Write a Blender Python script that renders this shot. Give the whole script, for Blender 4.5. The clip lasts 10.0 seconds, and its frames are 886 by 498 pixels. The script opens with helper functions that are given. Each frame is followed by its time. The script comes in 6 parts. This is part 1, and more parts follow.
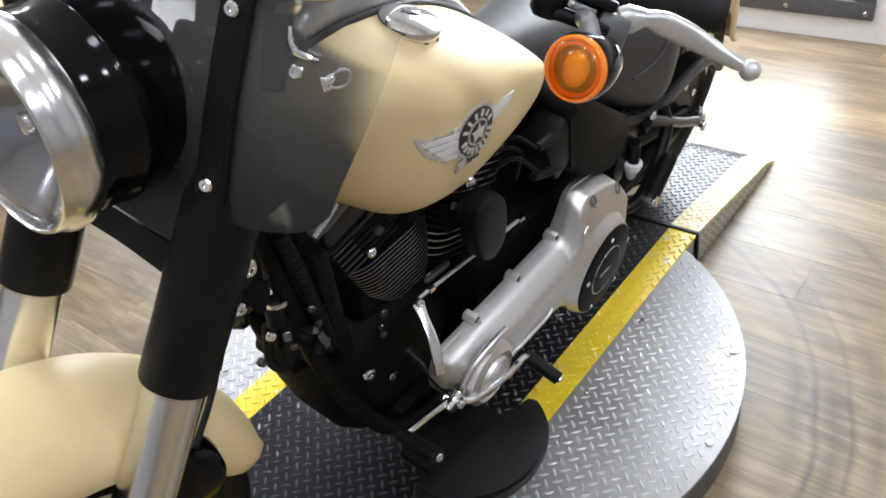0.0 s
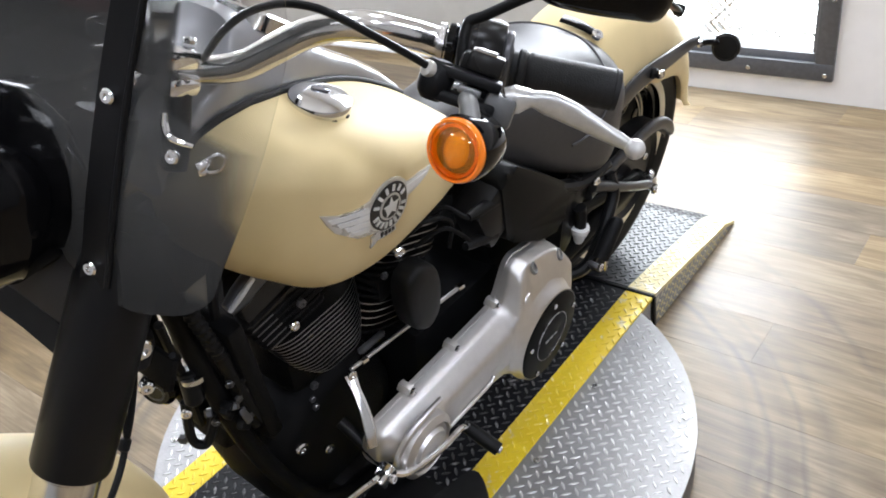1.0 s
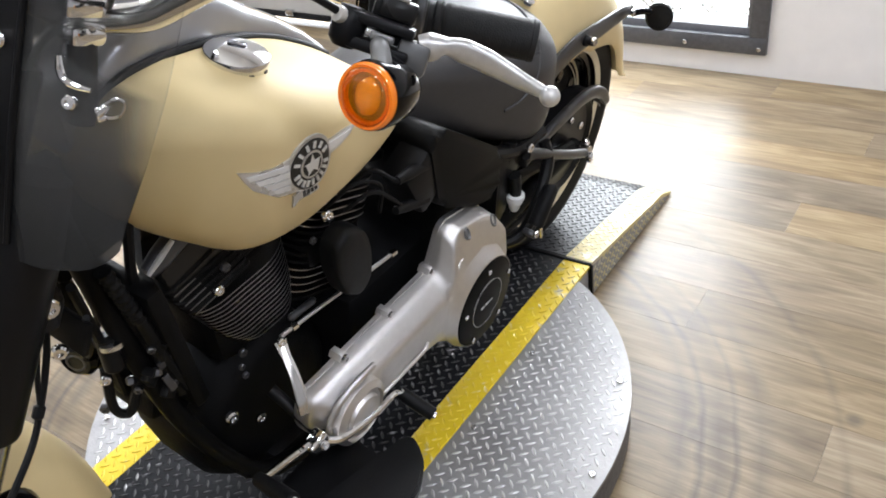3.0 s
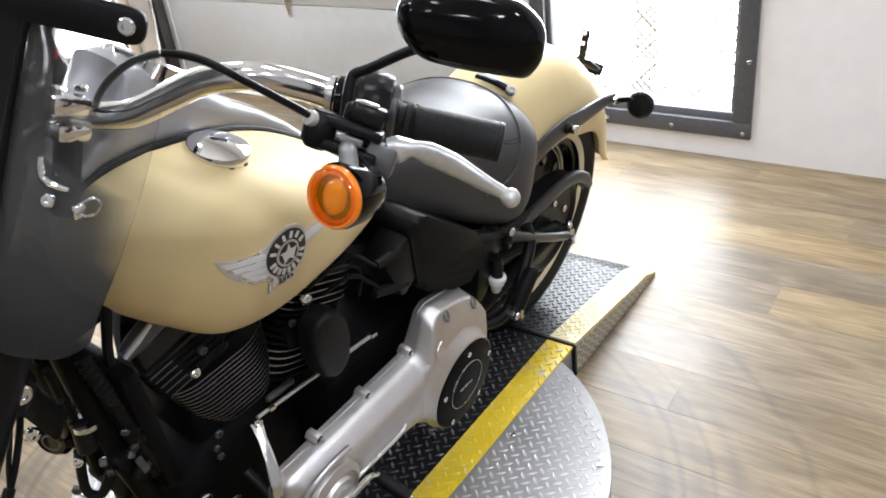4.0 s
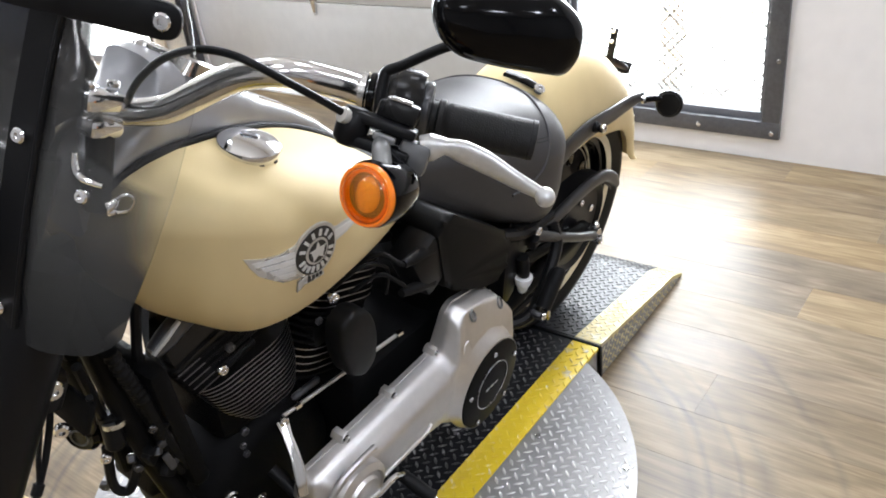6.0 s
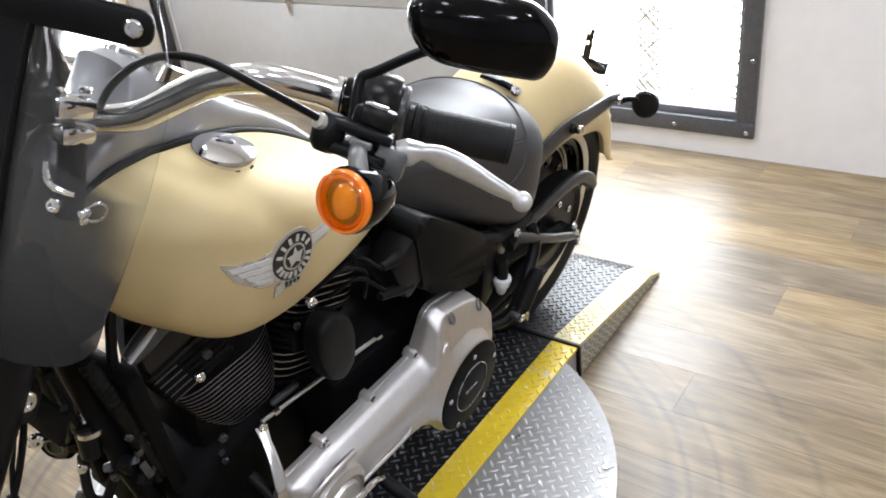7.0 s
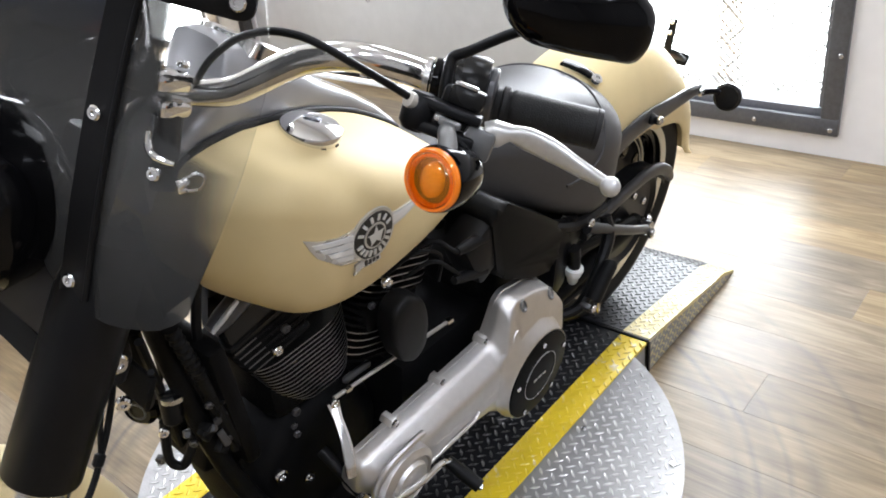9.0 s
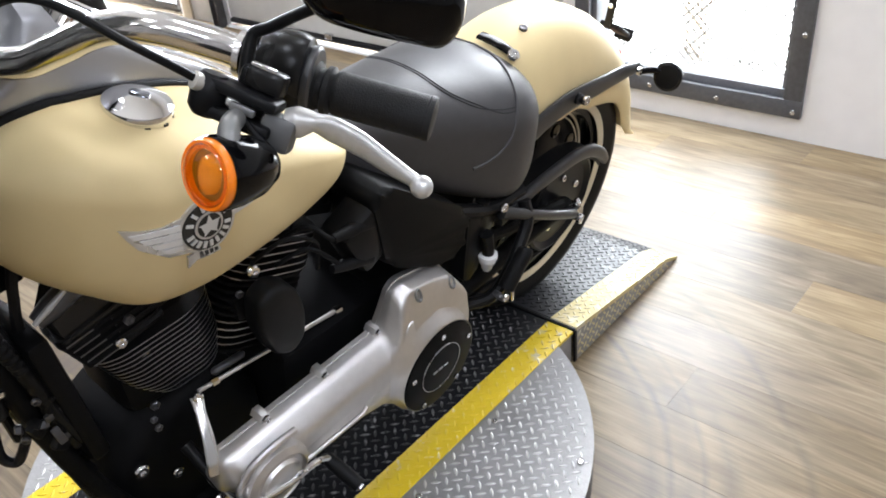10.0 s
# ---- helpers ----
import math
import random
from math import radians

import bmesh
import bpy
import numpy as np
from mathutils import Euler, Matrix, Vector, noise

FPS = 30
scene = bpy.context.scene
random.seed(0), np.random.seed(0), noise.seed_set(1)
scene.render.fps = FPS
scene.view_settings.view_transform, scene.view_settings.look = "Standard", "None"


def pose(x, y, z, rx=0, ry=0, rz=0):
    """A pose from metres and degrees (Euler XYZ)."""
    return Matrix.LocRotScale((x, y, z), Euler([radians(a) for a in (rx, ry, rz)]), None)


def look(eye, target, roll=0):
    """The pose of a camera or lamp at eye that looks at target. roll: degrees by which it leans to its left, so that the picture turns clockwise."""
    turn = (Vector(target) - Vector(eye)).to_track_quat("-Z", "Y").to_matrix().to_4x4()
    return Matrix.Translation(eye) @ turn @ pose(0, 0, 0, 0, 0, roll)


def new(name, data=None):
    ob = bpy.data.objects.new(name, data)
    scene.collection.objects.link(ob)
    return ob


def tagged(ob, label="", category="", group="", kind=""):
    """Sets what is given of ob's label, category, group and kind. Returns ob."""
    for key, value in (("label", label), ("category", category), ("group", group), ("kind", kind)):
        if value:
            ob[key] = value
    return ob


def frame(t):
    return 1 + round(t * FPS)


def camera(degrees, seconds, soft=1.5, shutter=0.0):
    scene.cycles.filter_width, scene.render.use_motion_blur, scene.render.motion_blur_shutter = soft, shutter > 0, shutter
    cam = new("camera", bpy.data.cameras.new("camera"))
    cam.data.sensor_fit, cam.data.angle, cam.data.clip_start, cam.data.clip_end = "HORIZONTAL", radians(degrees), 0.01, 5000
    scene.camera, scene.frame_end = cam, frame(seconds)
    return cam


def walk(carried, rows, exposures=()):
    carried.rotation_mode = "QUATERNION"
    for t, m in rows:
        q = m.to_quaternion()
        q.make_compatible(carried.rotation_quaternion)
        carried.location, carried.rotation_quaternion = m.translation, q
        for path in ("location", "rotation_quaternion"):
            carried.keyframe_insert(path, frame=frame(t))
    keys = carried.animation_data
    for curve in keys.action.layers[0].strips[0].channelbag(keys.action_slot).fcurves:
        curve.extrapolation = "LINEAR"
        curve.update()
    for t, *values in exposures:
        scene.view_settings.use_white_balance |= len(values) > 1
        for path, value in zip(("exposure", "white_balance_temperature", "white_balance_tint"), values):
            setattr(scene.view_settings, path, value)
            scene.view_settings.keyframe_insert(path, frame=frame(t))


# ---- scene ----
cam = camera(57.0, 10.0, soft=1.8)
PATH = [
    (0, (1.46, 0.79, 1.267), (0.292, -0.322, 0.084), -9.9),
    (0.3, (1.41, 0.833, 1.269), (0.272, -0.321, 0.097), -11.0),
    (0.5, (1.401, 0.847, 1.267), (0.283, -0.325, 0.094), -12.5),
    (0.7, (1.395, 0.853, 1.269), (0.236, -0.317, 0.135), -11.8),
    (0.8, (1.391, 0.857, 1.271), (0.177, -0.302, 0.184), -10.6),
    (1, (1.387, 0.859, 1.269), (0.145, -0.283, 0.195), -9.9),
    (1.2, (1.385, 0.864, 1.258), (0.157, -0.254, 0.144), -10.4),
    (1.5, (1.392, 0.867, 1.24), (0.157, -0.22, 0.103), -9.5),
    (1.7, (1.395, 0.87, 1.24), (0.168, -0.217, 0.093), -9.2),
    (2, (1.398, 0.87, 1.231), (0.178, -0.206, 0.067), -9.2),
    (3.3, (1.368, 0.898, 1.238), (0.039, -0.137, 0.16), -8.4),
    (3.5, (1.363, 0.906, 1.25), (0.01, -0.155, 0.229), -8.2),
    (4, (1.366, 0.923, 1.265), (-0.008, -0.15, 0.285), -7.3),
    (4.5, (1.361, 0.93, 1.259), (-0.027, -0.128, 0.283), -7.1),
    (5, (1.364, 0.922, 1.26), (0.001, -0.174, 0.29), -6.9),
    (5.5, (1.367, 0.91, 1.261), (0.033, -0.217, 0.286), -7.7),
    (7, (1.361, 0.907, 1.266), (-0.012, -0.164, 0.281), -7.3),
    (7.5, (1.365, 0.915, 1.268), (-0.004, -0.172, 0.297), -7.2),
    (8, (1.372, 0.921, 1.265), (0.021, -0.191, 0.296), -7.7),
    (8.5, (1.38, 0.911, 1.268), (0.069, -0.255, 0.307), -7.9),
    (9, (1.378, 0.893, 1.261), (0.106, -0.293, 0.274), -7.6),
    (9.1, (1.373, 0.888, 1.264), (0.09, -0.286, 0.276), -7.5),
    (9.2, (1.371, 0.887, 1.262), (0.075, -0.271, 0.273), -8.4),
    (9.3, (1.366, 0.881, 1.262), (0.056, -0.245, 0.254), -9.1),
    (9.4, (1.355, 0.882, 1.256), (0.034, -0.19, 0.205), -9.5),
    (9.5, (1.345, 0.89, 1.243), (0.007, -0.118, 0.151), -9.8),
    (9.6, (1.324, 0.899, 1.232), (-0.012, -0.075, 0.106), -9.4),
    (9.7, (1.298, 0.912, 1.221), (-0.028, -0.082, 0.101), -8.7),
    (9.8, (1.268, 0.925, 1.217), (-0.018, -0.15, 0.126), -8.0),
    (9.9, (1.234, 0.946, 1.224), (-0.009, -0.2, 0.155), -7.0),
    (10, (1.204, 0.964, 1.231), (-0.035, -0.193, 0.17), -5.9),
]
TONE = [(0, 0.03, 6320, 10), (1.2, 0.03, 6320, 10), (1.8, 0.0, 6440, 10), (9.0, 0.02, 6400, 10), (9.6, 0.0, 6450, 10), (10, 0.0, 6370, 10)]
walk(cam, [(t, look(eye, target, roll)) for t, eye, target, roll in PATH], TONE)

# ---- light ----
world = bpy.data.worlds.new("sky")
scene.world = world
world.use_nodes = True
_sky = world.node_tree.nodes.new("ShaderNodeTexSky")
_sky.sky_type, _sky.sun_disc = "NISHITA", False
_sky.sun_elevation, _sky.sun_rotation = radians(42), radians(250)
world.node_tree.links.new(_sky.outputs[0], world.node_tree.nodes["Background"].inputs[0])
world.node_tree.nodes["Background"].inputs[1].default_value = 0.12

WALL_X = -1.375          # inner face of the wall with window and garage door
CEIL = 3.0


def area(name, m, sx, sy, watts, color=(1, 1, 1)):
    d = bpy.data.lights.new(name, "AREA")
    d.shape, d.size, d.size_y, d.energy, d.color = "RECTANGLE", sx, sy, watts, color
    ob = new(name, d)
    ob.matrix_world = m
    return ob


# daylight in the openings of the window wall, round ceiling lamps over the bike
area("window_daylight", look((WALL_X - 0.05, -0.25, 1.15), (0.5, -0.1, 0.2)), 0.75, 2.0, 78, (0.90, 0.93, 1.0))
area("door_daylight", look((WALL_X + 0.1, -4.0, 1.1), (1.5, -2.0, 0.4)), 1.2, 2.0, 180, (0.90, 0.93, 1.0))
# lamp grid is out of view, its layout assumed
for _x in (0.0, 1.6, 3.4):
    # row watts set as fill: y 2.5 for tank side, -2.6 for far floor
    for _y, _w in ((-2.6, 18.5), (-0.9, 11.0), (0.8, 6.6), (2.5, 28.0)):
        area("round_light", look((_x, _y, CEIL - 0.08), (_x, _y, 0)), 0.34, 0.34, _w, (0.82, 0.868, 1.0)).data.shape = "DISK"


# ---- materials ----
def nodes_of(name):
    m = bpy.data.materials.new(name)
    m.use_nodes = True
    return m, m.node_tree.nodes, m.node_tree.links, m.node_tree.nodes["Principled BSDF"]


def mat(name, color, rough=0.5, metal=0.0, vary=0.12, scale=30.0, bump=0.0, bump_scale=200.0, coat=0.0, rough_vary=0.1,
        stretch=(1, 1, 1), each=0.0, spec=0.5):
    """A surface with variation at two scales in colour and gloss, and fine relief."""
    m, n, l, b = nodes_of(name)
    tc = n.new("ShaderNodeTexCoord")
    mp = n.new("ShaderNodeMapping")
    mp.inputs["Scale"].default_value = stretch
    l.new(tc.outputs["Object"], mp.inputs[0])
    big, small = n.new("ShaderNodeTexNoise"), n.new("ShaderNodeTexNoise")
    big.inputs["Scale"].default_value, big.inputs["Detail"].default_value = scale * 0.2, 3
    small.inputs["Scale"].default_value, small.inputs["Detail"].default_value = scale * 2.5, 4
    for t in (big, small):
        l.new(mp.outputs[0], t.inputs["Vector"])
    add = n.new("ShaderNodeMath")
    add.operation = "ADD"
    l.new(big.outputs[0], add.inputs[0]), l.new(small.outputs[0], add.inputs[1])
    last = add.outputs[0]
    if each:
        oi = n.new("ShaderNodeObjectInfo")
        ma = n.new("ShaderNodeMath")
        ma.operation, ma.inputs[1].default_value = "MULTIPLY_ADD", each
        l.new(oi.outputs["Random"], ma.inputs[0]), l.new(last, ma.inputs[2])
        last = ma.outputs[0]
    mr = n.new("ShaderNodeMapRange")
    mr.inputs[1].default_value, mr.inputs[2].default_value = 0.6, 1.4 + each
    mr.inputs[3].default_value, mr.inputs[4].default_value = 1 - vary, 1 + vary
    l.new(last, mr.inputs[0])
    hsv = n.new("ShaderNodeHueSaturation")
    hsv.inputs["Color"].default_value = (*color, 1)
    l.new(mr.outputs[0], hsv.inputs["Value"])
    l.new(hsv.outputs[0], b.inputs["Base Color"])
    rr = n.new("ShaderNodeMapRange")
    rr.inputs[1].default_value, rr.inputs[2].default_value = 0.3, 0.7
    rr.inputs[3].default_value, rr.inputs[4].default_value = max(0.02, rough * (1 - rough_vary)), min(1, rough * (1 + rough_vary))
    l.new(big.outputs[0], rr.inputs[0]), l.new(rr.outputs[0], b.inputs["Roughness"])
    b.inputs["Metallic"].default_value = metal
    b.inputs["Specular IOR Level"].default_value = spec
    if coat:
        b.inputs["Coat Weight"].default_value, b.inputs["Coat Roughness"].default_value = coat, 0.12
    if bump:
        t = n.new("ShaderNodeTexNoise")
        t.inputs["Scale"].default_value, t.inputs["Detail"].default_value = bump_scale, 3
        l.new(mp.outputs[0], t.inputs["Vector"])
        bp = n.new("ShaderNodeBump")
        bp.inputs["Strength"].default_value, bp.inputs["Distance"].default_value = bump, 0.002
        l.new(t.outputs[0], bp.inputs["Height"]), l.new(bp.outputs[0], b.inputs["Normal"])
    return m


SMUDGES = ((0.282, 0.554, 0.034), (0.115, 0.80, 0.022))


def wood_planks():
    """Printed vinyl oak: long grain along y, blotches, and a tone for each plank."""
    m, n, l, b = nodes_of("floor_oak")
    tc, oi = n.new("ShaderNodeTexCoord"), n.new("ShaderNodeObjectInfo")
    off = n.new("ShaderNodeVectorMath")
    off.operation = "MULTIPLY_ADD"
    off.inputs[1].default_value = (7.0, 13.0, 3.0)
    cm = n.new("ShaderNodeCombineXYZ")
    for k in range(3):
        l.new(oi.outputs["Random"], cm.inputs[k])
    l.new(cm.outputs[0], off.inputs[0]), l.new(tc.outputs["Object"], off.inputs[2])

    def tex(scale, stretch, detail, warp=0.0):
        mp = n.new("ShaderNodeMapping")
        mp.inputs["Scale"].default_value = stretch
        l.new(off.outputs[0], mp.inputs[0])
        t = n.new("ShaderNodeTexNoise")
        t.inputs["Scale"].default_value, t.inputs["Detail"].default_value = scale, detail
        t.inputs["Distortion"].default_value = warp
        l.new(mp.outputs[0], t.inputs["Vector"])
        return t.outputs[0]
    grain, blot, fine = tex(8, (3.0, 0.50, 1), 6, 1.3), tex(3.0, (1.5, 0.5, 1), 2), tex(70, (2.6, 0.10, 1), 4)
    ramp = n.new("ShaderNodeValToRGB")
    e = ramp.color_ramp.elements
    e[0].position, e[0].color = 0.36, (0.150, 0.105, 0.061, 1)
    e[1].position, e[1].color = 0.64, (0.365, 0.284, 0.178, 1)
    mid = ramp.color_ramp.elements.new(0.5)
    mid.color = (0.243, 0.181, 0.106, 1)
    s = n.new("ShaderNodeMath")
    s.operation, s.inputs[1].default_value = "MULTIPLY_ADD", 0.45
    a = n.new("ShaderNodeMath")
    a.operation, a.inputs[1].default_value = "MULTIPLY_ADD", 0.42
    f = n.new("ShaderNodeMath")
    f.operation, f.inputs[1].default_value, f.inputs[2].default_value = "MULTIPLY_ADD", 0.30, -0.085
    l.new(fine, f.inputs[0])
    l.new(grain, s.inputs[0]), l.new(f.outputs[0], s.inputs[2])
    l.new(blot, a.inputs[0]), l.new(s.outputs[0], a.inputs[2])
    l.new(a.outputs[0], ramp.inputs[0])
    hsv = n.new("ShaderNodeHueSaturation")
    mr = n.new("ShaderNodeMapRange")
    mr.inputs[3].default_value, mr.inputs[4].default_value = 0.72, 0.98
    l.new(oi.outputs["Random"], mr.inputs[0]), l.new(mr.outputs[0], hsv.inputs["Value"])
    tw, sat = n.new("ShaderNodeMath"), n.new("ShaderNodeMapRange")
    tw.operation, tw.inputs[1].default_value = "MULTIPLY", 7.31
    fr = n.new("ShaderNodeMath")
    fr.operation = "FRACT"
    sat.inputs[3].default_value, sat.inputs[4].default_value = 0.82, 1.20
    l.new(oi.outputs["Random"], tw.inputs[0]), l.new(tw.outputs[0], fr.inputs[0]), l.new(fr.outputs[0], sat.inputs[0]), l.new(sat.outputs[0], hsv.inputs["Saturation"])
    l.new(ramp.outputs[0], hsv.inputs["Color"])
    # tyre scuffs: thin arcs about the turntable's middle, broken by noise
    geo, rad = n.new("ShaderNodeNewGeometry"), n.new("ShaderNodeVectorMath")
    rad.operation, rad.inputs[1].default_value = "DISTANCE", (0.525, -0.075, 0.0)
    wob, wsc = n.new("ShaderNodeTexNoise"), n.new("ShaderNodeVectorMath")
    wob.inputs["Scale"].default_value, wob.inputs["Detail"].default_value = 2.6, 4
    wsc.operation, wsc.inputs[1].default_value = "MULTIPLY_ADD", (0.07, 0.07, 0.0)
    l.new(geo.outputs["Position"], wob.inputs["Vector"])
    l.new(wob.outputs["Color"], wsc.inputs[0]), l.new(geo.outputs["Position"], wsc.inputs[2])
    l.new(wsc.outputs[0], rad.inputs[0])
    nz = n.new("ShaderNodeTexNoise")
    nz.inputs["Scale"].default_value, nz.inputs["Detail"].default_value = 4.5, 6
    l.new(geo.outputs["Position"], nz.inputs["Vector"])
    marks = None
    for r, wide, much in ((0.675, 0.030, 0.5), (0.712, 0.016, 0.75), (0.745, 0.040, 0.55), (0.775, 0.012, 0.6), (0.82, 0.025, 0.35), (0.96, 0.014, 0.35)):
        d = n.new("ShaderNodeMath")
        d.operation, d.inputs[1].default_value = "SUBTRACT", r
        a2 = n.new("ShaderNodeMath")
        a2.operation = "ABSOLUTE"
        f2 = n.new("ShaderNodeMapRange")
        f2.inputs[1].default_value, f2.inputs[2].default_value, f2.inputs[3].default_value, f2.inputs[4].default_value = 0, wide, much, 0
        l.new(rad.outputs["Value"], d.inputs[0]), l.new(d.outputs[0], a2.inputs[0]), l.new(a2.outputs[0], f2.inputs[0])
        if marks is None:
            marks = f2.outputs[0]
        else:
            mxm = n.new("ShaderNodeMath")
            mxm.operation = "MAXIMUM"
            l.new(marks, mxm.inputs[0]), l.new(f2.outputs[0], mxm.inputs[1])
            marks = mxm.outputs[0]
    br = n.new("ShaderNodeMapRange")
    br.inputs[1].default_value, br.inputs[2].default_value, br.inputs[3].default_value, br.inputs[4].default_value = 0.36, 0.56, 0.25, 1.0
    l.new(nz.outputs[0], br.inputs[0])
    mm_ = n.new("ShaderNodeMath")
    mm_.operation = "MULTIPLY"
    l.new(marks, mm_.inputs[0]), l.new(br.outputs[0], mm_.inputs[1])
    marks = mm_.outputs[0]
    for at_ in SMUDGES:
        ds, fs, mxs = n.new("ShaderNodeVectorMath"), n.new("ShaderNodeMapRange"), n.new("ShaderNodeMath")
        ds.operation, ds.inputs[1].default_value = "DISTANCE", (*at_[:2], 0.0)
        fs.inputs[1].default_value, fs.inputs[2].default_value, fs.inputs[3].default_value, fs.inputs[4].default_value = at_[2] * 0.3, at_[2], 0.55, 0
        mxs.operation = "MAXIMUM"
        l.new(geo.outputs["Position"], ds.inputs[0]), l.new(ds.outputs["Value"], fs.inputs[0])
        l.new(marks, mxs.inputs[0]), l.new(fs.outputs[0], mxs.inputs[1])
        marks = mxs.outputs[0]
    dk = n.new("ShaderNodeMix")
    dk.data_type = "RGBA"
    dk.inputs[7].default_value = (0.06, 0.05, 0.042, 1)
    l.new(marks, dk.inputs[0]), l.new(hsv.outputs[0], dk.inputs[6])
    l.new(dk.outputs[2], b.inputs["Base Color"])
    b.inputs["Specular IOR Level"].default_value = 0.44
    rr = n.new("ShaderNodeMapRange")
    rr.inputs[3].default_value, rr.inputs[4].default_value = 0.32, 0.50
    l.new(blot, rr.inputs[0]), l.new(rr.outputs[0], b.inputs["Roughness"])
    bp = n.new("ShaderNodeBump")
    bp.inputs["Strength"].default_value, bp.inputs["Distance"].default_value = 0.25, 0.001
    l.new(fine, bp.inputs["Height"]), l.new(bp.outputs[0], b.inputs["Normal"])
    return m


def worn_paint(name, color, under, amount=0.5, rough=0.42, spec=0.3):
    """Paint on metal, scuffed through in patches."""
    m, n, l, b = nodes_of(name)
    tc = n.new("ShaderNodeTexCoord")
    t, u = n.new("ShaderNodeTexNoise"), n.new("ShaderNodeTexNoise")
    t.inputs["Scale"].default_value, t.inputs["Detail"].default_value = 38, 8
    u.inputs["Scale"].default_value, u.inputs["Detail"].default_value = 5, 3
    for k in (t, u):
        l.new(tc.outputs["Object"], k.inputs["Vector"])
    ad = n.new("ShaderNodeMath")
    ad.operation, ad.inputs[1].default_value = "MULTIPLY_ADD", 0.6
    l.new(u.outputs[0], ad.inputs[0]), l.new(t.outputs[0], ad.inputs[2])
    mr = n.new("ShaderNodeMapRange")
    mr.inputs[1].default_value, mr.inputs[2].default_value = 1.02 - 0.18 * amount, 1.16 - 0.18 * amount
    l.new(ad.outputs[0], mr.inputs[0])
    mx = n.new("ShaderNodeMix")
    mx.data_type = "RGBA"
    mx.inputs[6].default_value, mx.inputs[7].default_value = (*color, 1), (*under, 1)
    l.new(mr.outputs[0], mx.inputs[0]), l.new(mx.outputs[2], b.inputs["Base Color"])
    me = n.new("ShaderNodeMath")
    me.operation, me.inputs[1].default_value = "MULTIPLY", 0.7
    l.new(mr.outputs[0], me.inputs[0]), l.new(me.outputs[0], b.inputs["Metallic"])
    b.inputs["Roughness"].default_value = rough
    b.inputs["Specular IOR Level"].default_value = spec
    bp = n.new("ShaderNodeBump")
    bp.inputs["Strength"].default_value, bp.inputs["Distance"].default_value = 0.2, 0.001
    l.new(t.outputs[0], bp.inputs["Height"]), l.new(bp.outputs[0], b.inputs["Normal"])
    return m


def clear(name, tint, gloss=1.0, least=0.04, haze=0.0, veil=(0.6, 0.6, 0.58)):
    """A thin clear sheet: tinted see-through, glossier at a slant; haze: share of a diffuse veil that brightens it."""
    m, n, l, b = nodes_of(name)
    n.remove(b)
    tr, gl, lw, mx = n.new("ShaderNodeBsdfTransparent"), n.new("ShaderNodeBsdfGlossy"), n.new("ShaderNodeLayerWeight"), n.new("ShaderNodeMixShader")
    pw, fr = n.new("ShaderNodeMath"), n.new("ShaderNodeMath")
    pw.operation, pw.inputs[1].default_value = "POWER", 5.0
    fr.operation, fr.inputs[1].default_value, fr.inputs[2].default_value = "MULTIPLY_ADD", 0.9, least
    lw.inputs["Blend"].default_value = 0.5
    l.new(lw.outputs["Facing"], pw.inputs[0]), l.new(pw.outputs[0], fr.inputs[0])
    tr.inputs[0].default_value = (*tint, 1)
    gl.inputs["Roughness"].default_value = 0.03
    gl.inputs[0].default_value = (gloss, gloss, gloss, 1)
    body = tr
    if haze:
        df, body = n.new("ShaderNodeBsdfDiffuse"), n.new("ShaderNodeMixShader")
        df.inputs[0].default_value = (*veil, 1)
        nz, mr = n.new("ShaderNodeTexNoise"), n.new("ShaderNodeMapRange")
        nz.inputs["Scale"].default_value, nz.inputs["Detail"].default_value = 14, 4
        mr.inputs[3].default_value, mr.inputs[4].default_value = haze * 0.6, haze * 1.4
        l.new(nz.outputs[0], mr.inputs[0]), l.new(mr.outputs[0], body.inputs[0])
        l.new(tr.outputs[0], body.inputs[1]), l.new(df.outputs[0], body.inputs[2])
    l.new(fr.outputs[0], mx.inputs[0]), l.new(body.outputs[0], mx.inputs[1]), l.new(gl.outputs[0], mx.inputs[2])
    l.new(mx.outputs[0], n["Material Output"].inputs[0])
    return m


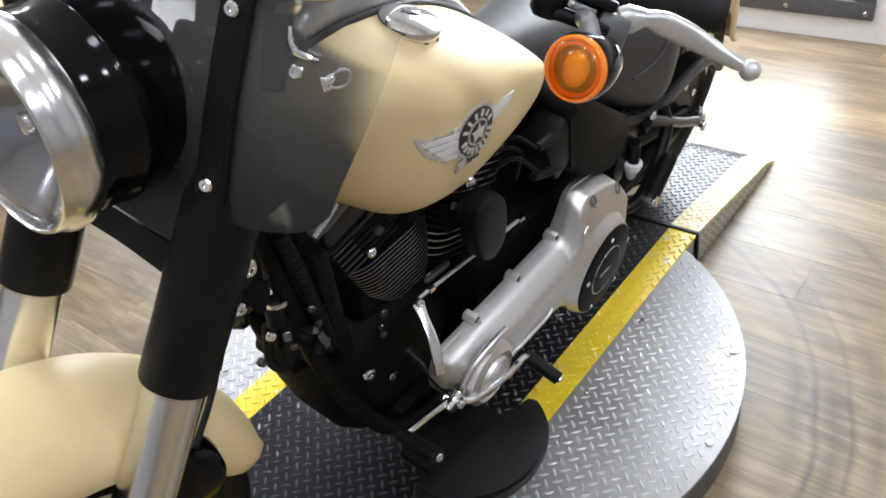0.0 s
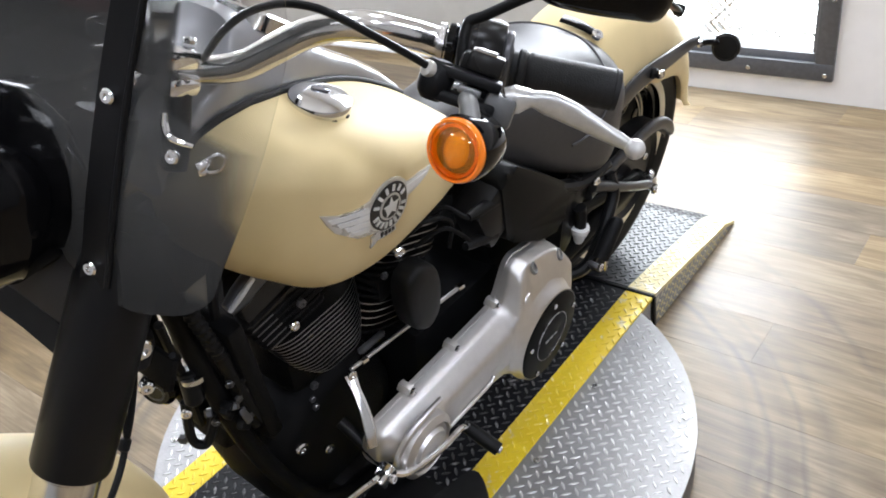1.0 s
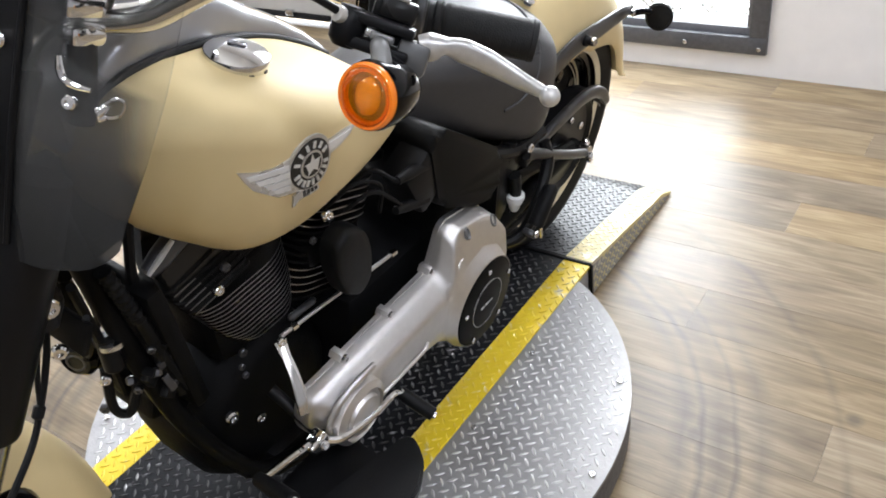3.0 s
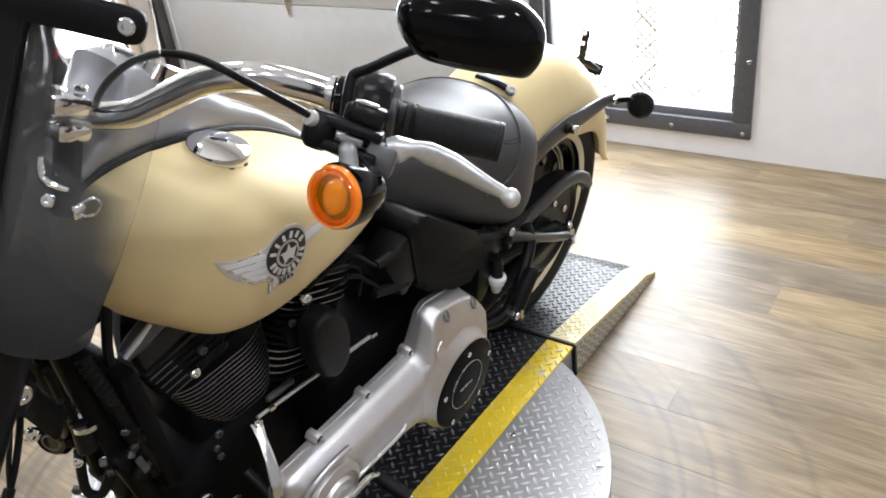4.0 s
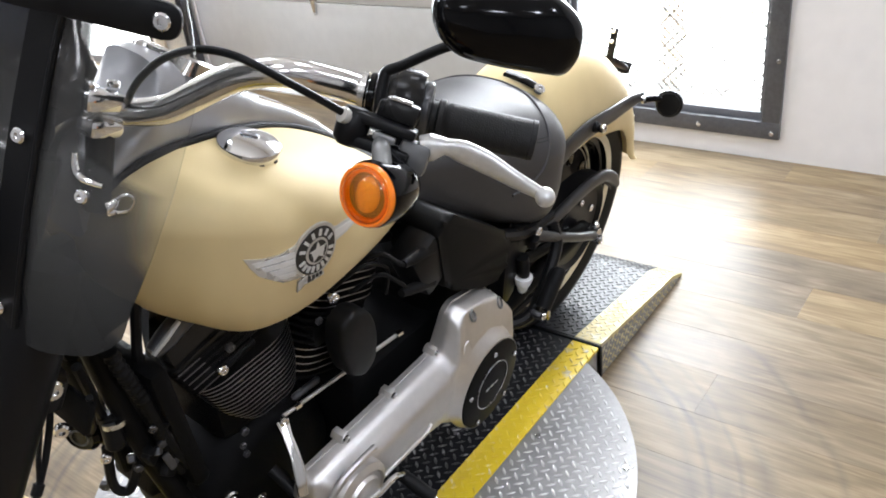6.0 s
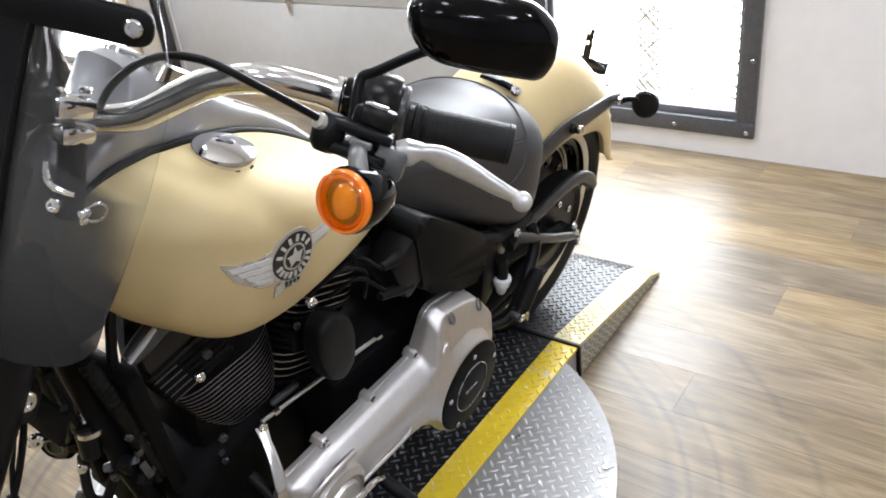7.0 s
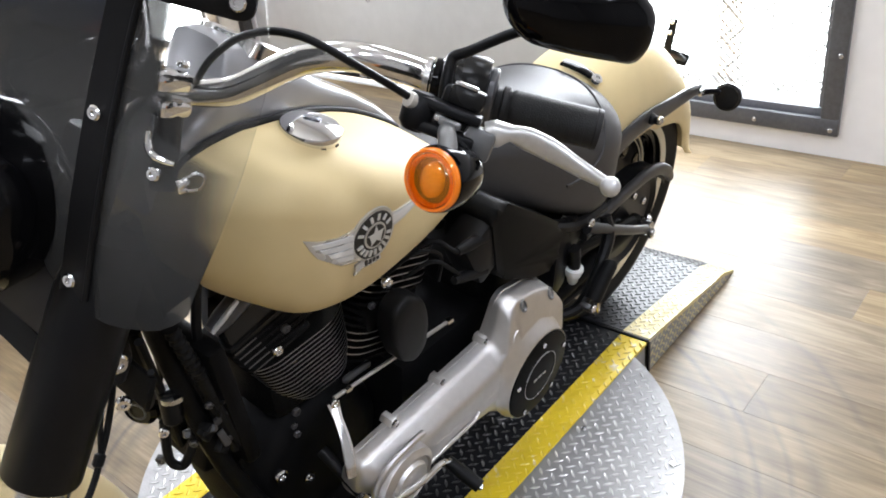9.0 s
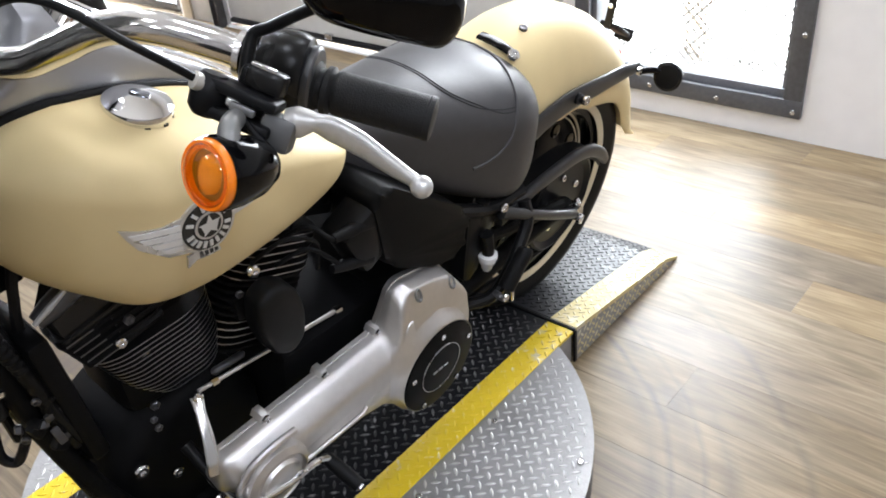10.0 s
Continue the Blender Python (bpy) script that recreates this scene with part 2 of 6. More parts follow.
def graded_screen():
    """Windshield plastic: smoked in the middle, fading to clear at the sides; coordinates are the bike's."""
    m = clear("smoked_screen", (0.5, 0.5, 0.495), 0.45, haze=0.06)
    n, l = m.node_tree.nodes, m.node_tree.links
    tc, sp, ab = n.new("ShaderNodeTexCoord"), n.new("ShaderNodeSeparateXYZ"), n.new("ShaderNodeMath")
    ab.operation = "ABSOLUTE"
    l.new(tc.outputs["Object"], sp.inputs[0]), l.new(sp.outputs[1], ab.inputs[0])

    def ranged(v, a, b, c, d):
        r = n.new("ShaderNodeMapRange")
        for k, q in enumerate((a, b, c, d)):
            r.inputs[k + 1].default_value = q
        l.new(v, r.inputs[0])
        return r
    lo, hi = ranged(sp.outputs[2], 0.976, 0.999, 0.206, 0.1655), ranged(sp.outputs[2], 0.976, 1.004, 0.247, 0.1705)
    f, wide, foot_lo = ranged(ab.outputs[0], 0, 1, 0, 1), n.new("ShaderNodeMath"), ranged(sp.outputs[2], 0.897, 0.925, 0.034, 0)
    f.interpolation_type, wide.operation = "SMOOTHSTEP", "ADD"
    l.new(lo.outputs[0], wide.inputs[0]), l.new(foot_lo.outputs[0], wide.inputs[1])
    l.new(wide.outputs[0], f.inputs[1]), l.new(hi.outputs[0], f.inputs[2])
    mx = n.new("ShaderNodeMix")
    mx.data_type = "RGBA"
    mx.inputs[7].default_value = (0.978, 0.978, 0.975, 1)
    deep, tint = ranged(sp.outputs[2], 0.985, 1.05, 0.42, 0.17), n.new("ShaderNodeCombineXYZ")   # top darkened in place of the dark ceiling's reflection
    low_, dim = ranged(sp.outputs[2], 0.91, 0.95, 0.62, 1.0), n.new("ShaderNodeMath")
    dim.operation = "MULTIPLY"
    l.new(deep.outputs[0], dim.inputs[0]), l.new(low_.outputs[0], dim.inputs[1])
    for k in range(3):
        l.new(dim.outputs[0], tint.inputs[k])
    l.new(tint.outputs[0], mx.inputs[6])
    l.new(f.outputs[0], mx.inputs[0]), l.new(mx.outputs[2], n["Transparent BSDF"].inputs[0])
    # haze graded by height: pale room reflections painted in, weaker at top and foot
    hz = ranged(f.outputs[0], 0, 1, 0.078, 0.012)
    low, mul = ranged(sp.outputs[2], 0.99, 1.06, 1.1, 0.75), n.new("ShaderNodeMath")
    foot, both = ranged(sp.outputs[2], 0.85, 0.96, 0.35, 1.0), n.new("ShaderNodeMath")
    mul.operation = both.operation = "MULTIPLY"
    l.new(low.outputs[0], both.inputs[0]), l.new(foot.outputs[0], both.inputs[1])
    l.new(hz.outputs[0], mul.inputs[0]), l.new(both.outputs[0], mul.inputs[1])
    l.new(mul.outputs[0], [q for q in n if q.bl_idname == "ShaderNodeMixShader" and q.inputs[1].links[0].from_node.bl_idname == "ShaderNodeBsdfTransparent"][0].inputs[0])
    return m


def lamp_glow(name, color, strength):
    m, n, l, b = nodes_of(name)
    b.inputs["Base Color"].default_value = (0.8, 0.8, 0.8, 1)
    b.inputs["Emission Color"].default_value, b.inputs["Emission Strength"].default_value = (*color, 1), strength
    return m


CREAM = mat("cream_paint", (0.755, 0.605, 0.325), 0.50, 0, 0.03, 12, coat=0.03, spec=0.16)
BLACK = mat("gloss_black", (0.0022, 0.0022, 0.0026), 0.10, 0, 0.1, spec=0.16, coat=0.05)
SHROUD = mat("shroud_grey", (0.020, 0.020, 0.022), 0.42, 0, 0.1, spec=0.25)
HOUSING = mat("moulded_black", (0.010, 0.0095, 0.009), 0.27, 0, 0.12, spec=0.30)
SATIN = mat("satin_black", (0.0064, 0.0064, 0.0068), 0.38, 0, 0.15, spec=0.17)
WRINKLE = mat("wrinkle_black", (0.0043, 0.0043, 0.0046), 0.48, 0, 0.2, bump=0.4, bump_scale=900, spec=0.10)
RUBBER = mat("black_rubber", (0.0058, 0.0058, 0.0062), 0.5, 0, 0.2, bump=0.2, bump_scale=300, spec=0.16)
LEATHER = mat("black_vinyl", (0.043, 0.042, 0.043), 0.47, 0, 0.12, bump=0.14, bump_scale=420, spec=0.46)
CHROME = mat("chrome", (0.80, 0.80, 0.81), 0.085, 1, 0.03, spec=0.5)
POLISH = mat("polished_alloy", (0.72, 0.71, 0.70), 0.2, 1, 0.06, 40)
ALLOY = mat("satin_silver", (0.65, 0.632, 0.612), 0.40, 0.92, 0.06, 30, bump=0.10, bump_scale=500, spec=0.6)
LEVER = mat("silver_lever", (0.62, 0.615, 0.60), 0.33, 0.55, 0.12, 60, spec=0.6)
LEVERDARK = mat("lever_root_grey", (0.13, 0.13, 0.128), 0.4, 0.4, 0.12, 60)
FIN = mat("bare_fin_edge", (0.50, 0.50, 0.50), 0.32, 1, 0.08)
FINDIM = mat("dull_fin_edge", (0.25, 0.25, 0.25), 0.4, 1, 0.1)
REFLECTOR = mat("lamp_reflector", (0.35, 0.36, 0.40), 0.12, 1, 0.05)
STEEL = mat("zinc_steel", (0.62, 0.62, 0.62), 0.26, 1, 0.15, 80)
CONSOLE = mat("console_silver", (0.40, 0.405, 0.42), 0.34, 0.6, 0.03, 20)
GRIP = mat("grip_rubber", (0.017, 0.0168, 0.0168), 0.52, 0, 0.15, bump=0.3, bump_scale=700, spec=0.2)
BARCHROME = mat("bar_chrome", (0.80, 0.79, 0.78), 0.15, 1, 0.03)
BOWL = mat("signal_bowl", (0.98, 0.93, 0.85), 0.22, 0.35, 0.03, coat=0.5)
BULB = mat("signal_bulb", (0.98, 0.86, 0.62), 0.14, 0.0, 0.03, coat=0.8)
RIMCREAM = mat("rim_cream", (0.66, 0.58, 0.42), 0.35, 0, 0.03)
ALLOYDARK = mat("grey_alloy", (0.22, 0.22, 0.215), 0.38, 0.5, 0.1)
LABEL_GREY = mat("faded_print", (0.30, 0.30, 0.29), 0.5, 0, 0.1)
STEELDARK = mat("dark_steel", (0.10, 0.10, 0.105), 0.35, 0.7, 0.15)
HORN = mat("horn_cover_grey", (0.007, 0.007, 0.0068), 0.45, 0, 0.1, spec=0.2)
SIDEBLACK = mat("side_black", (0.0056, 0.0056, 0.0054), 0.5, 0, 0.1, spec=0.08)
GUARDGREY = mat("worn_guard_grey", (0.034, 0.034, 0.035), 0.38, 0.3, 0.2, 60, spec=0.5)
STITCH = mat("grey_thread", (0.020, 0.020, 0.021), 0.7, 0, 0.1)
# orange veil put into the lens for the light it should gather and scatter
AMBER = clear("amber_lens", (1.0, 0.62, 0.05), 1.0, 0.05, haze=0.28, veil=(1.0, 0.30, 0.004))
AMBER_RIM = mat("amber_rim", (1.0, 0.245, 0.006), 0.16, 0, 0.05, coat=0.6)
RED = mat("red_lens", (0.5, 0.02, 0.02), 0.1, 0, 0.05, coat=0.5)
GLASS = clear("headlight_glass", (0.93, 0.94, 0.95))
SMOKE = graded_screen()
PANE = clear("window_glass", (0.95, 0.97, 0.97))
OAK = wood_planks()
PLATE = mat("tread_plate", (0.32, 0.316, 0.312), 0.48, 0.55, 0.14, 25, bump=0.25, bump_scale=160, rough_vary=0.25)
PLATE_TOP = mat("tread_raised", (0.52, 0.515, 0.51), 0.40, 0.8, 0.12, 60)
YELLOW = worn_paint("yellow_paint", (0.72, 0.52, 0.02), (0.55, 0.50, 0.36), 0.25, 0.42)
YELLOW_TOP = worn_paint("yellow_paint_worn", (0.72, 0.52, 0.03), (0.72, 0.64, 0.40), 0.75, 0.42)
YELLOW_RAMP = worn_paint("yellow_ramp_paint", (0.62, 0.52, 0.25), (0.66, 0.63, 0.52), 0.85, 0.48, 0.3)
RAMP_TOP = worn_paint("ramp_tread_worn", (0.64, 0.56, 0.32), (0.70, 0.68, 0.58), 0.9, 0.45)
BLACKPAINT = worn_paint("black_paint", (0.008, 0.008, 0.0095), (0.2, 0.2, 0.2), 0.1, 0.62, 0.10)
RAMPBLACK = worn_paint("ramp_black_paint", (0.020, 0.020, 0.024), (0.25, 0.25, 0.26), 0.3, 0.40, 0.6)
BLACKPAINT_TOP = worn_paint("black_paint_worn", (0.03, 0.03, 0.03), (0.30, 0.30, 0.30), 0.7, 0.40)
WALLPAINT = mat("white_wall_paint", (0.87, 0.852, 0.838), 0.6, 0, 0.04, 6, bump=0.12, bump_scale=220)
CEILPAINT = mat("ceiling_paint", (0.8, 0.8, 0.79), 0.7, 0, 0.03, 6)
DOORPAINT = mat("garage_door_paint", (0.60, 0.595, 0.565), 0.5, 0, 0.05, 8, bump=0.2, bump_scale=320)
FRAME = mat("dark_window_frame", (0.105, 0.108, 0.118), 0.40, 0.25, 0.25, 30)
TAN = mat("tan_post", (0.52, 0.46, 0.36), 0.55, 0, 0.08, 10)
TUBE = lamp_glow("lamp_diffuser", (0.98, 0.99, 1.0), 6.0)
OUTSIDE = lamp_glow("bright_outdoors", (0.97, 0.99, 1.0), 8.0)
# for walls out of view: grey tames fill and reflections in gloss black
FARWALL = mat("unseen_wall_grey", (0.34, 0.332, 0.324), 0.6, 0, 0.05, 4, bump=0.12, bump_scale=220)


# ---- mesh helpers ----
def finish(bm, smooth=True, angle=35):
    bmesh.ops.remove_doubles(bm, verts=bm.verts, dist=1e-6)
    bmesh.ops.recalc_face_normals(bm, faces=bm.faces)
    for f in bm.faces:
        f.smooth = smooth
    if smooth:
        for e in bm.edges:
            if len(e.link_faces) == 2 and e.calc_face_angle(0) > radians(angle):
                e.smooth = False


def part(name, bm, material, parent=None, label="", smooth=True, angle=35):
    finish(bm, smooth, angle)
    me = bpy.data.meshes.new(name)
    bm.to_mesh(me)
    bm.free()
    me.materials.append(material)
    ob = new(name, me)
    ob.parent = parent
    return tagged(ob, label)


def share(name, me, m, parent):
    ob = new(name, me)
    ob.parent, ob.matrix_basis = parent, m
    return ob


def thing(name, label, category, m=None, group="", kind=""):
    ob = new(name)
    if m is not None:
        ob.matrix_basis = m
    return tagged(ob, label, category, group, kind)


def basis(origin, ahead, up=(0, 0, 1)):
    """A frame at origin whose z runs along ahead and whose y lies near up."""
    z = Vector(ahead).normalized()
    u = Vector(up)
    if abs(z.dot(u.normalized())) > 0.98:
        u = Vector((1, 0, 0))
    x = u.cross(z).normalized()
    y = z.cross(x)
    return Matrix(((x[0], y[0], z[0], origin[0]), (x[1], y[1], z[1], origin[1]), (x[2], y[2], z[2], origin[2]), (0, 0, 0, 1)))


def box(bm, size, m=None, bevel=0.0, segs=2):
    g = bmesh.ops.create_cube(bm, size=1, matrix=Matrix.Diagonal((*size, 1)))
    if bevel:
        es = list({e for v in g["verts"] for e in v.link_edges})
        r = bmesh.ops.bevel(bm, geom=es, offset=bevel, segments=segs, affect="EDGES", profile=0.5)
        vs = list({v for f in r["faces"] for v in f.verts} | {v for v in g["verts"] if v.is_valid})
    else:
        vs = g["verts"]
    if m is not None:
        bmesh.ops.transform(bm, matrix=m, verts=vs)
    return bm


def boxes(*items):
    bm = bmesh.new()
    for size, m, bv in items:
        b2 = bmesh.new()
        box(b2, size, m, bv)
        merge(bm, b2)
    return bm


def merge(bm, other):
    me = bpy.data.meshes.new("tmp")
    other.to_mesh(me)
    other.free()
    bm.from_mesh(me)
    bpy.data.meshes.remove(me)
    return bm


def skin(rings, closed=True, caps=(True, True)):
    """A skin over rings of equal length, capped at its start and its end."""
    bm = bmesh.new()
    vs = [[bm.verts.new(p) for p in r] for r in rings]
    n = len(rings[0])
    for a, b in zip(vs, vs[1:]):
        for k in range(n if closed else n - 1):
            bm.faces.new((a[k], a[(k + 1) % n], b[(k + 1) % n], b[k]))
    if caps[0]:
        bm.faces.new(vs[0][::-1])
    if caps[1]:
        bm.faces.new(vs[-1])
    return bm


def lathe(profile, m, segs=32, sx=1.0, sy=1.0, caps=(True, True), loop=False):
    """Profile of (radius, along) turned about m's z; loop: the profile closes on itself."""
    if loop:
        profile, caps = [*profile, profile[0]], (False, False)
    return skin([[m @ Vector((r * sx * math.cos(2 * math.pi * k / segs), r * sy * math.sin(2 * math.pi * k / segs), h)) for k in range(segs)]
                 for r, h in profile], True, caps)


def smooth_line(pts, steps=6):
    """Catmull-Rom through the points."""
    P = [Vector(p) for p in pts]
    P = [2 * P[0] - P[1]] + P + [2 * P[-1] - P[-2]]
    out = []
    for a, b, c, d in zip(P, P[1:], P[2:], P[3:]):
        for k in range(steps):
            t = k / steps
            out.append(0.5 * (2 * b + (c - a) * t + (2 * a - 5 * b + 4 * c - d) * t * t + (3 * b - a - 3 * c + d) * t ** 3))
    return out + [P[-2]]


def tube(pts, radius, segs=12, steps=6):
    """A pipe along a smooth line; radius is a number or one for each point."""
    line = smooth_line(pts, steps) if steps > 1 else [Vector(p) for p in pts]
    n = len(line)
    rad = [radius] * n if isinstance(radius, (int, float)) else np.interp(np.linspace(0, 1, n), np.linspace(0, 1, len(radius)), radius)
    rings, side = [], None
    for k, p in enumerate(line):
        d = (line[min(k + 1, n - 1)] - line[max(k - 1, 0)]).normalized()
        if side is None:
            side = d.orthogonal().normalized()
        side = (side - d * side.dot(d)).normalized()
        up = d.cross(side)
        rings.append([p + float(rad[k]) * (math.cos(2 * math.pi * j / segs) * side + math.sin(2 * math.pi * j / segs) * up) for j in range(segs)])
    return skin(rings)


def blade(pts, wid, thk, up=(0, 0, 1), segs=14, steps=5):
    """A flattened bar along a smooth line: half height along up and half thickness across, one for each point."""
    line = smooth_line(pts, steps)
    n = len(line)
    w, t = [np.interp(np.linspace(0, 1, n), np.linspace(0, 1, len(v)), v) for v in (wid, thk)]
    rings = []
    for k, p in enumerate(line):
        d = (line[min(k + 1, n - 1)] - line[max(k - 1, 0)]).normalized()
        u = Vector(up)
        u = (u - d * u.dot(d)).normalized()
        s = d.cross(u)
        rings.append([p + float(w[k]) * math.copysign(abs(math.sin(a)) ** 0.7, math.sin(a)) * u + float(t[k]) * math.copysign(abs(math.cos(a)) ** 0.7, math.cos(a)) * s
                      for a in [2 * math.pi * j / segs for j in range(segs)]])
    return skin(rings)


def slab(outline, thick, m, bevel=0.0, segs=2):
    """A plate: an outline in m's x, y, drawn out along z from 0 to thick, its upper edge bevelled."""
    bm = bmesh.new()
    lo = [bm.verts.new((x, y, 0)) for x, y in outline]
    hi = [bm.verts.new((x, y, thick)) for x, y in outline]
    n = len(outline)
    bm.faces.new(lo[::-1])
    top = bm.faces.new(hi)
    for k in range(n):
        bm.faces.new((lo[k], lo[(k + 1) % n], hi[(k + 1) % n], hi[k]))
    if bevel:
        bmesh.ops.bevel(bm, geom=list(top.edges), offset=bevel, segments=segs, affect="EDGES", profile=0.5)
    bmesh.ops.transform(bm, matrix=m, verts=bm.verts)
    return bm


def rounded(pts, r=0.01, steps=4):
    """An outline with its corners rounded."""
    out = []
    n = len(pts)
    for k in range(n):
        a, b, c = Vector(pts[k - 1]), Vector(pts[k]), Vector(pts[(k + 1) % n])
        u, v = a - b, c - b
        q = min(r, u.length * 0.45, v.length * 0.45)
        p0, p1 = b + u.normalized() * q, b + v.normalized() * q
        for j in range(steps + 1):
            t = j / steps
            out.append(tuple((1 - t) ** 2 * p0 + 2 * t * (1 - t) * b + t * t * p1))
    return out


def bolt_mesh(r=0.006, h=0.005, hexed=False):
    segs = 6 if hexed else 12
    bm = lathe([(r * 0.98, 0), (r, h * 0.15), (r, h * 0.7), (r * 0.78, h), (r * 0.42, h), (r * 0.38, h * 0.6)], Matrix(), segs)
    finish(bm)
    me = bpy.data.meshes.new("bolt")
    bm.to_mesh(me)
    bm.free()
    return me


BOLT = bolt_mesh()
BOLT.materials.append(CHROME)
BOLT_DARK = bolt_mesh(0.006, 0.005, True)
BOLT_DARK.materials.append(STEELDARK)
BOLT_STEEL = bolt_mesh(0.006, 0.004)
BOLT_STEEL.materials.append(STEEL)


def bolt(p, d, parent, size=1.0, me=None, name="bolt"):
    return share(name, me or BOLT, basis(p, d) @ Matrix.Diagonal((size, size, size, 1)), parent)


XZ = Matrix(((1, 0, 0, 0), (0, 0, 1, 0), (0, 1, 0, 0), (0, 0, 0, 1)))   # plate's x, y -> bike's x, z; thickness towards +y


def side_plate(outline, y0, y1, bevel=0.004, segs=2):
    return slab(outline, y1 - y0, Matrix.Translation((0, y0, 0)) @ XZ, bevel, segs)


# ---- structure ----
def simple(name, size, at, material, label, category, bevel=0.0, kind="structure"):
    return tagged(part(name, boxes((size, pose(*at), bevel)), material, smooth=bool(bevel)), label, category, "", kind)


FLOOR_Y0, FLOOR_Y1, FLOOR_X1 = -7.0, 4.0, 5.5
FAR_Y = (FLOOR_Y0 + FLOOR_Y1) / 2
floor = simple("floor", (FLOOR_X1 - WALL_X + 0.3, FLOOR_Y1 - FLOOR_Y0, 0.1), ((FLOOR_X1 + WALL_X) / 2, FAR_Y, -0.054), OAK,
               "grey-brown oak plank floor, scuffed by tyres", "floor")


def floor_planks():
    """Vinyl planks laid along y with staggered ends, each a thin board proud of the base."""
    w, ln, gap = 0.152, 1.22, 0.0005
    x = WALL_X
    row = 0
    while x < 1.75:
        y = -3.4 - ((row * 0.437) % ln)
        while y < 2.6:
            y0, y1 = max(y, -3.4), min(y + ln, 2.6)
            x1 = min(x + w, 1.75)
            if y1 - y0 > 0.02:
                bm = bmesh.new()
                box(bm, (x1 - x - gap, y1 - y0 - gap, 0.004), pose((x + x1) / 2, (y0 + y1) / 2, -0.002))
                part("plank", bm, OAK, floor, smooth=False)
            y += ln
        x += w
        row += 1


simple("ceiling", (FLOOR_X1 - WALL_X + 0.3, FLOOR_Y1 - FLOOR_Y0, 0.1), ((FLOOR_X1 + WALL_X) / 2, FAR_Y, CEIL + 0.05), CEILPAINT,
       "plain white ceiling with round lights", "ceiling")
# three unseen walls added to close the room, grey to darken reflections
simple("wall_east", (0.12, FLOOR_Y1 - FLOOR_Y0, CEIL), (FLOOR_X1 + 0.06, FAR_Y, CEIL / 2), FARWALL, "unseen grey wall that keeps reflections dark", "wall")
simple("wall_north", (FLOOR_X1 - WALL_X, 0.12, CEIL), ((FLOOR_X1 + WALL_X) / 2, FLOOR_Y1 + 0.06, CEIL / 2), FARWALL, "unseen grey wall that keeps reflections dark", "wall")
simple("wall_south", (FLOOR_X1 - WALL_X, 0.12, CEIL), ((FLOOR_X1 + WALL_X) / 2, FLOOR_Y0 - 0.06, CEIL / 2), FARWALL, "unseen grey wall that keeps reflections dark", "wall")

# window wall: the window runs from WY0 to WY1, the garage door from GY0 to GY1, a glass door beyond a post
WY0, WY1, WZ0, WZ1 = -0.60, 0.155, 0.135, 2.1
GY0, GY1, GZ1 = -2.84, -0.78, 2.3
DY0, DY1 = -4.6, -3.3
T = 0.14
WX = WALL_X - T / 2
W = thing("wall_west", "white painted wall with a framed window and a garage door", "wall", kind="structure")


def wall_piece(y0, y1, z0, z1, name="wall_panel"):
    part(name, boxes(((T, y1 - y0, z1 - z0), pose(WX, (y0 + y1) / 2, (z0 + z1) / 2), 0)), WALLPAINT, W, smooth=False)


wall_piece(WY1, FLOOR_Y1, 0, CEIL)
wall_piece(WY0, WY1, 0, WZ0)
wall_piece(WY0, WY1, WZ1, CEIL)
wall_piece(GY1, WY0, 0, CEIL)
wall_piece(GY0, GY1, GZ1, CEIL)
wall_piece(DY1, GY0, 0, CEIL)
wall_piece(DY0, DY1, 2.15, CEIL)
wall_piece(FLOOR_Y0, DY0, 0, CEIL)

# window: flat dark steel frame bolted on the wall, glass, expanded-metal guard behind it
win = thing("window_1", "bright window in a dark bolted steel frame with a wire guard", "window", kind="structure")
FW = 0.06
for nm, size, at in (("frame_sill", (0.02, WY1 - WY0 + 2 * 0.045, FW), (WALL_X + 0.012, (WY0 + WY1) / 2, WZ0 - 0.022)),
                     ("frame_head", (0.02, WY1 - WY0 + 2 * 0.045, FW), (WALL_X + 0.012, (WY0 + WY1) / 2, WZ1 + 0.022)),
                     ("frame_jamb", (0.02, FW, WZ1 - WZ0 - 0.016), (WALL_X + 0.012, WY1 + 0.015, (WZ0 + WZ1) / 2)),
                     ("frame_jamb", (0.02, FW, WZ1 - WZ0 - 0.016), (WALL_X + 0.012, WY0 - 0.015, (WZ0 + WZ1) / 2))):
    part(nm, boxes((size, pose(*at), 0.003)), FRAME, win)
STOP = mat("window_stop", (0.16, 0.165, 0.18), 0.42, 0.2, 0.2, 40)
for nm, size, at in (("inner_sill", (0.10, WY1 - WY0 - 0.008, 0.03), (WALL_X - 0.055, (WY0 + WY1) / 2, WZ0 + 0.017)),
                     ("inner_jamb", (0.10, 0.030, WZ1 - WZ0 - 0.04), (WALL_X - 0.055, WY1 - 0.017, (WZ0 + WZ1) / 2 + 0.015)),
                     ("inner_jamb", (0.10, 0.030, WZ1 - WZ0 - 0.04), (WALL_X - 0.055, WY0 + 0.017, (WZ0 + WZ1) / 2 + 0.015))):
    part(nm, boxes((size, pose(*at), 0.003)), STOP, win)
for y, z in ((0.175, 0.105), (-0.08, 0.108), (-0.33, 0.11), (0.18, 0.36), (0.18, 0.62), (0.18, 0.9)):
    bolt((WALL_X + 0.022, y, z), (1, 0, 0), win, 1.4, BOLT_STEEL)
pane = part("pane", boxes(((0.006, WY1 - WY0, WZ1 - WZ0), pose(WALL_X - 0.1, (WY0 + WY1) / 2, (WZ0 + WZ1) / 2), 0)), PANE, win, smooth=False)
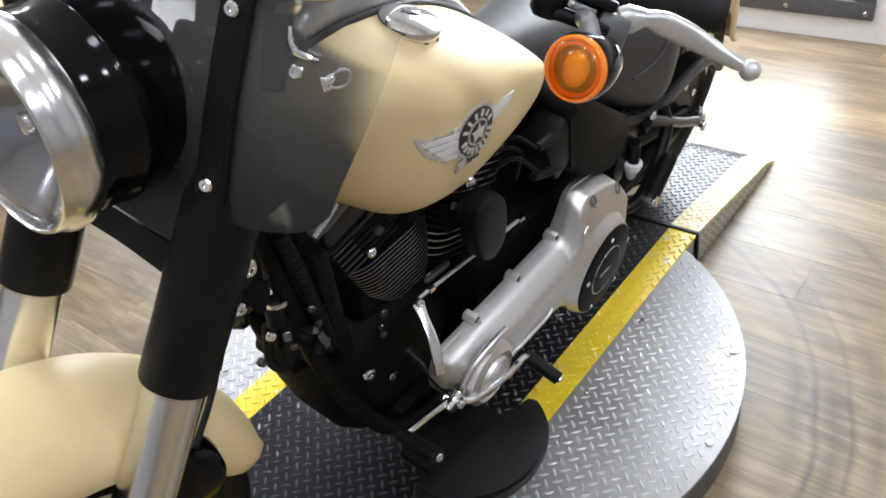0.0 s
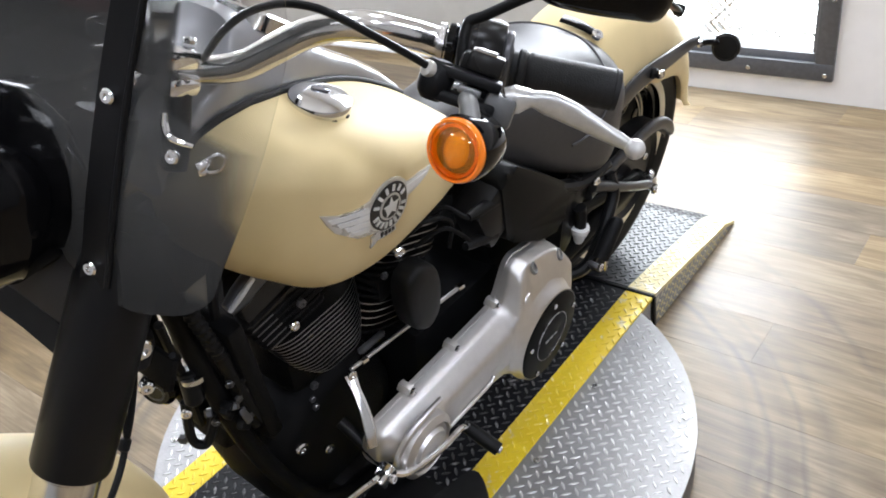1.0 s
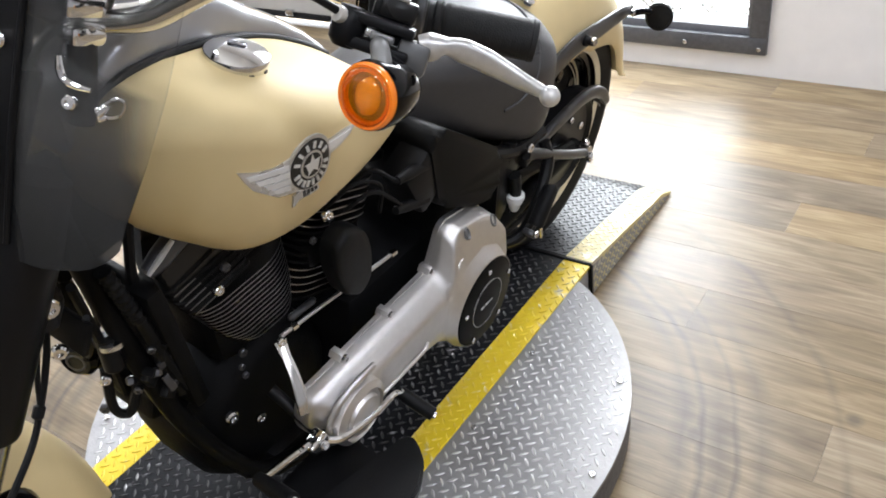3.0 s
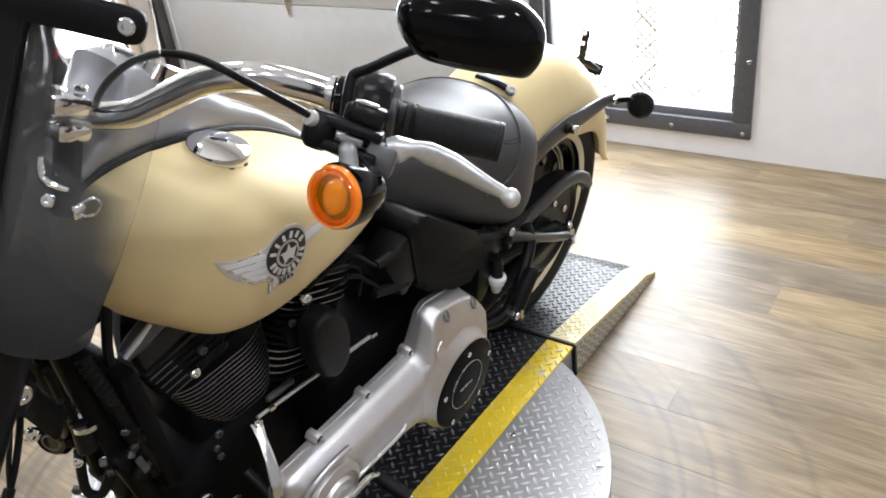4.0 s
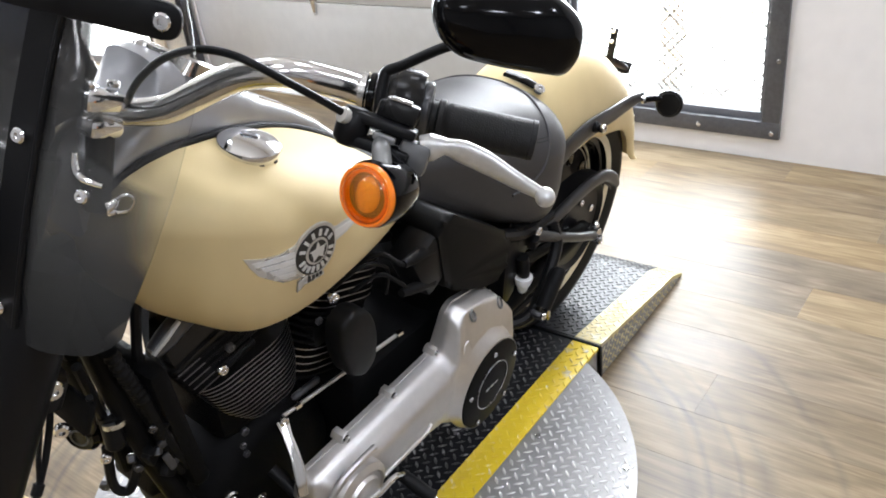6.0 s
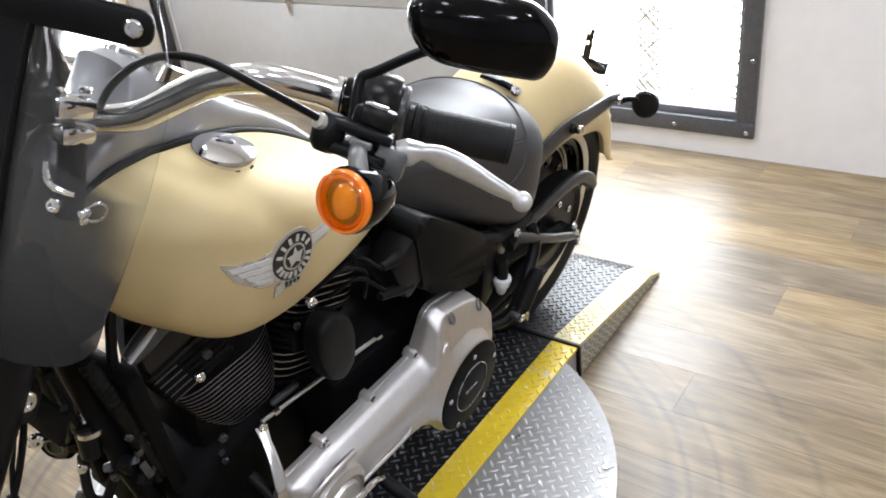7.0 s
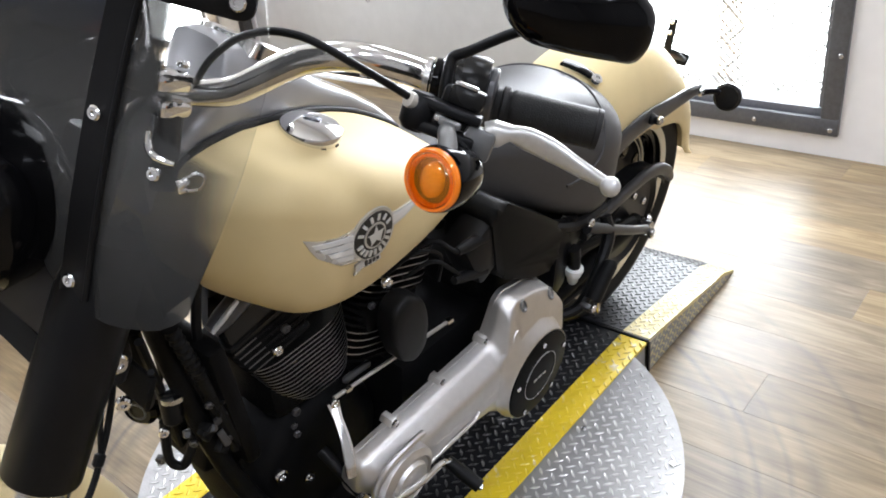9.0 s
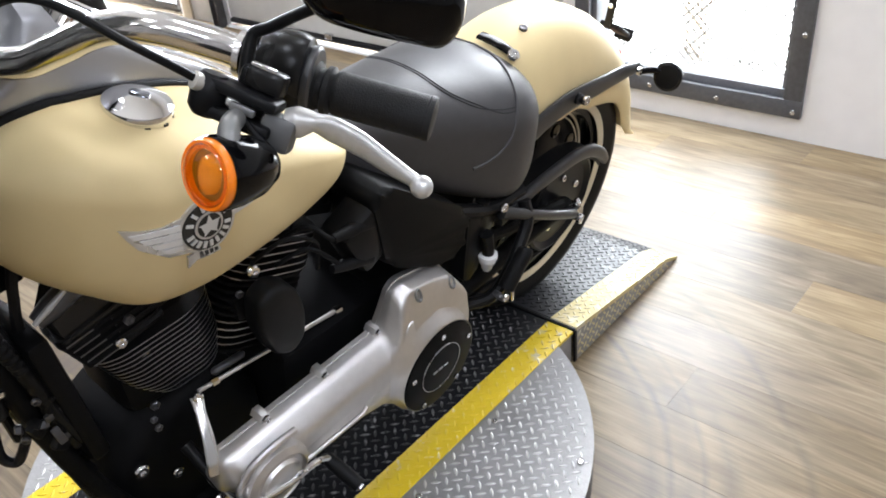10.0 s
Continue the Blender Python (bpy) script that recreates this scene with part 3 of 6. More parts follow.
pane.visible_shadow = False


def expanded_mesh(y0, y1, z0, z1, x, dy=0.045, dz=0.022, r=0.0018, material=None):
    """A lattice of flat strands in diamonds."""
    verts, faces = [], []
    ny, nz = int((y1 - y0) / dy), int((z1 - z0) / dz)

    def strand(a, b):
        d = (Vector(b) - Vector(a)).normalized()
        s = Vector((0, -d.z, d.y)) * r
        k = len(verts)
        for px in (-r, r):
            for p, q in ((a, -1), (a, 1), (b, 1), (b, -1)):
                verts.append((x + px, p[1] + q * s.y, p[2] + q * s.z))
        faces.extend(((k, k + 1, k + 2, k + 3), (k + 4, k + 7, k + 6, k + 5), (k, k + 3, k + 7, k + 4), (k + 1, k + 5, k + 6, k + 2)))
    for i in range(ny):
        for j in range(nz):
            a, z = y0 + i * dy, z0 + j * dz
            if j % 2:
                strand((x, a, z), (x, a + dy / 2, z + dz)), strand((x, a + dy, z), (x, a + dy / 2, z + dz))
            else:
                strand((x, a + dy / 2, z), (x, a, z + dz)), strand((x, a + dy / 2, z), (x, a + dy, z + dz))
    me = bpy.data.meshes.new("wire_guard")
    me.from_pydata(verts, [], faces)
    me.materials.append(material or GUARD)
    ob = new("wire_guard", me)
    ob.parent = win
    return tagged(ob, "pale expanded-metal guard behind the glass", kind="stuff")


GUARD = mat("pale_wire", (0.55, 0.53, 0.50), 0.45, 0.3, 0.1)
RUSTY = mat("rusty_wire", (0.30, 0.22, 0.14), 0.6, 0.2, 0.3, 40)
expanded_mesh(WY0, WY1, WZ0, WZ1, WALL_X - 0.16, r=0.0026)
expanded_mesh(-0.31, -0.21, 0.15, WZ1, WALL_X - 0.175, 0.033, 0.017, 0.0030, RUSTY)
expanded_mesh(WY0, WY1, WZ0, 0.195, WALL_X - 0.175, 0.033, 0.017, 0.0032)

# garage door: four steel sections, hinge line, black bottom seal, a slide latch
gar = thing("garage_door", "pale grey sectional garage door with a black rubber bottom seal", "garage door", kind="structure")
JOINTS = (0.042, 0.462, 0.99, 1.52, 2.06, GZ1)
for z0, z1 in zip(JOINTS, JOINTS[1:]):
    part("door_section", boxes(((0.045, GY1 - GY0, z1 - z0 - 0.004), pose(WALL_X - 0.03, (GY0 + GY1) / 2, (z0 + z1) / 2), 0.004)), DOORPAINT, gar)
part("bottom_seal", boxes(((0.05, GY1 - GY0, 0.026), pose(WALL_X - 0.02, (GY0 + GY1) / 2, 0.029), 0.008)), RUBBER, gar)
latch = part("latch", slab(rounded([(-0.018, 0.03), (0.018, 0.03), (0.014, -0.01), (0.008, -0.07), (-0.004, -0.07), (-0.014, -0.01)], 0.006), 0.012,
                           Matrix.Translation((WALL_X - 0.007, -1.945, 0.475)) @ Matrix(((0, 0, 1, 0), (1, 0, 0, 0), (0, 1, 0, 0), (0, 0, 0, 1))), 0.003), STEEL, gar, "zinc slide latch")
part("latch_bolt", boxes(((0.010, 0.05, 0.012), pose(WALL_X - 0.003, -1.945, 0.478), 0.002)), STEEL, gar)
part("seal_bracket", boxes(((0.02, 0.05, 0.03), pose(WALL_X + 0.002, -2.05, 0.045), 0.004)), STEEL, gar, "grey steel seal bracket")
simple("threshold", (0.035, GY1 - GY0, 0.008), (WALL_X + 0.0185, (GY0 + GY1) / 2, 0.004), mat("white_threshold", (0.86, 0.86, 0.85), 0.35, 0, 0.04), "white strip on the floor along the garage door", "threshold", 0.002)
# jamb beside the garage door: tan timber edge, grey steel cover, roller track with brackets
simple("trim_tan", (0.03, 0.08, GZ1), (WALL_X + 0.016, -3.195, GZ1 / 2), TAN, "tan timber edge beside the garage door", "trim", 0.004)
simple("trim_steel", (0.02, 0.245, GZ1), (WALL_X + 0.011, -3.03, GZ1 / 2), mat("galvanised_cover", (0.42, 0.43, 0.44), 0.4, 0.4, 0.1, 12), "grey steel cover on the door jamb", "trim", 0.003)
track = thing("door_track", "dark steel roller track with brackets beside the garage door", "door track", kind="structure")
for dy in (-0.022, 0.022):
    part("track_flange", boxes(((0.055, 0.005, GZ1), pose(WALL_X + 0.049, -2.868 + dy, GZ1 / 2), 0.001)), STEELDARK, track)
part("track_web", boxes(((0.005, 0.039, GZ1), pose(WALL_X + 0.0245, -2.868, GZ1 / 2), 0.001)), STEELDARK, track)
for z in (0.25, 0.85, 1.45, 2.05):
    part("track_bracket", boxes(((0.006, 0.05, 0.07), pose(WALL_X + 0.024, -2.922, z), 0.002)), STEEL, track, "zinc track bracket")
simple("door_track_post", (0.05, 0.07, GZ1), (WALL_X + 0.027, GY1 + 0.04, GZ1 / 2), DOORPAINT, "pale steel post beside the garage door", "door post", 0.006)

# glass door past the post
gd = thing("door_1", "glazed door in a dark frame, bright daylight behind", "door", kind="structure")
for y in (DY0 + 0.04, DY1 - 0.04):
    part("door_stile", boxes(((0.05, 0.08, 2.1), pose(WALL_X - 0.05, y, 1.06), 0.004)), FRAME, gd)
for z, h in ((0.026, 0.045), (2.08, 0.1)):
    part("door_rail", boxes(((0.05, DY1 - DY0 - 0.16, h), pose(WALL_X - 0.05, (DY0 + DY1) / 2, z), 0.004)), FRAME, gd)
p2 = part("pane", boxes(((0.006, DY1 - DY0 - 0.16, 1.98), pose(WALL_X - 0.05, (DY0 + DY1) / 2, 1.045), 0)), PANE, gd, smooth=False)
p2.visible_shadow = False

# bright overcast yard outside
tagged(part("backdrop", boxes(((0.05, 26, 7), pose(WALL_X - 0.75, -3, 2.6), 0)), OUTSIDE, smooth=False), "overexposed daylight outside the openings", "backdrop", "", "structure")

# round ceiling fixtures
for lamp in [o for o in scene.objects if o.name.startswith("round_light")]:
    x, y, _ = lamp.location
    fx = thing("ceiling_light", "round white ceiling light", "ceiling light", pose(x, y, CEIL), "ceiling lights")
    part("housing", lathe([(0.17, 0), (0.19, -0.01), (0.20, -0.05), (0.185, -0.055), (0.175, -0.04)], Matrix(), 28), CEILPAINT, fx)
    part("diffuser", lathe([(0.174, -0.042), (0.172, -0.050), (0.001, -0.052)], Matrix(), 28), TUBE, fx)

# ---- turntable, runway and ramp ----
P = 0.088                 # height of the plate
DISC_X, DISC_Y, DISC_R = 0.525, -0.075, 0.553
RY0, RY1, YW = -0.39, 0.189, 0.068
RX0, RX1 = -0.02, 1.95    # runway on the turntable


def circle(r, n=96):
    return [(r * math.cos(2 * math.pi * k / n), r * math.sin(2 * math.pi * k / n)) for k in range(n)]


table = thing("turntable", "round diamond-plate steel turntable with a painted runway across it", "turntable")
part("disc", slab(circle(DISC_R), 0.007, Matrix.Translation((DISC_X, DISC_Y, P - 0.007)), 0.002), PLATE, table)
part("disc_wall", slab(circle(DISC_R - 0.002), P - 0.019, Matrix.Translation((DISC_X, DISC_Y, 0.012)), 0), mat("grimy_steel", (0.13, 0.125, 0.12), 0.65, 0.4, 0.5, 45, bump=0.8, bump_scale=130), table, "grimy steel turntable wall")
part("skirt", slab(circle(DISC_R - 0.03, 64), 0.05, Matrix.Translation((DISC_X, DISC_Y, 0.0)), 0), SATIN, table)


def strip(name, x0, x1, y0, y1, z0, z1, material, parent, label=""):
    return part(name, boxes(((x1 - x0, y1 - y0, z1 - z0), pose((x0 + x1) / 2, (y0 + y1) / 2, (z0 + z1) / 2), 0.0015)), material, parent, label)


RUN_Z = P + 0.003
strip("runway_base", RX0 + 0.003, RX1, RY0 + 0.003, RY1 - 0.003, 0.006, RUN_Z - 0.009, PLATE, table, "bare tread-plate side")
strip("runway_deck", RX0, RX1, RY0 + YW, RY1 - YW, RUN_Z - 0.008, RUN_Z, BLACKPAINT, table, "black painted tread plate")
strip("runway_edge", RX0, RX1, RY1 - YW, RY1, RUN_Z - 0.008, RUN_Z, YELLOW, table, "yellow painted tread plate")
strip("runway_edge", RX0, RX1, RY0, RY0 + YW, RUN_Z - 0.008, RUN_Z, YELLOW, table, "yellow painted tread plate")


def treads(name, parent, material, x0, x1, y0, y1, top, inside=None, pitch=0.0275, L=0.0110, wd=0.0029, h=0.0015, label="raised diamond treads", m=None):
    """Raised lozenges, turned one way and the other in a staggered grid; top(x, y) gives the plate's height."""
    verts, faces = [], []
    nx, ny = int((x1 - x0) / pitch), int((y1 - y0) / pitch)
    for i in range(2 * nx + 2):
        for j in range(ny + 1):
            x, y = x0 + (i + 0.5) * pitch / 2, y0 + (j + 0.25 + 0.5 * (i % 2)) * pitch
            if x > x1 - 0.006 or y > y1 - 0.005 or y < y0 + 0.005 or (inside and not inside(x, y)):
                continue
            a = radians(-45 if i % 2 else 45)
            d, s = Vector((math.cos(a), math.sin(a), 0)), Vector((-math.sin(a), math.cos(a), 0))
            k = len(verts)
            for u, v, z in ((-L, 0, 0), (-L * 0.35, wd, 0), (L * 0.35, wd, 0), (L, 0, 0), (L * 0.35, -wd, 0), (-L * 0.35, -wd, 0),
                            (-L * 0.6, 0, h), (-L * 0.2, wd * 0.4, h), (L * 0.2, wd * 0.4, h), (L * 0.6, 0, h), (L * 0.2, -wd * 0.4, h), (-L * 0.2, -wd * 0.4, h)):
                q = Vector((x, y, 0)) + d * u + s * v
                verts.append(tuple((m or Matrix()) @ Vector((q.x, q.y, top(q.x, q.y) + z + 0.0002))))
            faces.append(tuple(range(k + 6, k + 12))[::-1])
            faces.extend((k + n, k + (n + 1) % 6, k + 6 + (n + 1) % 6, k + 6 + n)[::-1] for n in range(6))
    me = bpy.data.meshes.new(name)
    me.from_pydata(verts, [], faces)
    me.materials.append(material)
    ob = new(name, me)
    ob.parent = parent
    return tagged(ob, label, kind="stuff")


def on_disc(x, y):
    return (x - DISC_X) ** 2 + (y - DISC_Y) ** 2 < (DISC_R - 0.014) ** 2 and not RY0 - 0.008 < y < RY1 + 0.008


treads("disc_treads", table, PLATE_TOP, DISC_X - DISC_R, DISC_X + DISC_R, DISC_Y - DISC_R, DISC_Y + DISC_R, lambda x, y: P, on_disc)
treads("deck_treads", table, BLACKPAINT_TOP, RX0 + 0.01, 1.5, RY0 + YW, RY1 - YW, lambda x, y: RUN_Z)
treads("edge_treads", table, YELLOW_TOP, RX0 + 0.01, 1.5, RY1 - YW, RY1, lambda x, y: RUN_Z)
treads("edge_treads", table, YELLOW_TOP, RX0 + 0.01, 1.5, RY0, RY0 + YW, lambda x, y: RUN_Z)
for x, y in ((0.297, 0.405), (0.302, 0.213), (0.528, 0.456), (0.03, 0.2155), (0.53, 0.214), (0.76, 0.41), (0.86, -0.48), (0.62, -0.60), (0.8, -0.41)):
    if (x - DISC_X) ** 2 + (y - DISC_Y) ** 2 < (DISC_R - 0.01) ** 2:
        bolt((x, y, P), (0, 0, 1), table, 1.1, BOLT_STEEL)

# ramp hinged on the runway's end, falling to the floor
RAMP_X0 = -0.53
ramp_ob = thing("loading_ramp", "diamond-plate loading ramp, black with worn yellow edges, falling to the floor", "ramp")


def ramp_z(x, y=0):
    return float(np.interp(x, (RAMP_X0, RAMP_X0 + 0.065, RX0 - 0.012), (0.010, 0.036, RUN_Z + 0.002)))


def ramp_strip(name, y0, y1, material, label=""):
    xs = [RAMP_X0, RAMP_X0 + 0.065, RX0 - 0.012]
    rings = [[(x, y0, max(0, ramp_z(x) - 0.012)), (x, y1, max(0, ramp_z(x) - 0.012)), (x, y1, ramp_z(x)), (x, y0, ramp_z(x))] for x in xs]
    return part(name, skin(rings), material, ramp_ob, label, smooth=False)


ramp_strip("ramp_deck", RY0 + YW, RY1 - YW, RAMPBLACK, "black painted tread plate")
ramp_strip("ramp_edge", RY1 - YW, RY1, YELLOW_RAMP, "worn yellow tread plate")
ramp_strip("ramp_edge", RY0, RY0 + YW, YELLOW_RAMP, "worn yellow tread plate")
for y in (RY0 + 0.002, RY1 - 0.002):
    xs = [RAMP_X0 + 0.02, RX0 - 0.014]
    part("ramp_side", slab([(xs[0], 0.0), (xs[1], 0.0), (xs[1], ramp_z(xs[1]) - 0.011), (RAMP_X0 + 0.065, ramp_z(RAMP_X0 + 0.065) - 0.011), (xs[0], 0.004)], 0.004,
                           Matrix.Translation((0, y - 0.002, 0)) @ XZ), PLATE, ramp_ob, "bare tread-plate side", smooth=False)
treads("deck_treads", ramp_ob, BLACKPAINT_TOP, RAMP_X0, RX0 - 0.012, RY0 + YW, RY1 - YW, ramp_z, pitch=0.0245, L=0.0100)
treads("edge_treads", ramp_ob, RAMP_TOP, RAMP_X0, RX0 - 0.012, RY1 - YW, RY1, ramp_z, pitch=0.0245, L=0.0100)
treads("edge_treads", ramp_ob, RAMP_TOP, RAMP_X0, RX0 - 0.012, RY0, RY0 + YW, ramp_z, pitch=0.0245, L=0.0100)
treads("side_treads", ramp_ob, RAMP_TOP, RAMP_X0 + 0.05, RX0 - 0.014, 0.002, 0.10, lambda x, y: 0.0, lambda x, y: y < ramp_z(x) - 0.012, 0.0245, 0.0100,
       m=Matrix.Translation((0, RY1, 0)) @ XZ)
part("hinge", boxes(((0.008, RY1 - RY0, 0.006), pose(RX0 - 0.006, (RY0 + RY1) / 2, RUN_Z - 0.001), 0.001),
                    ((0.008, 0.004, 0.085), pose(RX0 - 0.006, RY1 + 0.001, 0.045), 0)), SATIN, ramp_ob, "black hinge strip")

floor_planks()


# ---- motorcycle ----
LEAN_BIKE = 11.0
bike = thing("motorcycle", "cream cruiser motorcycle, black engine, smoked windshield, leaning over", "motorcycle",
             pose(0, -0.072, P, -LEAN_BIKE, 0, 0))


# fuel tank: half width, top and bottom along the bike
TX = [0.996, 0.983, 0.958, 0.917, 0.867, 0.800, 0.709, 0.6285, 0.558, 0.5126, 0.492]
TW = [0.048, 0.084, 0.119, 0.1506, 0.174, 0.184, 0.170, 0.1515, 0.127, 0.093, 0.064]
TT = [0.851, 0.877, 0.897, 0.903, 0.8946, 0.879, 0.8437, 0.7974, 0.744, 0.702, 0.670]
TB = [0.771, 0.741, 0.705, 0.666, 0.6275, 0.619, 0.619, 0.6266, 0.642, 0.659, 0.675]
T_UP, T_LOW, T_MID = 2.05, 3.0, 0.70     # roundness above and below, and the height of the widest line


TANK = [(p.x, p.y, p.z, q.z) for p, q in zip(smooth_line([(x, w, t) for x, w, t in zip(TX, TW, TT)], 6), smooth_line([(x, w, b) for x, w, b in zip(TX, TW, TB)], 6))][::-1]


def tank_at(x):
    """Half width, top and bottom of the tank at x."""
    return [float(np.interp(x, [p[0] for p in TANK], [p[k] for p in TANK])) for k in (1, 2, 3)]


def tank_ring(x, n=80):
    w, t, b = tank_at(x)
    mid = b + T_MID * (t - b)
    out = []
    for k in range(n):
        a = 2 * math.pi * k / n
        ca, sa = math.cos(a), math.sin(a)
        e = 2 / (T_UP if sa > 0 else T_LOW)
        out.append((x, w * math.copysign(abs(ca) ** e, ca), mid + ((t - mid) if sa > 0 else (mid - b)) * math.copysign(abs(sa) ** e, sa)))
    return out


def tank_y(x, z):
    """The left flank of the tank at x, z."""
    w, t, b = tank_at(x)
    mid = b + T_MID * (t - b)
    e = T_UP if z > mid else T_LOW
    q = min(0.999, abs(z - mid) / ((t - mid) if z > mid else (mid - b)))
    return w * (1 - q ** e) ** (1 / e)


tank = part("fuel_tank", skin([tank_ring(p[0]) for p in TANK[::-1]]), CREAM, bike, "cream painted steel fuel tank", angle=80)

def ellipse_ring(x, w, z0, z1, n=28, e=2.4):
    out = []
    for k in range(n):
        a = 2 * math.pi * k / n
        ca, sa = math.cos(a), math.sin(a)
        out.append((x, w * math.copysign(abs(ca) ** (2 / e), ca), (z0 + z1) / 2 + (z1 - z0) / 2 * math.copysign(abs(sa) ** (2 / e), sa)))
    return out


# fuel cap with a lock slot
cap_up = Vector((-0.15, 0.14, 1)).normalized()
cap_m = basis((0.810, 0.086, 0.8725), cap_up, (1, 0, 0)) @ Matrix.Diagonal((0.84, 0.84, 0.95, 1))
cap = part("fuel_cap", lathe([(0.0415, -0.012), (0.0430, -0.009), (0.0430, 0.0005), (0.0440, 0.0015), (0.0440, 0.0065), (0.0428, 0.0088), (0.0395, 0.0100), (0.033, 0.0115), (0.022, 0.0128), (0.010, 0.0135), (0.001, 0.0137)], cap_m, 56), CHROME, tank, "polished chrome fuel cap", angle=40)
part("cap_gasket", lathe([(0.040, -0.016), (0.0440, -0.013), (0.0440, -0.008), (0.0415, -0.005)], cap_m, 40), RUBBER, tank)
part("lock_cover", slab(rounded([(-0.013, -0.006), (0.013, -0.006), (0.013, 0.006), (-0.013, 0.006)], 0.005), 0.0032, cap_m @ Matrix.Translation((0.008, -0.008, 0.0122)) @ pose(0, 0, 0, 0, 0, 35), 0.0012), REFLECTOR, tank, "dark steel lock cover")
for k in range(10):
    a = 2 * math.pi * k / 10 + 0.3
    part("cap_notch", boxes(((0.0025, 0.007, 0.0030), cap_m @ Matrix.Translation((0.0428 * math.cos(a), 0.0428 * math.sin(a), -0.004)) @ pose(0, 0, 0, 0, 0, math.degrees(a)), 0)), SATIN, cap, smooth=False)

# emblem on the tank's flank: winged ring with a star, its letters as plain bars
def on_tank(pts, lift, back=0.004):
    """A badge piece: an outline in x, z laid on the flank, standing lift proud."""
    bm = bmesh.new()
    pts = [(pts[k][0] + (pts[(k + 1) % len(pts)][0] - pts[k][0]) * j / 3, pts[k][1] + (pts[(k + 1) % len(pts)][1] - pts[k][1]) * j / 3) for k in range(len(pts)) for j in range(3)]
    hi = [bm.verts.new((x, tank_y(x, z) + lift + 0.0010, z)) for x, z in pts]
    lo = [bm.verts.new((x, tank_y(x, z) - back, z)) for x, z in pts]
    n = len(pts)
    f = bm.faces.new(hi)
    for k in range(n):
        bm.faces.new((lo[k], lo[(k + 1) % n], hi[(k + 1) % n], hi[k]))
    bmesh.ops.triangulate(bm, faces=[f])
    return bm


EX, EZ, ER = 0.810, 0.772, 0.0315
BADGE = mat("badge_silver", (0.66, 0.66, 0.66), 0.28, 0.7, 0.05, 60)
BADGE_WHITE = mat("badge_white", (0.80, 0.80, 0.79), 0.35, 0.1, 0.04, 60)
BADGE_BLACK = mat("badge_black", (0.012, 0.012, 0.012), 0.35, 0, 0.1)


def disc_pts(r, n=36, sx=1.0):
    return [(EX + r * sx * math.cos(2 * math.pi * k / n), EZ + r * math.sin(2 * math.pi * k / n)) for k in range(n)]


emblem = part("tank_emblem", on_tank(disc_pts(ER + 0.0045), 0.0016), BADGE, bike, "silver winged badge with a black ring and star", smooth=False)
part("ring", on_tank(disc_pts(ER), 0.0024), BADGE_BLACK, emblem, smooth=False)
part("hub", on_tank(disc_pts(ER * 0.56), 0.0030), BADGE, emblem, smooth=False)
part("hub_face", on_tank(disc_pts(ER * 0.47), 0.0034), BADGE_BLACK, emblem, smooth=False)
part("star", on_tank([(EX + r * math.cos(a), EZ + r * math.sin(a)) for r, a in
                      [((ER * 0.46, ER * 0.19)[k % 2], math.pi / 2 + k * math.pi / 5) for k in range(10)]], 0.0040), BADGE_WHITE, emblem, smooth=False)
for k in range(15):
    a = radians(22 + 136 * k / 5) if k < 6 else radians(196 + 148 * (k - 6) / 8)
    c0, u, v = Vector((EX + 0.78 * ER * math.cos(a), EZ + 0.78 * ER * math.sin(a))), Vector((math.cos(a), math.sin(a))), Vector((-math.sin(a), math.cos(a)))
    part("letter_bar", on_tank([tuple(c0 + u * p * 0.0042 + v * q * 0.0019) for p, q in ((-1, -1), (1, -1), (1, 1), (-1, 1))], 0.0036), BADGE_WHITE, emblem, smooth=False)
WING = [(0.838, 0.794), (0.860, 0.790), (0.880, 0.793), (0.899, 0.799), (0.893, 0.784), (0.885, 0.770), (0.870, 0.758), (0.858, 0.749), (0.832, 0.744)]
part("front_wing", on_tank(WING, 0.0012), BADGE, emblem, smooth=False)
for k in range(4):
    a0, b0 = 0.787 - k * 0.0095, 0.783 - k * 0.0095
    part("wing_feather", on_tank([(0.842, a0), (0.892 - k * 0.009, a0 + 0.004), (0.888 - k * 0.009, b0 + 0.001), (0.842, b0 - 0.003)], 0.0020), BADGE_WHITE, emblem, smooth=False)
part("rear_wing", on_tank([(0.781, 0.788), (0.768, 0.784), (0.744, 0.781), (0.712, 0.774), (0.728, 0.767), (0.750, 0.765), (0.779, 0.766)], 0.0012), BADGE, emblem, smooth=False)
part("wing_feather", on_tank([(0.777, 0.783), (0.750, 0.778), (0.725, 0.773), (0.750, 0.769), (0.777, 0.771)], 0.0020), BADGE_WHITE, emblem, smooth=False)
part("banner", on_tank([(0.838, 0.740), (0.826, 0.744), (0.800, 0.738), (0.797, 0.729), (0.812, 0.729), (0.828, 0.730), (0.838, 0.722)], 0.0018), BADGE, emblem, smooth=False)
for k in range(4):
    part("letter_bar", on_tank([(0.825 - k * 0.0062, 0.740 - k * 0.001), (0.821 - k * 0.0062, 0.740 - k * 0.001), (0.820 - k * 0.0062, 0.732), (0.824 - k * 0.0062, 0.732)], 0.0026), BADGE_BLACK, emblem, smooth=False)

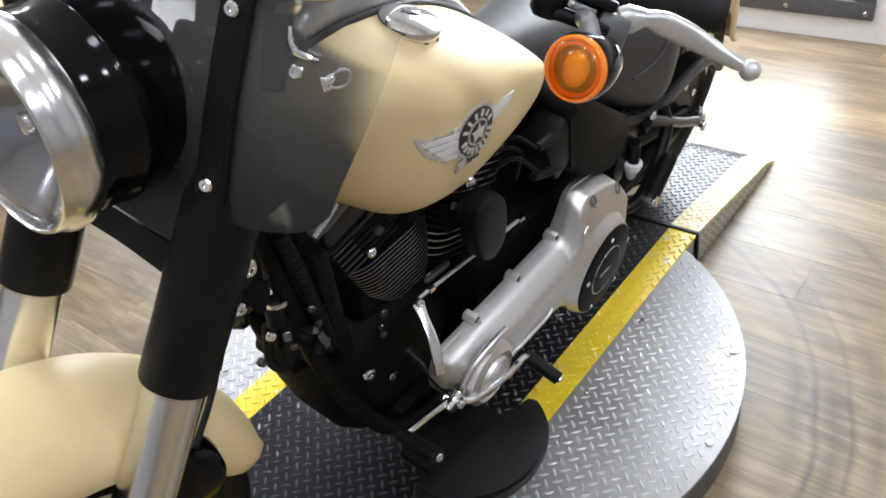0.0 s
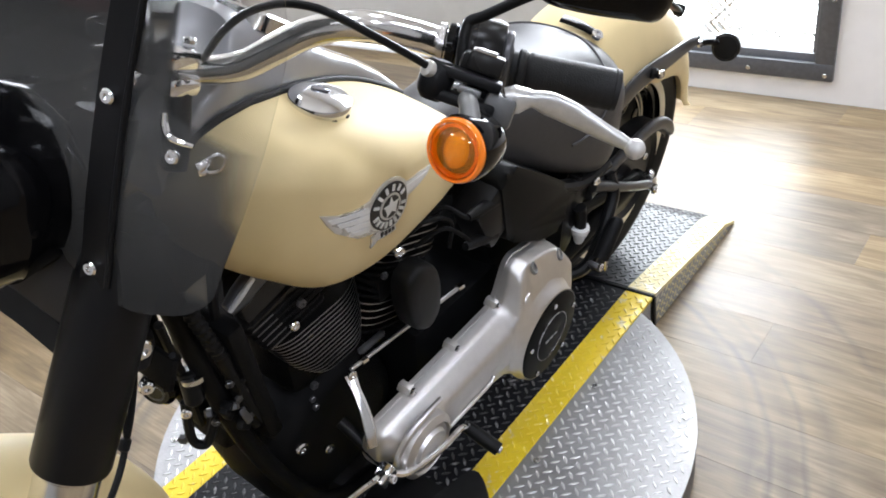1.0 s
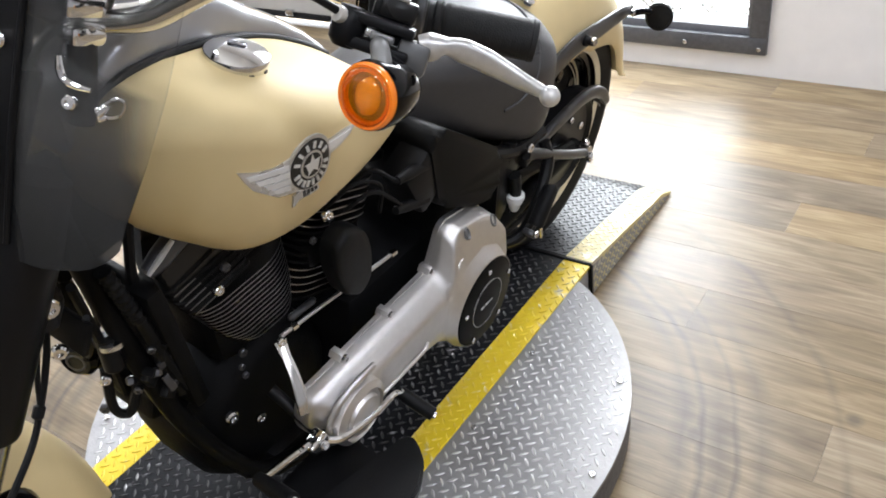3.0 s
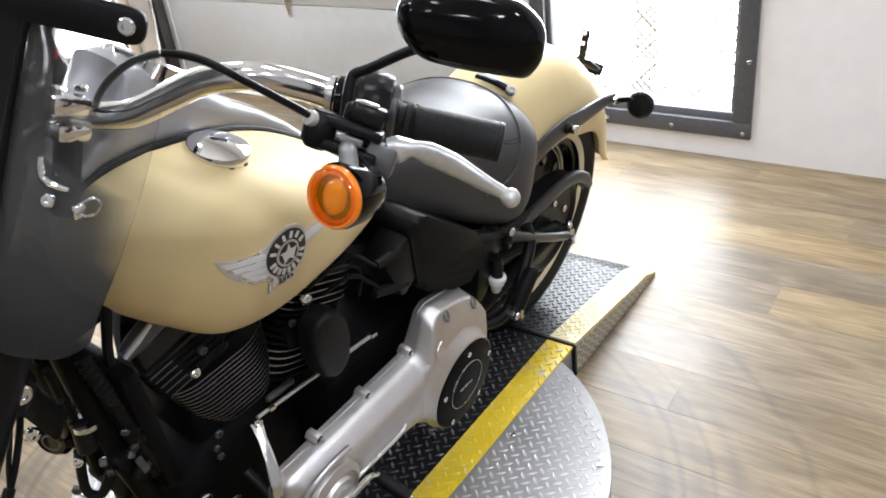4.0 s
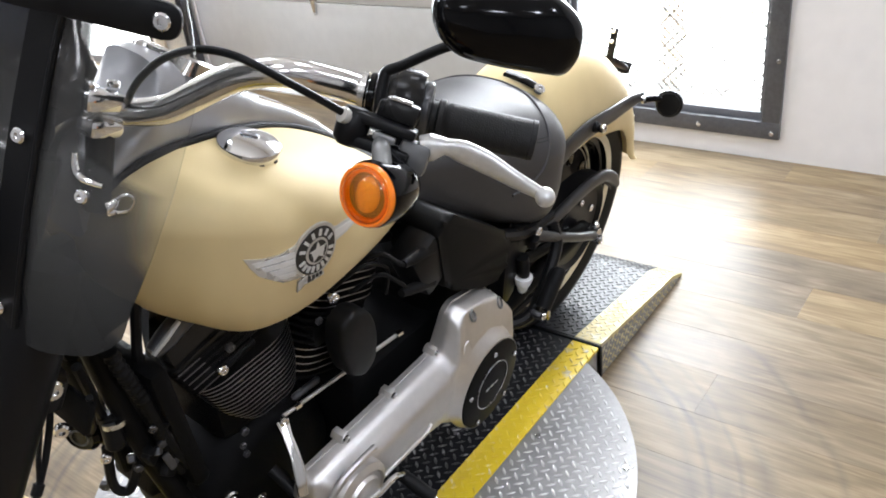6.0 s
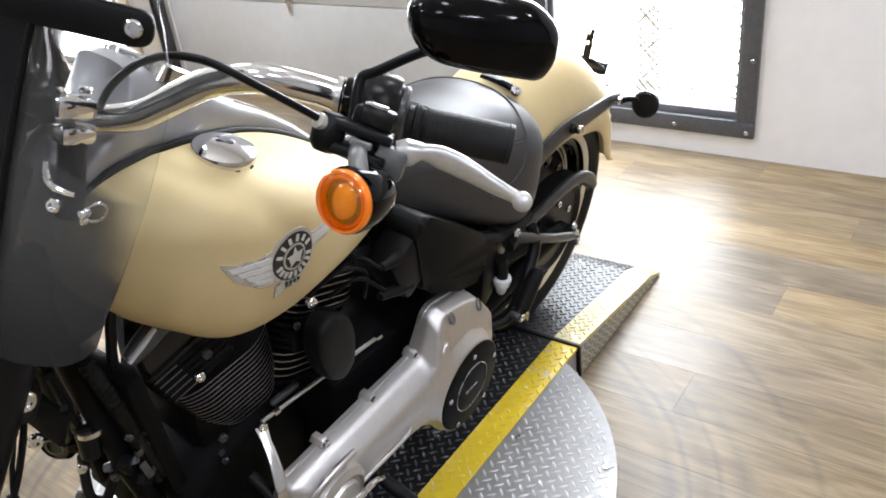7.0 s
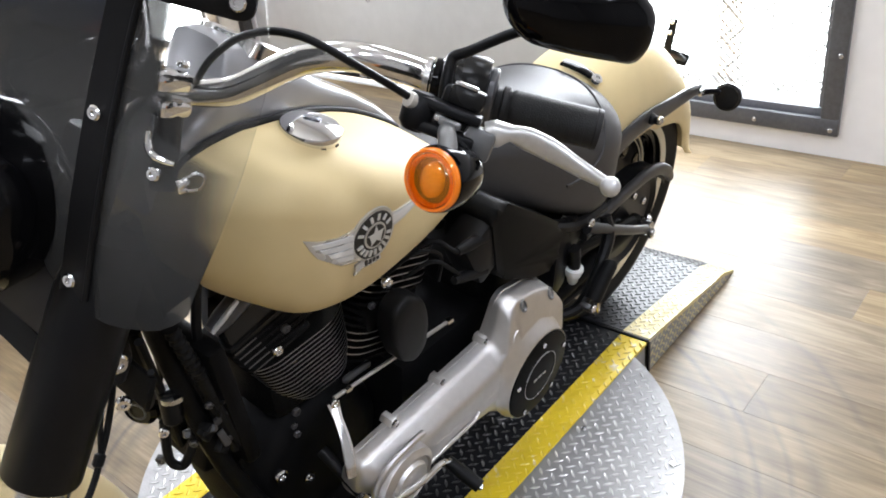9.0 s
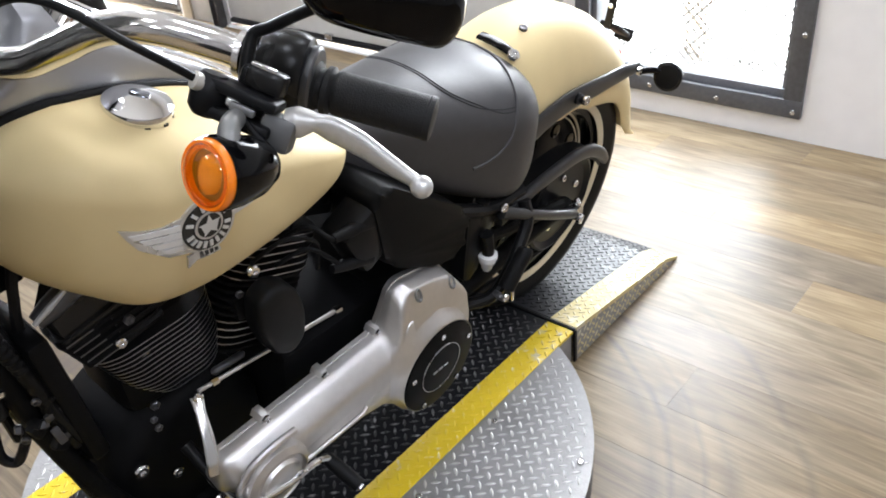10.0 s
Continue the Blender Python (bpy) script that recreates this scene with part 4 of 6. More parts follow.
# dash console on the tank's spine, with a black edging
CX = [1.00, 0.975, 0.94, 0.912, 0.893, 0.884, 0.866, 0.82, 0.775, 0.735, 0.68, 0.63, 0.585, 0.565]
CT = [0.880, 0.905, 0.925, 0.942, 0.974, 0.992, 0.990, 0.957, 0.926, 0.893, 0.858, 0.820, 0.778, 0.755]
CWD = [0.035, 0.050, 0.056, 0.056, 0.053, 0.051, 0.050, 0.046, 0.039, 0.032, 0.026, 0.022, 0.016, 0.008]
console = part("dash_console", skin([ellipse_ring(x, w, tank_at(min(x, 1.0))[1] - 0.03, t, 40, 3.6) for x, t, w in zip(CX, CT, CWD)]), CONSOLE, bike, "smooth silver dash console", angle=42)


def tank_z(x, y):
    """The top of the tank at x, y."""
    w, t, b = tank_at(x)
    mid = b + T_MID * (t - b)
    return mid + (t - mid) * max(0, 1 - (abs(y) / w) ** T_UP) ** (1 / T_UP)


for s in (1, -1):
    part("console_edging", tube([(x, s * (w + 0.003), tank_z(x, w + 0.003) + 0.001) for x, w in list(zip(CX, CWD))[1:-1]], 0.0048, 10), RUBBER, bike, "black rubber console edging")
sp_m = basis((0.820, 0, 0.960), (-0.68, 0, 1), (1, 0, 0)) @ Matrix.Diagonal((1.06, 1.06, 0.9, 1))
part("speedometer_bezel", lathe([(0.050, -0.015), (0.0505, 0.004), (0.047, 0.007), (0.044, 0.004), (0.044, -0.012)], sp_m, 40, loop=True), CHROME, console)
part("speedometer_glass", lathe([(0.045, 0.003), (0.02, 0.0045), (0.001, 0.005)], sp_m, 32), BLACK, console)
tube_pts = [(0.73, 0.020, 0.888), (0.68, 0.018, 0.855), (0.63, 0.015, 0.817), (0.60, 0.010, 0.790)]
part("console_rib", tube(tube_pts, 0.0020, 8), CHROME, console)

# handlebar, one chrome tube in a swept rise, with risers
BAR = [(0.955, 0.03, 0.958), (0.933, 0.05, 0.953), (0.908, 0.08, 0.957), (0.887, 0.11, 0.975), (0.863, 0.145, 0.996), (0.838, 0.185, 1.004), (0.806, 0.215, 0.992),
       (0.784, 0.236, 0.980), (0.755, 0.285, 0.958), (0.700, 0.388, 0.943)]
bar_line = [(x, -y, z) for x, y, z in BAR[::-1]] + [(0.96, 0, 0.96)] + BAR
part("handlebar", tube(bar_line, 0.0155, 20), BARCHROME, bike, "chrome handlebar")
for s in (1, -1):
    r = part("riser", boxes(((0.046, 0.034, 0.022), pose(0.960, 0.050 * s, 0.978, 0, -20, 0), 0.008), ((0.040, 0.030, 0.020), pose(0.964, 0.050 * s, 0.950, 0, -20, 0), 0.007)), CHROME, bike, "chrome handlebar riser")
    part("riser_post", lathe([(0.014, 0), (0.014, 0.09)], basis((0.988, 0.05 * s, 0.865), (-0.3, 0, 1)), 16), SATIN, bike, "black riser post")
    for dx in (-0.013, 0.013):
        bolt((0.953 + dx, 0.050 * s, 0.9885 + 0.3 * dx), (-0.3, 0, 1), r, 1.1)

# left control: perch clamp, switch housing, lever, grip, cable
GA = (Vector(BAR[-1]) - Vector(BAR[-2])).normalized()
G0, G1 = Vector(BAR[-2]) + GA * 0.006, Vector(BAR[-1]) + GA * 0.008


def grip(g0, ax, length, nm="grip"):
    prof = [(0.0165, -0.002), (0.0255, 0.0), (0.0255, 0.004), (0.0245, 0.008), (0.0190, 0.010), (0.0190, 0.015), (0.0225, 0.017), (0.0225, 0.022), (0.0185, 0.025)]
    for k in range(9):
        a = 0.028 + k * (length - 0.034) / 9
        prof += [(0.0205, a), (0.0209, a + 0.003), (0.0205, a + (length - 0.034) / 9 - 0.001)]
    prof += [(0.0213, length - 0.006), (0.0205, length - 0.001), (0.0175, length), (0.004, length + 0.0005)]
    return part(nm, lathe(prof, basis(g0, ax), 28), GRIP, bike, "ribbed black rubber grip")


grip(G0, GA, (G1 - G0).length)
GR = Vector((GA.x, -GA.y, GA.z))
grip(Vector((G0.x, -G0.y, G0.z)), GR, (G1 - G0).length)
hm = basis(Vector(BAR[-2]) - GA * 0.016, GA)
housing = part("switch_housing", lathe([(0.012, -0.027), (0.022, -0.026), (0.0285, -0.020), (0.032, -0.010), (0.0335, 0.002), (0.0335, 0.014), (0.031, 0.021), (0.018, 0.024)], hm @ pose(0, 0.010, 0), 32, 0.90, 1.12), HOUSING, bike, "gloss black switch housing", angle=50)
part("switch_ring", lathe([(0.031, -0.003), (0.0325, 0), (0.0325, 0.004), (0.030, 0.006)], hm @ Matrix.Translation((0, 0.006, 0.024)), 28, 0.85, 1.0), STEELDARK, housing)
part("switch_button", boxes(((0.012, 0.016, 0.006), hm @ Matrix.Translation((0.026, -0.004, 0.004)) @ pose(0, 0, 0, 0, 90, 0), 0.002)), STEEL, housing)
side_ = Vector((0.62, 0.48, 0.30))
side_ = (side_ - GA * side_.dot(GA)).normalized()
rise_ = GA.cross(side_)
rise_ = rise_ if rise_.z > 0 else -rise_
perch_m = Matrix(((GA.x, side_.x, rise_.x, 0.843), (GA.y, side_.y, rise_.y, 0.309), (GA.z, side_.z, rise_.z, 0.981), (0, 0, 0, 1))) @ pose(0, 0, 0, 0, 8, 0)
perch = part("clutch_perch", boxes(((0.060, 0.030, 0.010), perch_m @ pose(0.003, 0, 0.0095), 0.003), ((0.060, 0.030, 0.011), perch_m @ pose(0.003, 0, -0.0125), 0.003),
                                   ((0.018, 0.030, 0.034), perch_m @ pose(-0.025, 0, -0.002), 0.008), ((0.026, 0.022, 0.020), perch_m @ pose(0.002, -0.016, 0.021), 0.005),
                                   ((0.040, 0.012, 0.012), perch_m @ pose(0.004, -0.010, 0.0), 0.002)), SATIN, bike, "satin black clutch lever perch")
part("perch_collar", lathe([(0.017, -0.010), (0.0215, -0.009), (0.0225, -0.003), (0.0205, 0.0), (0.0225, 0.003), (0.0215, 0.009), (0.017, 0.010)], basis(Vector(BAR[-3]) + GA * 0.018, GA), 20), BLACK, perch)
part("perch_collar", lathe([(0.017, -0.004), (0.0215, -0.003), (0.0215, 0.003), (0.017, 0.004)], basis(Vector(BAR[-3]) + GA * 0.003, GA), 20), POLISH, perch)
part("lever_pin", boxes(((0.013, 0.016, 0.009), perch_m @ pose(-0.004, 0.002, 0.0), 0.003)), STEEL, perch)
part("lever_socket", boxes(((0.030, 0.020, 0.030), perch_m @ pose(0.036, -0.002, -0.010), 0.005)), LEVERDARK, perch)
part("clamp_screw", boxes(((0.014, 0.003, 0.005), perch_m @ pose(0.004, -0.004, 0.0335), 0.001)), POLISH, perch)
part("perch_nose", lathe([(0.001, -0.019), (0.010, -0.018), (0.015, -0.012), (0.016, 0.0), (0.015, 0.012), (0.010, 0.018), (0.001, 0.019)], perch_m @ pose(-0.026, 0.002, -0.002), 20), SATIN, perch)
part("slot_insert", boxes(((0.022, 0.006, 0.0075), perch_m @ pose(0.006, 0.010, -0.001), 0.002)), ALLOYDARK, perch, "grey slot insert")
part("switch_pad", boxes(((0.034, 0.018, 0.020), perch_m @ pose(0.012, -0.010, 0.0245), 0.004)), HOUSING, perch)
part("pad_edge", boxes(((0.020, 0.003, 0.004), perch_m @ pose(0.010, -0.001, 0.0352), 0.001)), POLISH, perch)
LEV = [(0.822, 0.342, 0.968), (0.816, 0.350, 0.970), (0.810, 0.362, 0.972), (0.804, 0.376, 0.969), (0.795, 0.398, 0.961), (0.788, 0.428, 0.950), (0.784, 0.455, 0.943)]
lever = part("clutch_lever", blade(LEV, [0.0120, 0.0125, 0.0070, 0.0115, 0.0115, 0.0085, 0.0050], [0.010, 0.011, 0.0075, 0.006, 0.0055, 0.0050, 0.0048]), LEVER, bike, "silver clutch lever with a ball end", angle=60)
part("ball_end", lathe([(0.0094 * math.sin(math.pi * k / 10) + 0.0002, -0.0094 * math.cos(math.pi * k / 10)) for k in range(11)], basis((0.785, 0.457, 0.9425), (-0.5, 0.85, -0.1)), 18), LEVER, lever)
CAB = [(0.852, 0.291, 0.990), (0.873, 0.281, 1.010), (0.905, 0.262, 1.038), (0.928, 0.235, 1.059), (0.936, 0.21, 1.063), (0.944, 0.185, 1.060), (0.948, 0.15, 1.044), (0.953, 0.12, 1.020), (0.952, 0.095, 0.995), (0.940, 0.07, 0.976), (0.934, 0.045, 0.960), (0.945, 0.02, 0.948), (0.985, 0.005, 0.930), (1.02, 0.0, 0.86)]
cable = part("clutch_cable", tube(CAB, 0.0037, 10), SATIN, bike, "black clutch cable")
part("ferrule", lathe([(0.006, 0), (0.0070, 0.001), (0.0070, 0.016), (0.0076, 0.018), (0.0076, 0.024), (0.005, 0.025)], basis((0.850, 0.292, 0.988), Vector((0.888, 0.277, 1.020)) - Vector((0.852, 0.291, 0.990))), 14), mat("ferrule_silver", (0.66, 0.63, 0.57), 0.38, 0.4, 0.1), cable, "silver cable ferrule")

# mirror on a bent stem
U = Vector((-0.50, 0.85, -0.06)).normalized()
mm = Matrix.Translation((0.770, 0.392, 1.080)) @ Matrix((( U.x, 0, 0, 0), (U.y, 0, 0, 0), (U.z, 0, 0, 0), (0, 0, 0, 1)))
N = Vector((0.80, 0.50, 0.05)).normalized()
V = N.cross(U).normalized()
N = U.cross(V).normalized()
if N.x < 0:
    N, V = -N, -V
mm = Matrix(((U.x, V.x, N.x, 0.772), (U.y, V.y, N.y, 0.390), (U.z, V.z, N.z, 1.080), (0, 0, 0, 1)))
if V.z < 0:
    mm = mm @ Matrix.Diagonal((1, -1, 1, 1))
shape = [(-0.066, 0.022), (-0.045, 0.036), (0.0, 0.040), (0.045, 0.034), (0.069, 0.014), (0.070, -0.014), (0.061, -0.032), (0.0, -0.031), (-0.040, -0.026), (-0.062, -0.006)]
so = rounded(shape, 0.02, 5)
rings = [[mm @ Vector((x * f, y * f, h)) for x, y in so] for f, h in ((0.93, -0.012), (1.0, -0.008), (1.0, 0.0), (0.96, 0.010), (0.82, 0.019), (0.55, 0.025), (0.2, 0.028))]
mirror = part("mirror", skin(rings), BLACK, bike, "gloss black mirror", angle=60)
part("mirror_glass", skin([[mm @ Vector((x * f, y * f, h)) for x, y in so] for f, h in ((0.90, -0.0135), (0.9, -0.012))]), CHROME, mirror)
part("mirror_stem", tube([(0.823, 0.292, 0.985), (0.818, 0.289, 1.000), (0.808, 0.286, 1.019), (0.804, 0.288, 1.0245), (0.798, 0.300, 1.031), (0.786, 0.338, 1.055), (0.778, 0.375, 1.072)], [0.0068, 0.0058, 0.0054, 0.0054, 0.005, 0.005, 0.006], 12), SATIN, mirror)

# front turn signal: bullet shell, amber lens over a bowl
SIG = Vector((0.905, 0.347, 0.9595))
SD = Vector((0.94, 0.02, 0.27)).normalized()
sm = basis(SIG, SD) @ Matrix.Diagonal((0.90, 0.90, 1, 1))
signal = part("turn_signal", lathe([(0.001, -0.066), (0.010, -0.064), (0.020, -0.055), (0.028, -0.040), (0.0325, -0.020), (0.0335, -0.004), (0.0325, 0.0), (0.030, -0.002)], sm, 36, caps=(True, False)), BLACK, bike, "black bullet turn signal", angle=60)
part("lens", lathe([(0.0290, 0.0045), (0.0270, 0.0078), (0.0225, 0.0105), (0.016, 0.0128), (0.008, 0.0140), (0.0005, 0.0143)], sm, 40, caps=(False, True)), AMBER, signal, "amber plastic lens", angle=60)
part("lens_rim", lathe([(0.0300, -0.003), (0.0320, 0.0), (0.0320, 0.004), (0.0303, 0.0066), (0.0275, 0.0062), (0.0268, 0.001)], sm, 40, loop=True), AMBER_RIM, signal, "amber lens rim")
part("lens_step", lathe([(0.0262, 0.0012), (0.0262, 0.0046), (0.0232, 0.0052), (0.0225, 0.0016)], sm, 40, loop=True), AMBER_RIM, signal)
part("bulb", lathe([(0.0085, -0.018), (0.0150, -0.008), (0.0180, -0.001), (0.0165, 0.0045), (0.009, 0.0075), (0.001, 0.0085)], sm @ Matrix.Diagonal((0.74, 1.05, 1, 1)), 24), BULB, signal, angle=60)
part("bowl", lathe([(0.0262, 0.001), (0.0240, -0.008), (0.0185, -0.0155), (0.011, -0.0195), (0.001, -0.0205)], sm, 18, caps=(False, True)), BOWL, signal, angle=5)
part("bowl_seat", lathe([(0.0300, -0.003), (0.0290, -0.009), (0.0268, -0.009), (0.0268, -0.0005), (0.0266, -0.0005)], sm, 28), STEELDARK, signal)
part("signal_stem", tube([SIG - SD * 0.020 + Vector((0, 0, 0.024)), SIG - SD * 0.026 + Vector((-0.003, -0.008, 0.034)), (0.862, 0.326, 0.982)], [0.0095, 0.0085, 0.0085], 14), ALLOYDARK, signal, "grey signal stem")
part("signal_wire", tube([(0.852, 0.325, 0.975), (0.853, 0.338, 0.968), (0.848, 0.352, 0.955), (0.852, 0.352, 0.945)], 0.003, 8), RUBBER, signal)

# ---- windshield ----
def screen_x(y, z):
    return 1.132 - 0.39 * (z - 0.9) - 1.17 * y * y


def screen(edge, hollow, lift, thick, n=14):
    """A curved sheet: outer half width by height, hollow half width by height."""
    bm = bmesh.new()
    ez, ey = zip(*edge)
    hz, hy = zip(*hollow)
    zs = ez[0] + (ez[-1] - ez[0]) * np.linspace(0, 1, 44) ** 1.7
    for s in (1, -1):
        rows = []
        for z in zs:
            a, b = float(np.interp(z, hz, hy)), float(np.interp(z, ez, ey))
            rows.append([bm.verts.new((screen_x(y, z) + lift, s * y, z)) for y in [a + (b - a) * k / n for k in range(n + 1)]])
        for r0, r1 in zip(rows, rows[1:]):
            for k in range(n):
                bm.faces.new((r0[k], r0[k + 1], r1[k + 1], r1[k]))
    bmesh.ops.remove_doubles(bm, verts=bm.verts, dist=1e-5)
    bmesh.ops.recalc_face_normals(bm, faces=bm.faces)
    bmesh.ops.solidify(bm, geom=list(bm.faces), thickness=thick)
    return bm


EDGE = [(0.831, 0.165), (0.833, 0.191), (0.837, 0.205), (0.845, 0.217), (0.853, 0.224), (0.879, 0.228), (0.927, 0.238), (0.978, 0.246), (1.022, 0.250), (1.056, 0.252), (1.10, 0.243), (1.25, 0.19), (1.34, 0.12)]
HOLLOW = [(0.831, 0.155), (0.836, 0.132), (0.844, 0.111), (0.863, 0.081), (0.885, 0.070), (0.915, 0.05), (0.935, 0.025), (0.945, 0.0), (1.4, 0.0)]
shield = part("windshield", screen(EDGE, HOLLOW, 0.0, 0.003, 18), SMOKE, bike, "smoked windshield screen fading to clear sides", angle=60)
for s in (1, -1):
    zz = [0.850, 0.885, 0.93, 0.98, 1.03, 1.08, 1.13, 1.20, 1.28]
    yy = [0.121, 0.121, 0.121, 0.123, 0.126, 0.131, 0.137, 0.137, 0.125]
    rings = []
    for z, y in zip(zz, yy):
        rings.append([(screen_x(y + d, z) + l, s * (y + d), z) for d, l in ((-0.0125, 0.003), (0.0125, 0.003), (0.0125, 0.007), (-0.0125, 0.007))])
    st = part("strap", skin(rings), SATIN, shield, "black windshield strap")
    part("strap_bead", tube([(screen_x(y + 0.014, z) + 0.005, s * (y + 0.014), z) for y, z in zip(yy, zz)], 0.003, 8), RUBBER, shield)
    for y, z in ((0.121, 0.867), (0.125, 1.012), (0.137, 1.16)):
        bolt((screen_x(y, z) + 0.007, s * y, z), (1, s * 0.3, 0.35), shield, 1.15)
    tip, root = Vector((0.9978, 0.2273 * s, 1.1107)), Vector((1.0452, 0.1588 * s, 1.1293))
    ax_, nz_ = (tip - root).normalized(), Vector((0.83, 0.50 * s, 0.25))
    nz_ = (nz_ - ax_ * nz_.dot(ax_)).normalized()
    ay_ = nz_.cross(ax_)
    am = Matrix(((ax_.x, ay_.x, nz_.x, tip.x), (ax_.y, ay_.y, nz_.y, tip.y), (ax_.z, ay_.z, nz_.z, tip.z), (0, 0, 0, 1)))
    part("cross_arm", slab(rounded([(-0.150, -0.0155), (0.0135, -0.014), (0.0135, 0.014), (-0.150, 0.0155)], 0.013, 6), 0.006, am @ Matrix.Translation((0, 0, -0.004)), 0.002), SATIN, shield, "black windshield arm")
    bolt(am @ Vector((0, 0, 0.002)), nz_, shield, 1.2)
    sn = Vector((1, 0.42 * s, 0.39)).normalized()
    sb = basis((1.059, 0.206 * s, 0.966), sn)
    clip = part("docking_clip", boxes(((0.009, 0.013, 0.008), sb @ pose(0, 0, 0.003, 0, 0, 20), 0.003), ((0.013, 0.005, 0.005), sb @ pose(0.003, 0.003, 0.006, 0, 0, 50), 0.002)), CHROME, shield, "chrome docking clip")
    part("clip_wire", tube([(1.063, 0.204 * s, 0.970), (1.054, 0.217 * s, 0.980), (1.050, 0.223 * s, 0.976), (1.054, 0.219 * s, 0.966), (1.061, 0.209 * s, 0.963)], 0.0013, 6), STEEL, clip)
    part("docking_hook", tube([(1.062, 0.172 * s, 1.006), (1.066, 0.175 * s, 0.996), (1.067, 0.180 * s, 0.989), (1.063, 0.190 * s, 0.985), (1.060, 0.199 * s, 0.984)], [0.0022, 0.0034, 0.0030, 0.0026, 0.0018], 10), CHROME, shield, "chrome docking hook")
    bolt((1.068, 0.180 * s, 0.971), sn, shield, 1.05)
for k in range(4):
    part("caution_line", boxes(((0.0006, 0.017 - 0.004 * (k % 2), 0.0010), Matrix.Translation((screen_x(0.193, 0.932 - 0.006 * k) - 0.006, 0.193, 0.932 - 0.006 * k)) @ pose(0, 0, 0, 0, 21, 24), 0)), LABEL_GREY, shield, smooth=False)

# ---- headlight ----
HL = Vector((1.214, 0, 0.922))
HD = Vector((1, 0, 0.10)).normalized()
hlm = basis(HL, HD) @ Matrix.Diagonal((0.94, 0.94, 1, 1))
head = part("headlight", lathe([(0.006, -0.148), (0.050, -0.142), (0.080, -0.122), (0.096, -0.090), (0.0995, -0.060), (0.1010, -0.052), (0.1010, -0.047), (0.0985, -0.045), (0.0980, -0.020), (0.096, 0.0), (0.090, 0.004)], hlm, 48, caps=(True, False)), BLACK, bike, "gloss black headlight bucket with a chrome ring", angle=60)
part("trim_ring", lathe([(0.092, 0.002), (0.099, -0.010), (0.1025, -0.004), (0.1040, 0.006), (0.1025, 0.013), (0.1000, 0.017), (0.0985, 0.019), (0.0975, 0.026), (0.0955, 0.029), (0.0930, 0.029), (0.0915, 0.026), (0.0915, 0.01)], hlm, 56, loop=True), POLISH, head, "chrome headlight ring", angle=60)
part("lens", lathe([(0.0912, 0.020), (0.070, 0.033), (0.045, 0.040), (0.02, 0.043), (0.001, 0.044)], hlm, 48, caps=(False, True)), GLASS, head, "clear headlight lens", angle=60)
part("reflector", lathe([(0.0905, 0.016), (0.06, -0.008), (0.035, -0.028), (0.015, -0.036), (0.001, -0.037)], hlm, 40, caps=(False, True)), REFLECTOR, head)
part("bulb_cap", lathe([(0.014, -0.03), (0.016, -0.008), (0.010, 0.004), (0.001, 0.006)], hlm, 20), CHROME, head)
part("headlight_mount", boxes(((0.10, 0.07, 0.05), pose(1.09, 0, 0.83, 0, -25, 0), 0.015)), SATIN, bike)

# ---- fork, front fender and wheel ----
FA = Vector((-0.6, 0, 1)).normalized()
for s in (1, -1):
    m = basis((1.2175 - 0.006 * s, 0.11 * s, 0.6725 - 0.0065 * s), FA)
    fk = part("fork_leg", lathe([(0.033, -0.009), (0.0375, -0.006), (0.0385, -0.002), (0.0385, 0.19), (0.037, 0.215), (0.034, 0.25)], m, 36), SATIN, bike, "satin black fork cover")
    part("slider", lathe([(0.001, -0.45), (0.029, -0.45), (0.0335, -0.42), (0.0335, -0.155), (0.0318, -0.151), (0.0318, -0.012), (0.0335, -0.010), (0.0335, 0.002)], m, 36), POLISH, fk, "polished alloy fork slider", angle=40)
tree = part("triple_tree", slab(rounded([(-0.040, -0.125), (0.02, -0.13), (0.04, -0.09), (0.035, 0), (0.04, 0.09), (0.02, 0.13), (-0.040, 0.125), (-0.05, 0.05), (-0.05, -0.05)], 0.025), 0.03, Matrix.Translation((1.142, 0, 0.738)) @ pose(0, 0, 0, 0, -31, 0), 0.006), SATIN, bike, "black lower fork clamp")
bolt((1.120, 0.128, 0.757), (0.1, 1, 0.2), tree, 1.7)
part("fork_shroud", slab(rounded([(-0.10, 0), (0.10, 0), (0.115, 0.11), (-0.115, 0.11)], 0.012), 0.006, Matrix.Translation((1.160, 0, 0.798)) @ Matrix(((0, -0.5, 0.86, 0), (1, 0, 0, 0), (0, 0.86, 0.5, 0), (0, 0, 0, 1))), 0.002), SHROUD, bike, "dark grey panel between the fork legs")
part("neck_gusset", side_plate(rounded([(1.030, 0.81), (1.045, 0.655), (0.99, 0.662), (0.935, 0.670), (0.925, 0.74), (0.95, 0.81)], 0.012), -0.020, 0.002, 0.004), WRINKLE, bike, "black steering neck gusset")
part("steering_neck", lathe([(0.03, -0.16), (0.032, -0.15), (0.032, 0.02), (0.03, 0.03)], basis((1.03, 0, 0.90), FA), 24), SATIN, bike)
AX = Vector((1.445, 0, 0.325))


